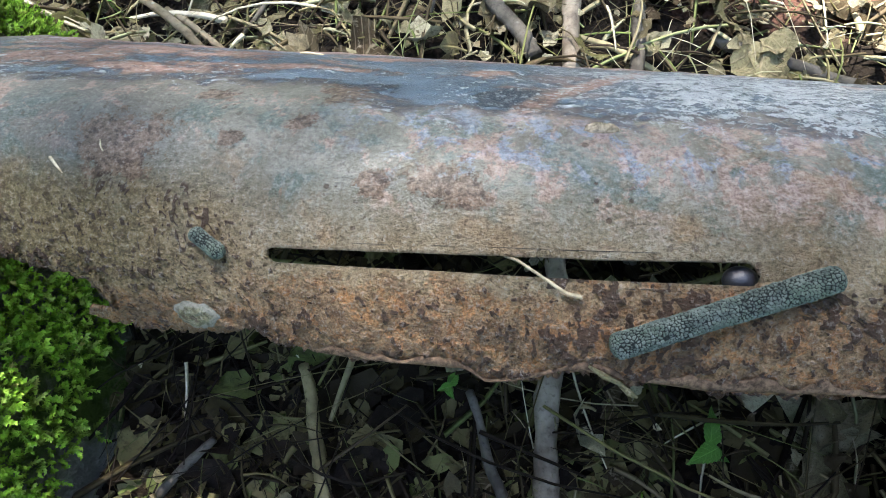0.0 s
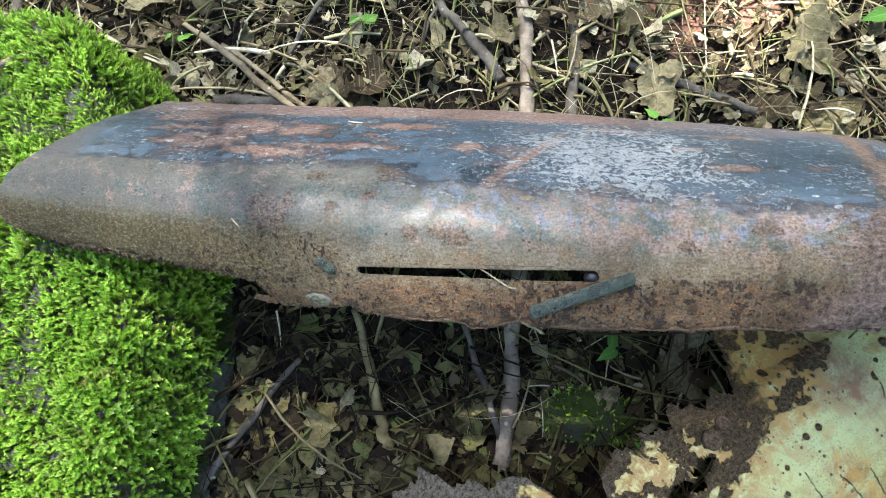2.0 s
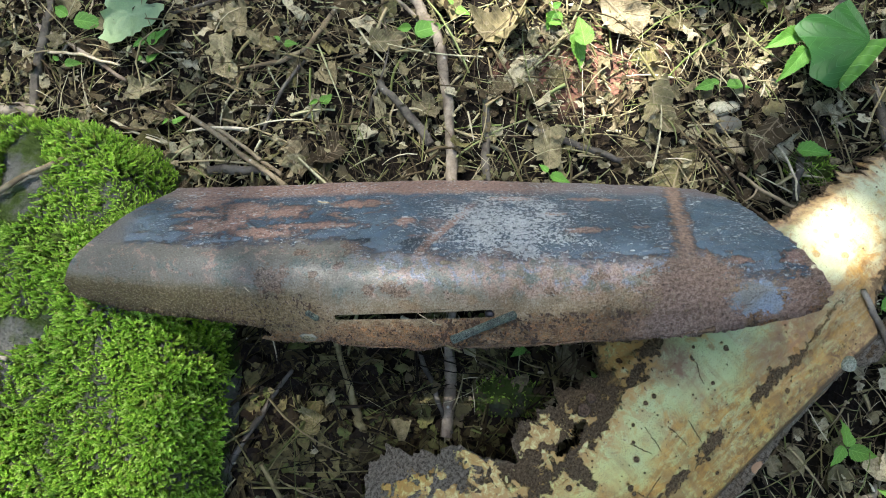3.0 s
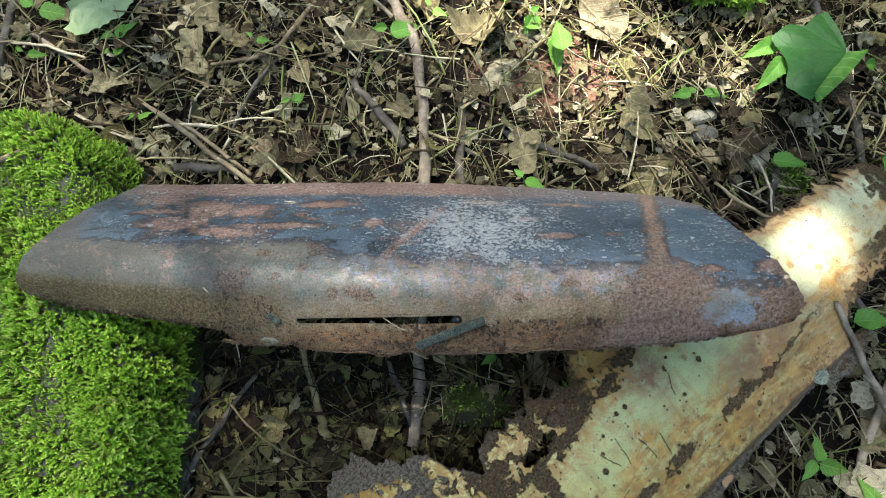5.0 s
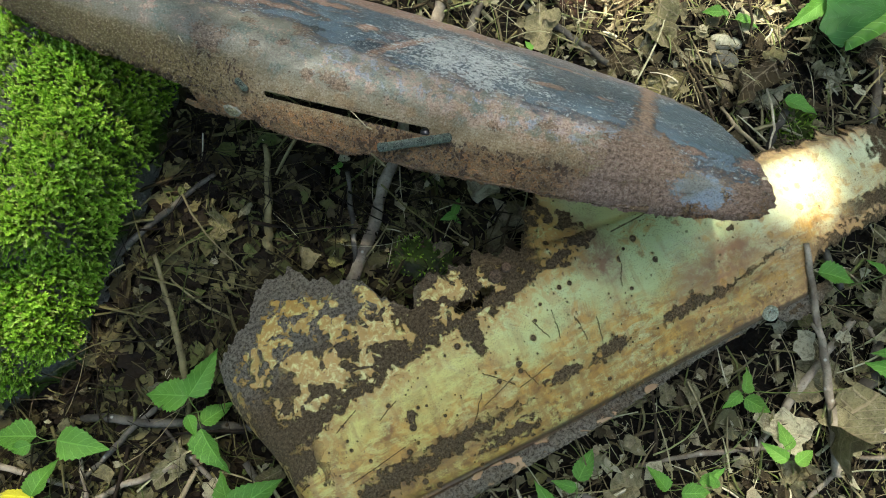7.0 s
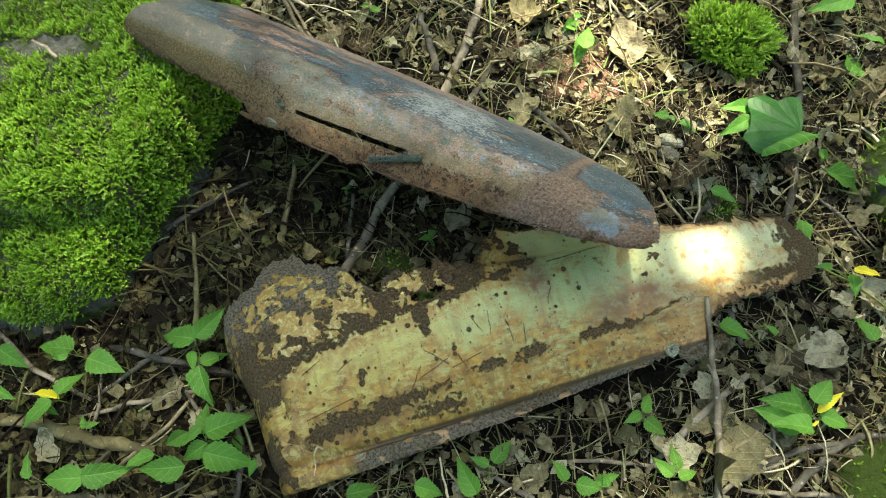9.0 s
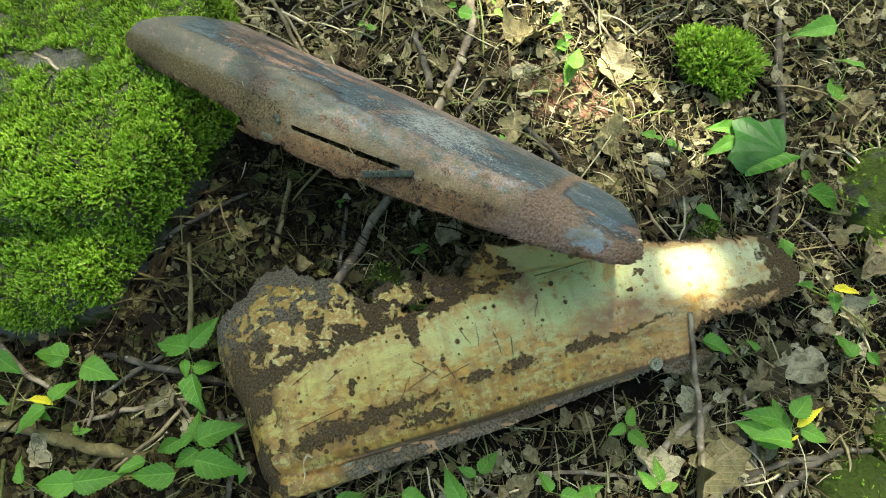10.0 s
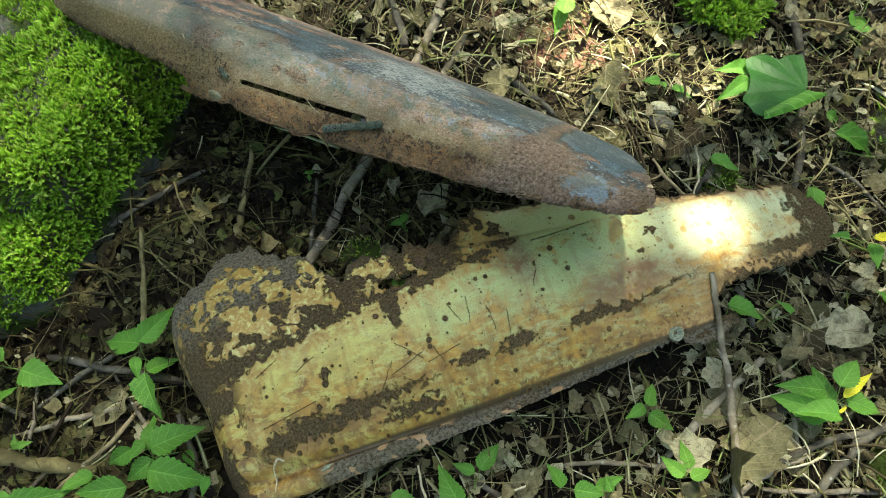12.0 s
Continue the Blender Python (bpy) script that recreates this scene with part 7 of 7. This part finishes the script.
def broad_leaf():
    """A big dark leaf with square corners, its near edge folded over to show the pale underside."""
    at = np.array((0.700, 0.560, 0.0))
    plant = thing("broad_leaf", "large dark green angular leaf with one edge folded over", "leaf", tuple(at))
    outline = np.array([(0.043, 0.006), (0.036, 0.045), (0.025, 0.076), (0.004, 0.066), (-0.009, 0.052), (-0.033, 0.058), (-0.061, 0.038), (-0.053, 0.017), (-0.044, -0.015), (-0.051, -0.044), (-0.030, -0.062), (-0.014, -0.066), (0.014, -0.027)])
    spokes, rings = 104, 10
    t = np.arange(spokes) / spokes * len(outline)
    closed = np.vstack([outline, outline[:1]])
    ex, ey = (np.interp(t, range(len(closed)), closed[:, a]) for a in (0, 1))
    for _ in range(2):
        ex, ey = (ex * 2 + np.roll(ex, 1) + np.roll(ex, -1)) / 4, (ey * 2 + np.roll(ey, 1) + np.roll(ey, -1)) / 4
    base = np.array((0.041, 0.004))
    verts, uvs = [], []
    for i in range(rings + 1):
        for j in range(spokes):
            x, y = base[0] + (ex[j] - base[0]) * i / rings, base[1] + (ey[j] - base[1]) * i / rings
            a, r = math.atan2(y - base[1], x - base[0]), math.hypot(x - base[0], y - base[1])
            lobe = ((a % (2 * math.pi)) - 1.9) / 0.53
            fold = abs((lobe % 1.0) - 0.5) * 2
            verts.append((x, y, 0.070 + 0.045 * r * (0.5 - fold) + 0.02 * r - 0.9 * r * r + 0.0012 * math.sin(90 * x) * math.cos(80 * y)))
            uvs.append((1 - fold, i / rings))
    solid("blade", np.array(verts), grid_faces(rings + 1, spokes, True), BROAD, plant, "dark green angular blade", uvs)
    t = np.linspace(0, 1, 16)
    fold_line = np.stack([np.interp(t, (0, 0.75, 1), (-0.016, 0.041, 0.066)), np.interp(t, (0, 0.75, 1), (-0.060, 0.006, 0.006)), np.full(16, 0.066)], 1)
    outer = np.stack([np.interp(t, (0, 0.08, 0.5, 1), (-0.016, -0.013, 0.034, 0.073)), np.interp(t, (0, 0.08, 0.5, 1), (-0.062, -0.076, -0.036, 0.005)), np.full(16, 0.066)], 1)
    rows = [fold_line * (1 - w) + outer * w + np.array((0, 0, 0.006 * math.sin(math.pi * w) + 0.003)) for w in (0, 0.25, 0.5, 0.75, 1.0)]
    uv = np.stack([np.broadcast_to(np.linspace(0.1, 0.9, 5)[None], (16, 5)), np.broadcast_to(t[:, None], (16, 5))], -1).reshape(-1, 2)
    solid("folded_edge", np.stack(rows, 1).reshape(-1, 3), grid_faces(16, 5), SEEDLING, plant, "paler folded-over leaf edge", uv)
    v, f = tube([(0.05, -0.02, -0.004), (0.05, -0.008, 0.03), (0.041, 0.004, 0.069)], [0.0016, 0.0014, 0.0012], 7)
    solid("stalk", v, f, STEM, plant)


broad_leaf()


# ---- an unseen tree added to break the sunlight; it stands outside the view ----
# x, y, z and radius of sun spots that the crown is opened for
GAPS = ((0.645, 0.272, 0.080, 0.030), (0.220, 0.715, 0.0, 0.070), (0.165, 0.69, 0.0, 0.050), (0.375, 0.690, 0.0, 0.062), (0.440, 0.605, 0.0, 0.052), (0.372, 0.625, 0.0, 0.046), (0.365, 0.52, 0.0, 0.038), (0.600, 0.573, 0.0, 0.034),
        (-0.135, 0.290, 0.235, 0.010))


def small_leaf():
    """A leaf of the high crown, 1 long: two halves folded at the rib."""
    v = np.array([(-0.5, 0, 0), (0.0, 0.24, 0.06), (0.5, 0, -0.1), (0.0, -0.24, 0.06), (0.0, 0.0, -0.02)])
    return v, [(0, 4, 1), (4, 2, 1), (0, 3, 4), (3, 2, 4)], np.zeros(5)


def build_tree():
    tree = thing("tree", "tall leafy tree added out of view, its dense crown breaking the sun", "tree", (-2.4, 5.2, 0.0), "trees round the clearing")
    base = np.array((-2.4, 5.2, 0.0))
    v, f = tube([(0, 0, -0.1), (0.05, -0.05, 2.0), (0.2, -0.4, 4.6), (0.9, -1.4, 8.0)], [0.17, 0.13, 0.10, 0.05], 16, 0.03, 8)
    solid("trunk", v, f, BARK_DARK, tree)
    for end in ((1.0, -1.4, 7.4), (1.9, -1.2, 7.6), (1.4, -2.4, 7.8), (2.5, -2.0, 8.0)):
        v, f = tube([(0.12, -0.2, 2.6), (end[0] * 0.5, end[1] * 0.5, end[2] * 0.5 + 1.45), end], [0.06, 0.04, 0.015], 9, 0.04, 8)
        solid("limb", v, f, BARK_DARK, tree)
    # small leaves, thick enough to hold back most of the sun, with a few open gaps
    n = 190000
    u, w = RNG.uniform(-1.6, 2.0, n), RNG.uniform(-1.4, 1.9, n)
    far = RNG.uniform(7.6, 9.6, n)
    keep = np.hypot((u - 0.2) / 1.75, (w - 0.25) / 1.6) < 1 + 0.10 * lumps(u, w, 3.0, 0.4)
    up = np.array(SUN_AT)
    for x, y, z, r in GAPS:
        cx, cy = x - up[0] / up[2] * z, y - up[1] / up[2] * z
        keep &= np.hypot(u - cx, (w - cy) * up[2]) > r + 0.020
    # leaves enlarged to hold the sun off the panel, the hollow and the foreground
    c, s = math.cos(PANEL_TURN), math.sin(PANEL_TURN)
    dx, dy = u - 0.014 - PANEL_AT[0], w + 0.039 - PANEL_AT[1]
    a, b = dx * c + dy * s, dy * c - dx * s
    sun_block = (a > -0.06) & (a < 0.97) & (b > -0.19) & (b < 0.24) & ((w < 0.045) | (u > 0.56))
    sun_block |= ((u > -0.20) & (u < 0.2) & (w > -0.2) & (w < 0.03))
    foot = (u > -0.5) & (u < 0.12) & (w < -0.17)
    size = np.where(sun_block, 1.9, np.where(foot, 1.25, 1.0))
    keep &= sun_block | (RNG.random(n) < 0.93)
    u, w, far, size = u[keep], w[keep], far[keep], size[keep]
    p = np.column_stack([u, w, 0 * u]) + far[:, None] * up[None]
    normals = RNG.normal(0, 0.5, (len(p), 3)) + up
    v, f, _ = scattered([small_leaf()], p - base, turn_to(normals, RNG.uniform(0, 6.28, len(p))), RNG.uniform(0.017, 0.027, len(p)) * size)
    tagged(solid("crown", v, f, CROWN, tree, "dense green leaves with small gaps"), kind="stuff")


build_tree()


def unseen_trees():
    """Unseen trees added to shut off the low sky, open behind the camera."""
    first = thing("tree", "leafy tree added out of view to shut off the low sky", "tree", (7.3, 0.0, 0.0), "trees round the clearing")
    v, f = tube([(0, 0, -0.1), (0.06, 0.05, 2.4), (-0.05, 0.1, 5.0), (0.1, 0, 8.6)], [0.16, 0.13, 0.09, 0.03], 14, 0.03, 8)
    solid("trunk", v, f, BARK_DARK, first)
    for k in range(5):
        a = k * 1.26
        v, f = tube([(0, 0.05, 1.6 + 0.5 * k), (0.5 * math.cos(a), 0.5 * math.sin(a), 2.2 + 0.5 * k), (1.2 * math.cos(a), 1.2 * math.sin(a), 2.5 + 0.55 * k)], [0.05, 0.035, 0.012], 8, 0.04, 6)
        solid("limb", v, f, BARK_DARK, first)
    n = 2800
    d = RNG.normal(0, 1, (n, 3))
    d /= np.linalg.norm(d, axis=1)[:, None]
    r = RNG.uniform(0.45, 1.0, n) * (1 + 0.22 * lumps(d[:, 0] * 2, d[:, 1] * 2 + d[:, 2] * 3, 2.2, 0.9))
    p = d * r[:, None] * np.array((2.1, 2.1, 4.2)) + np.array((0, 0, 4.8))
    p = p[p[:, 2] > 0.25]
    v, f, _ = scattered([small_leaf()], p, turn_to(RNG.normal(0, 0.6, (len(p), 3)) + (0, 0, 0.9), RNG.uniform(0, 6.28, len(p))), RNG.uniform(0.45, 0.75, len(p)))
    tagged(solid("crown", v, f, CROWN, first, "dense green leaves"), kind="stuff")
    for k, (angle, far) in enumerate(((28, 7.6), (52, 8.0), (100, 8.2), (146, 7.8), (168, 7.2), (192, 7.0), (216, 7.3), (238, 7.2), (312, 7.6), (336, 7.0), (14, 10.0), (40, 11.0), (76, 10.5), (122, 10.6), (180, 9.6), (228, 9.8), (324, 10.1))):
        a = radians(angle)
        copy_thing(first, pose(far * math.cos(a), far * math.sin(a), 0, 0, 0, k * 77))


unseen_trees()
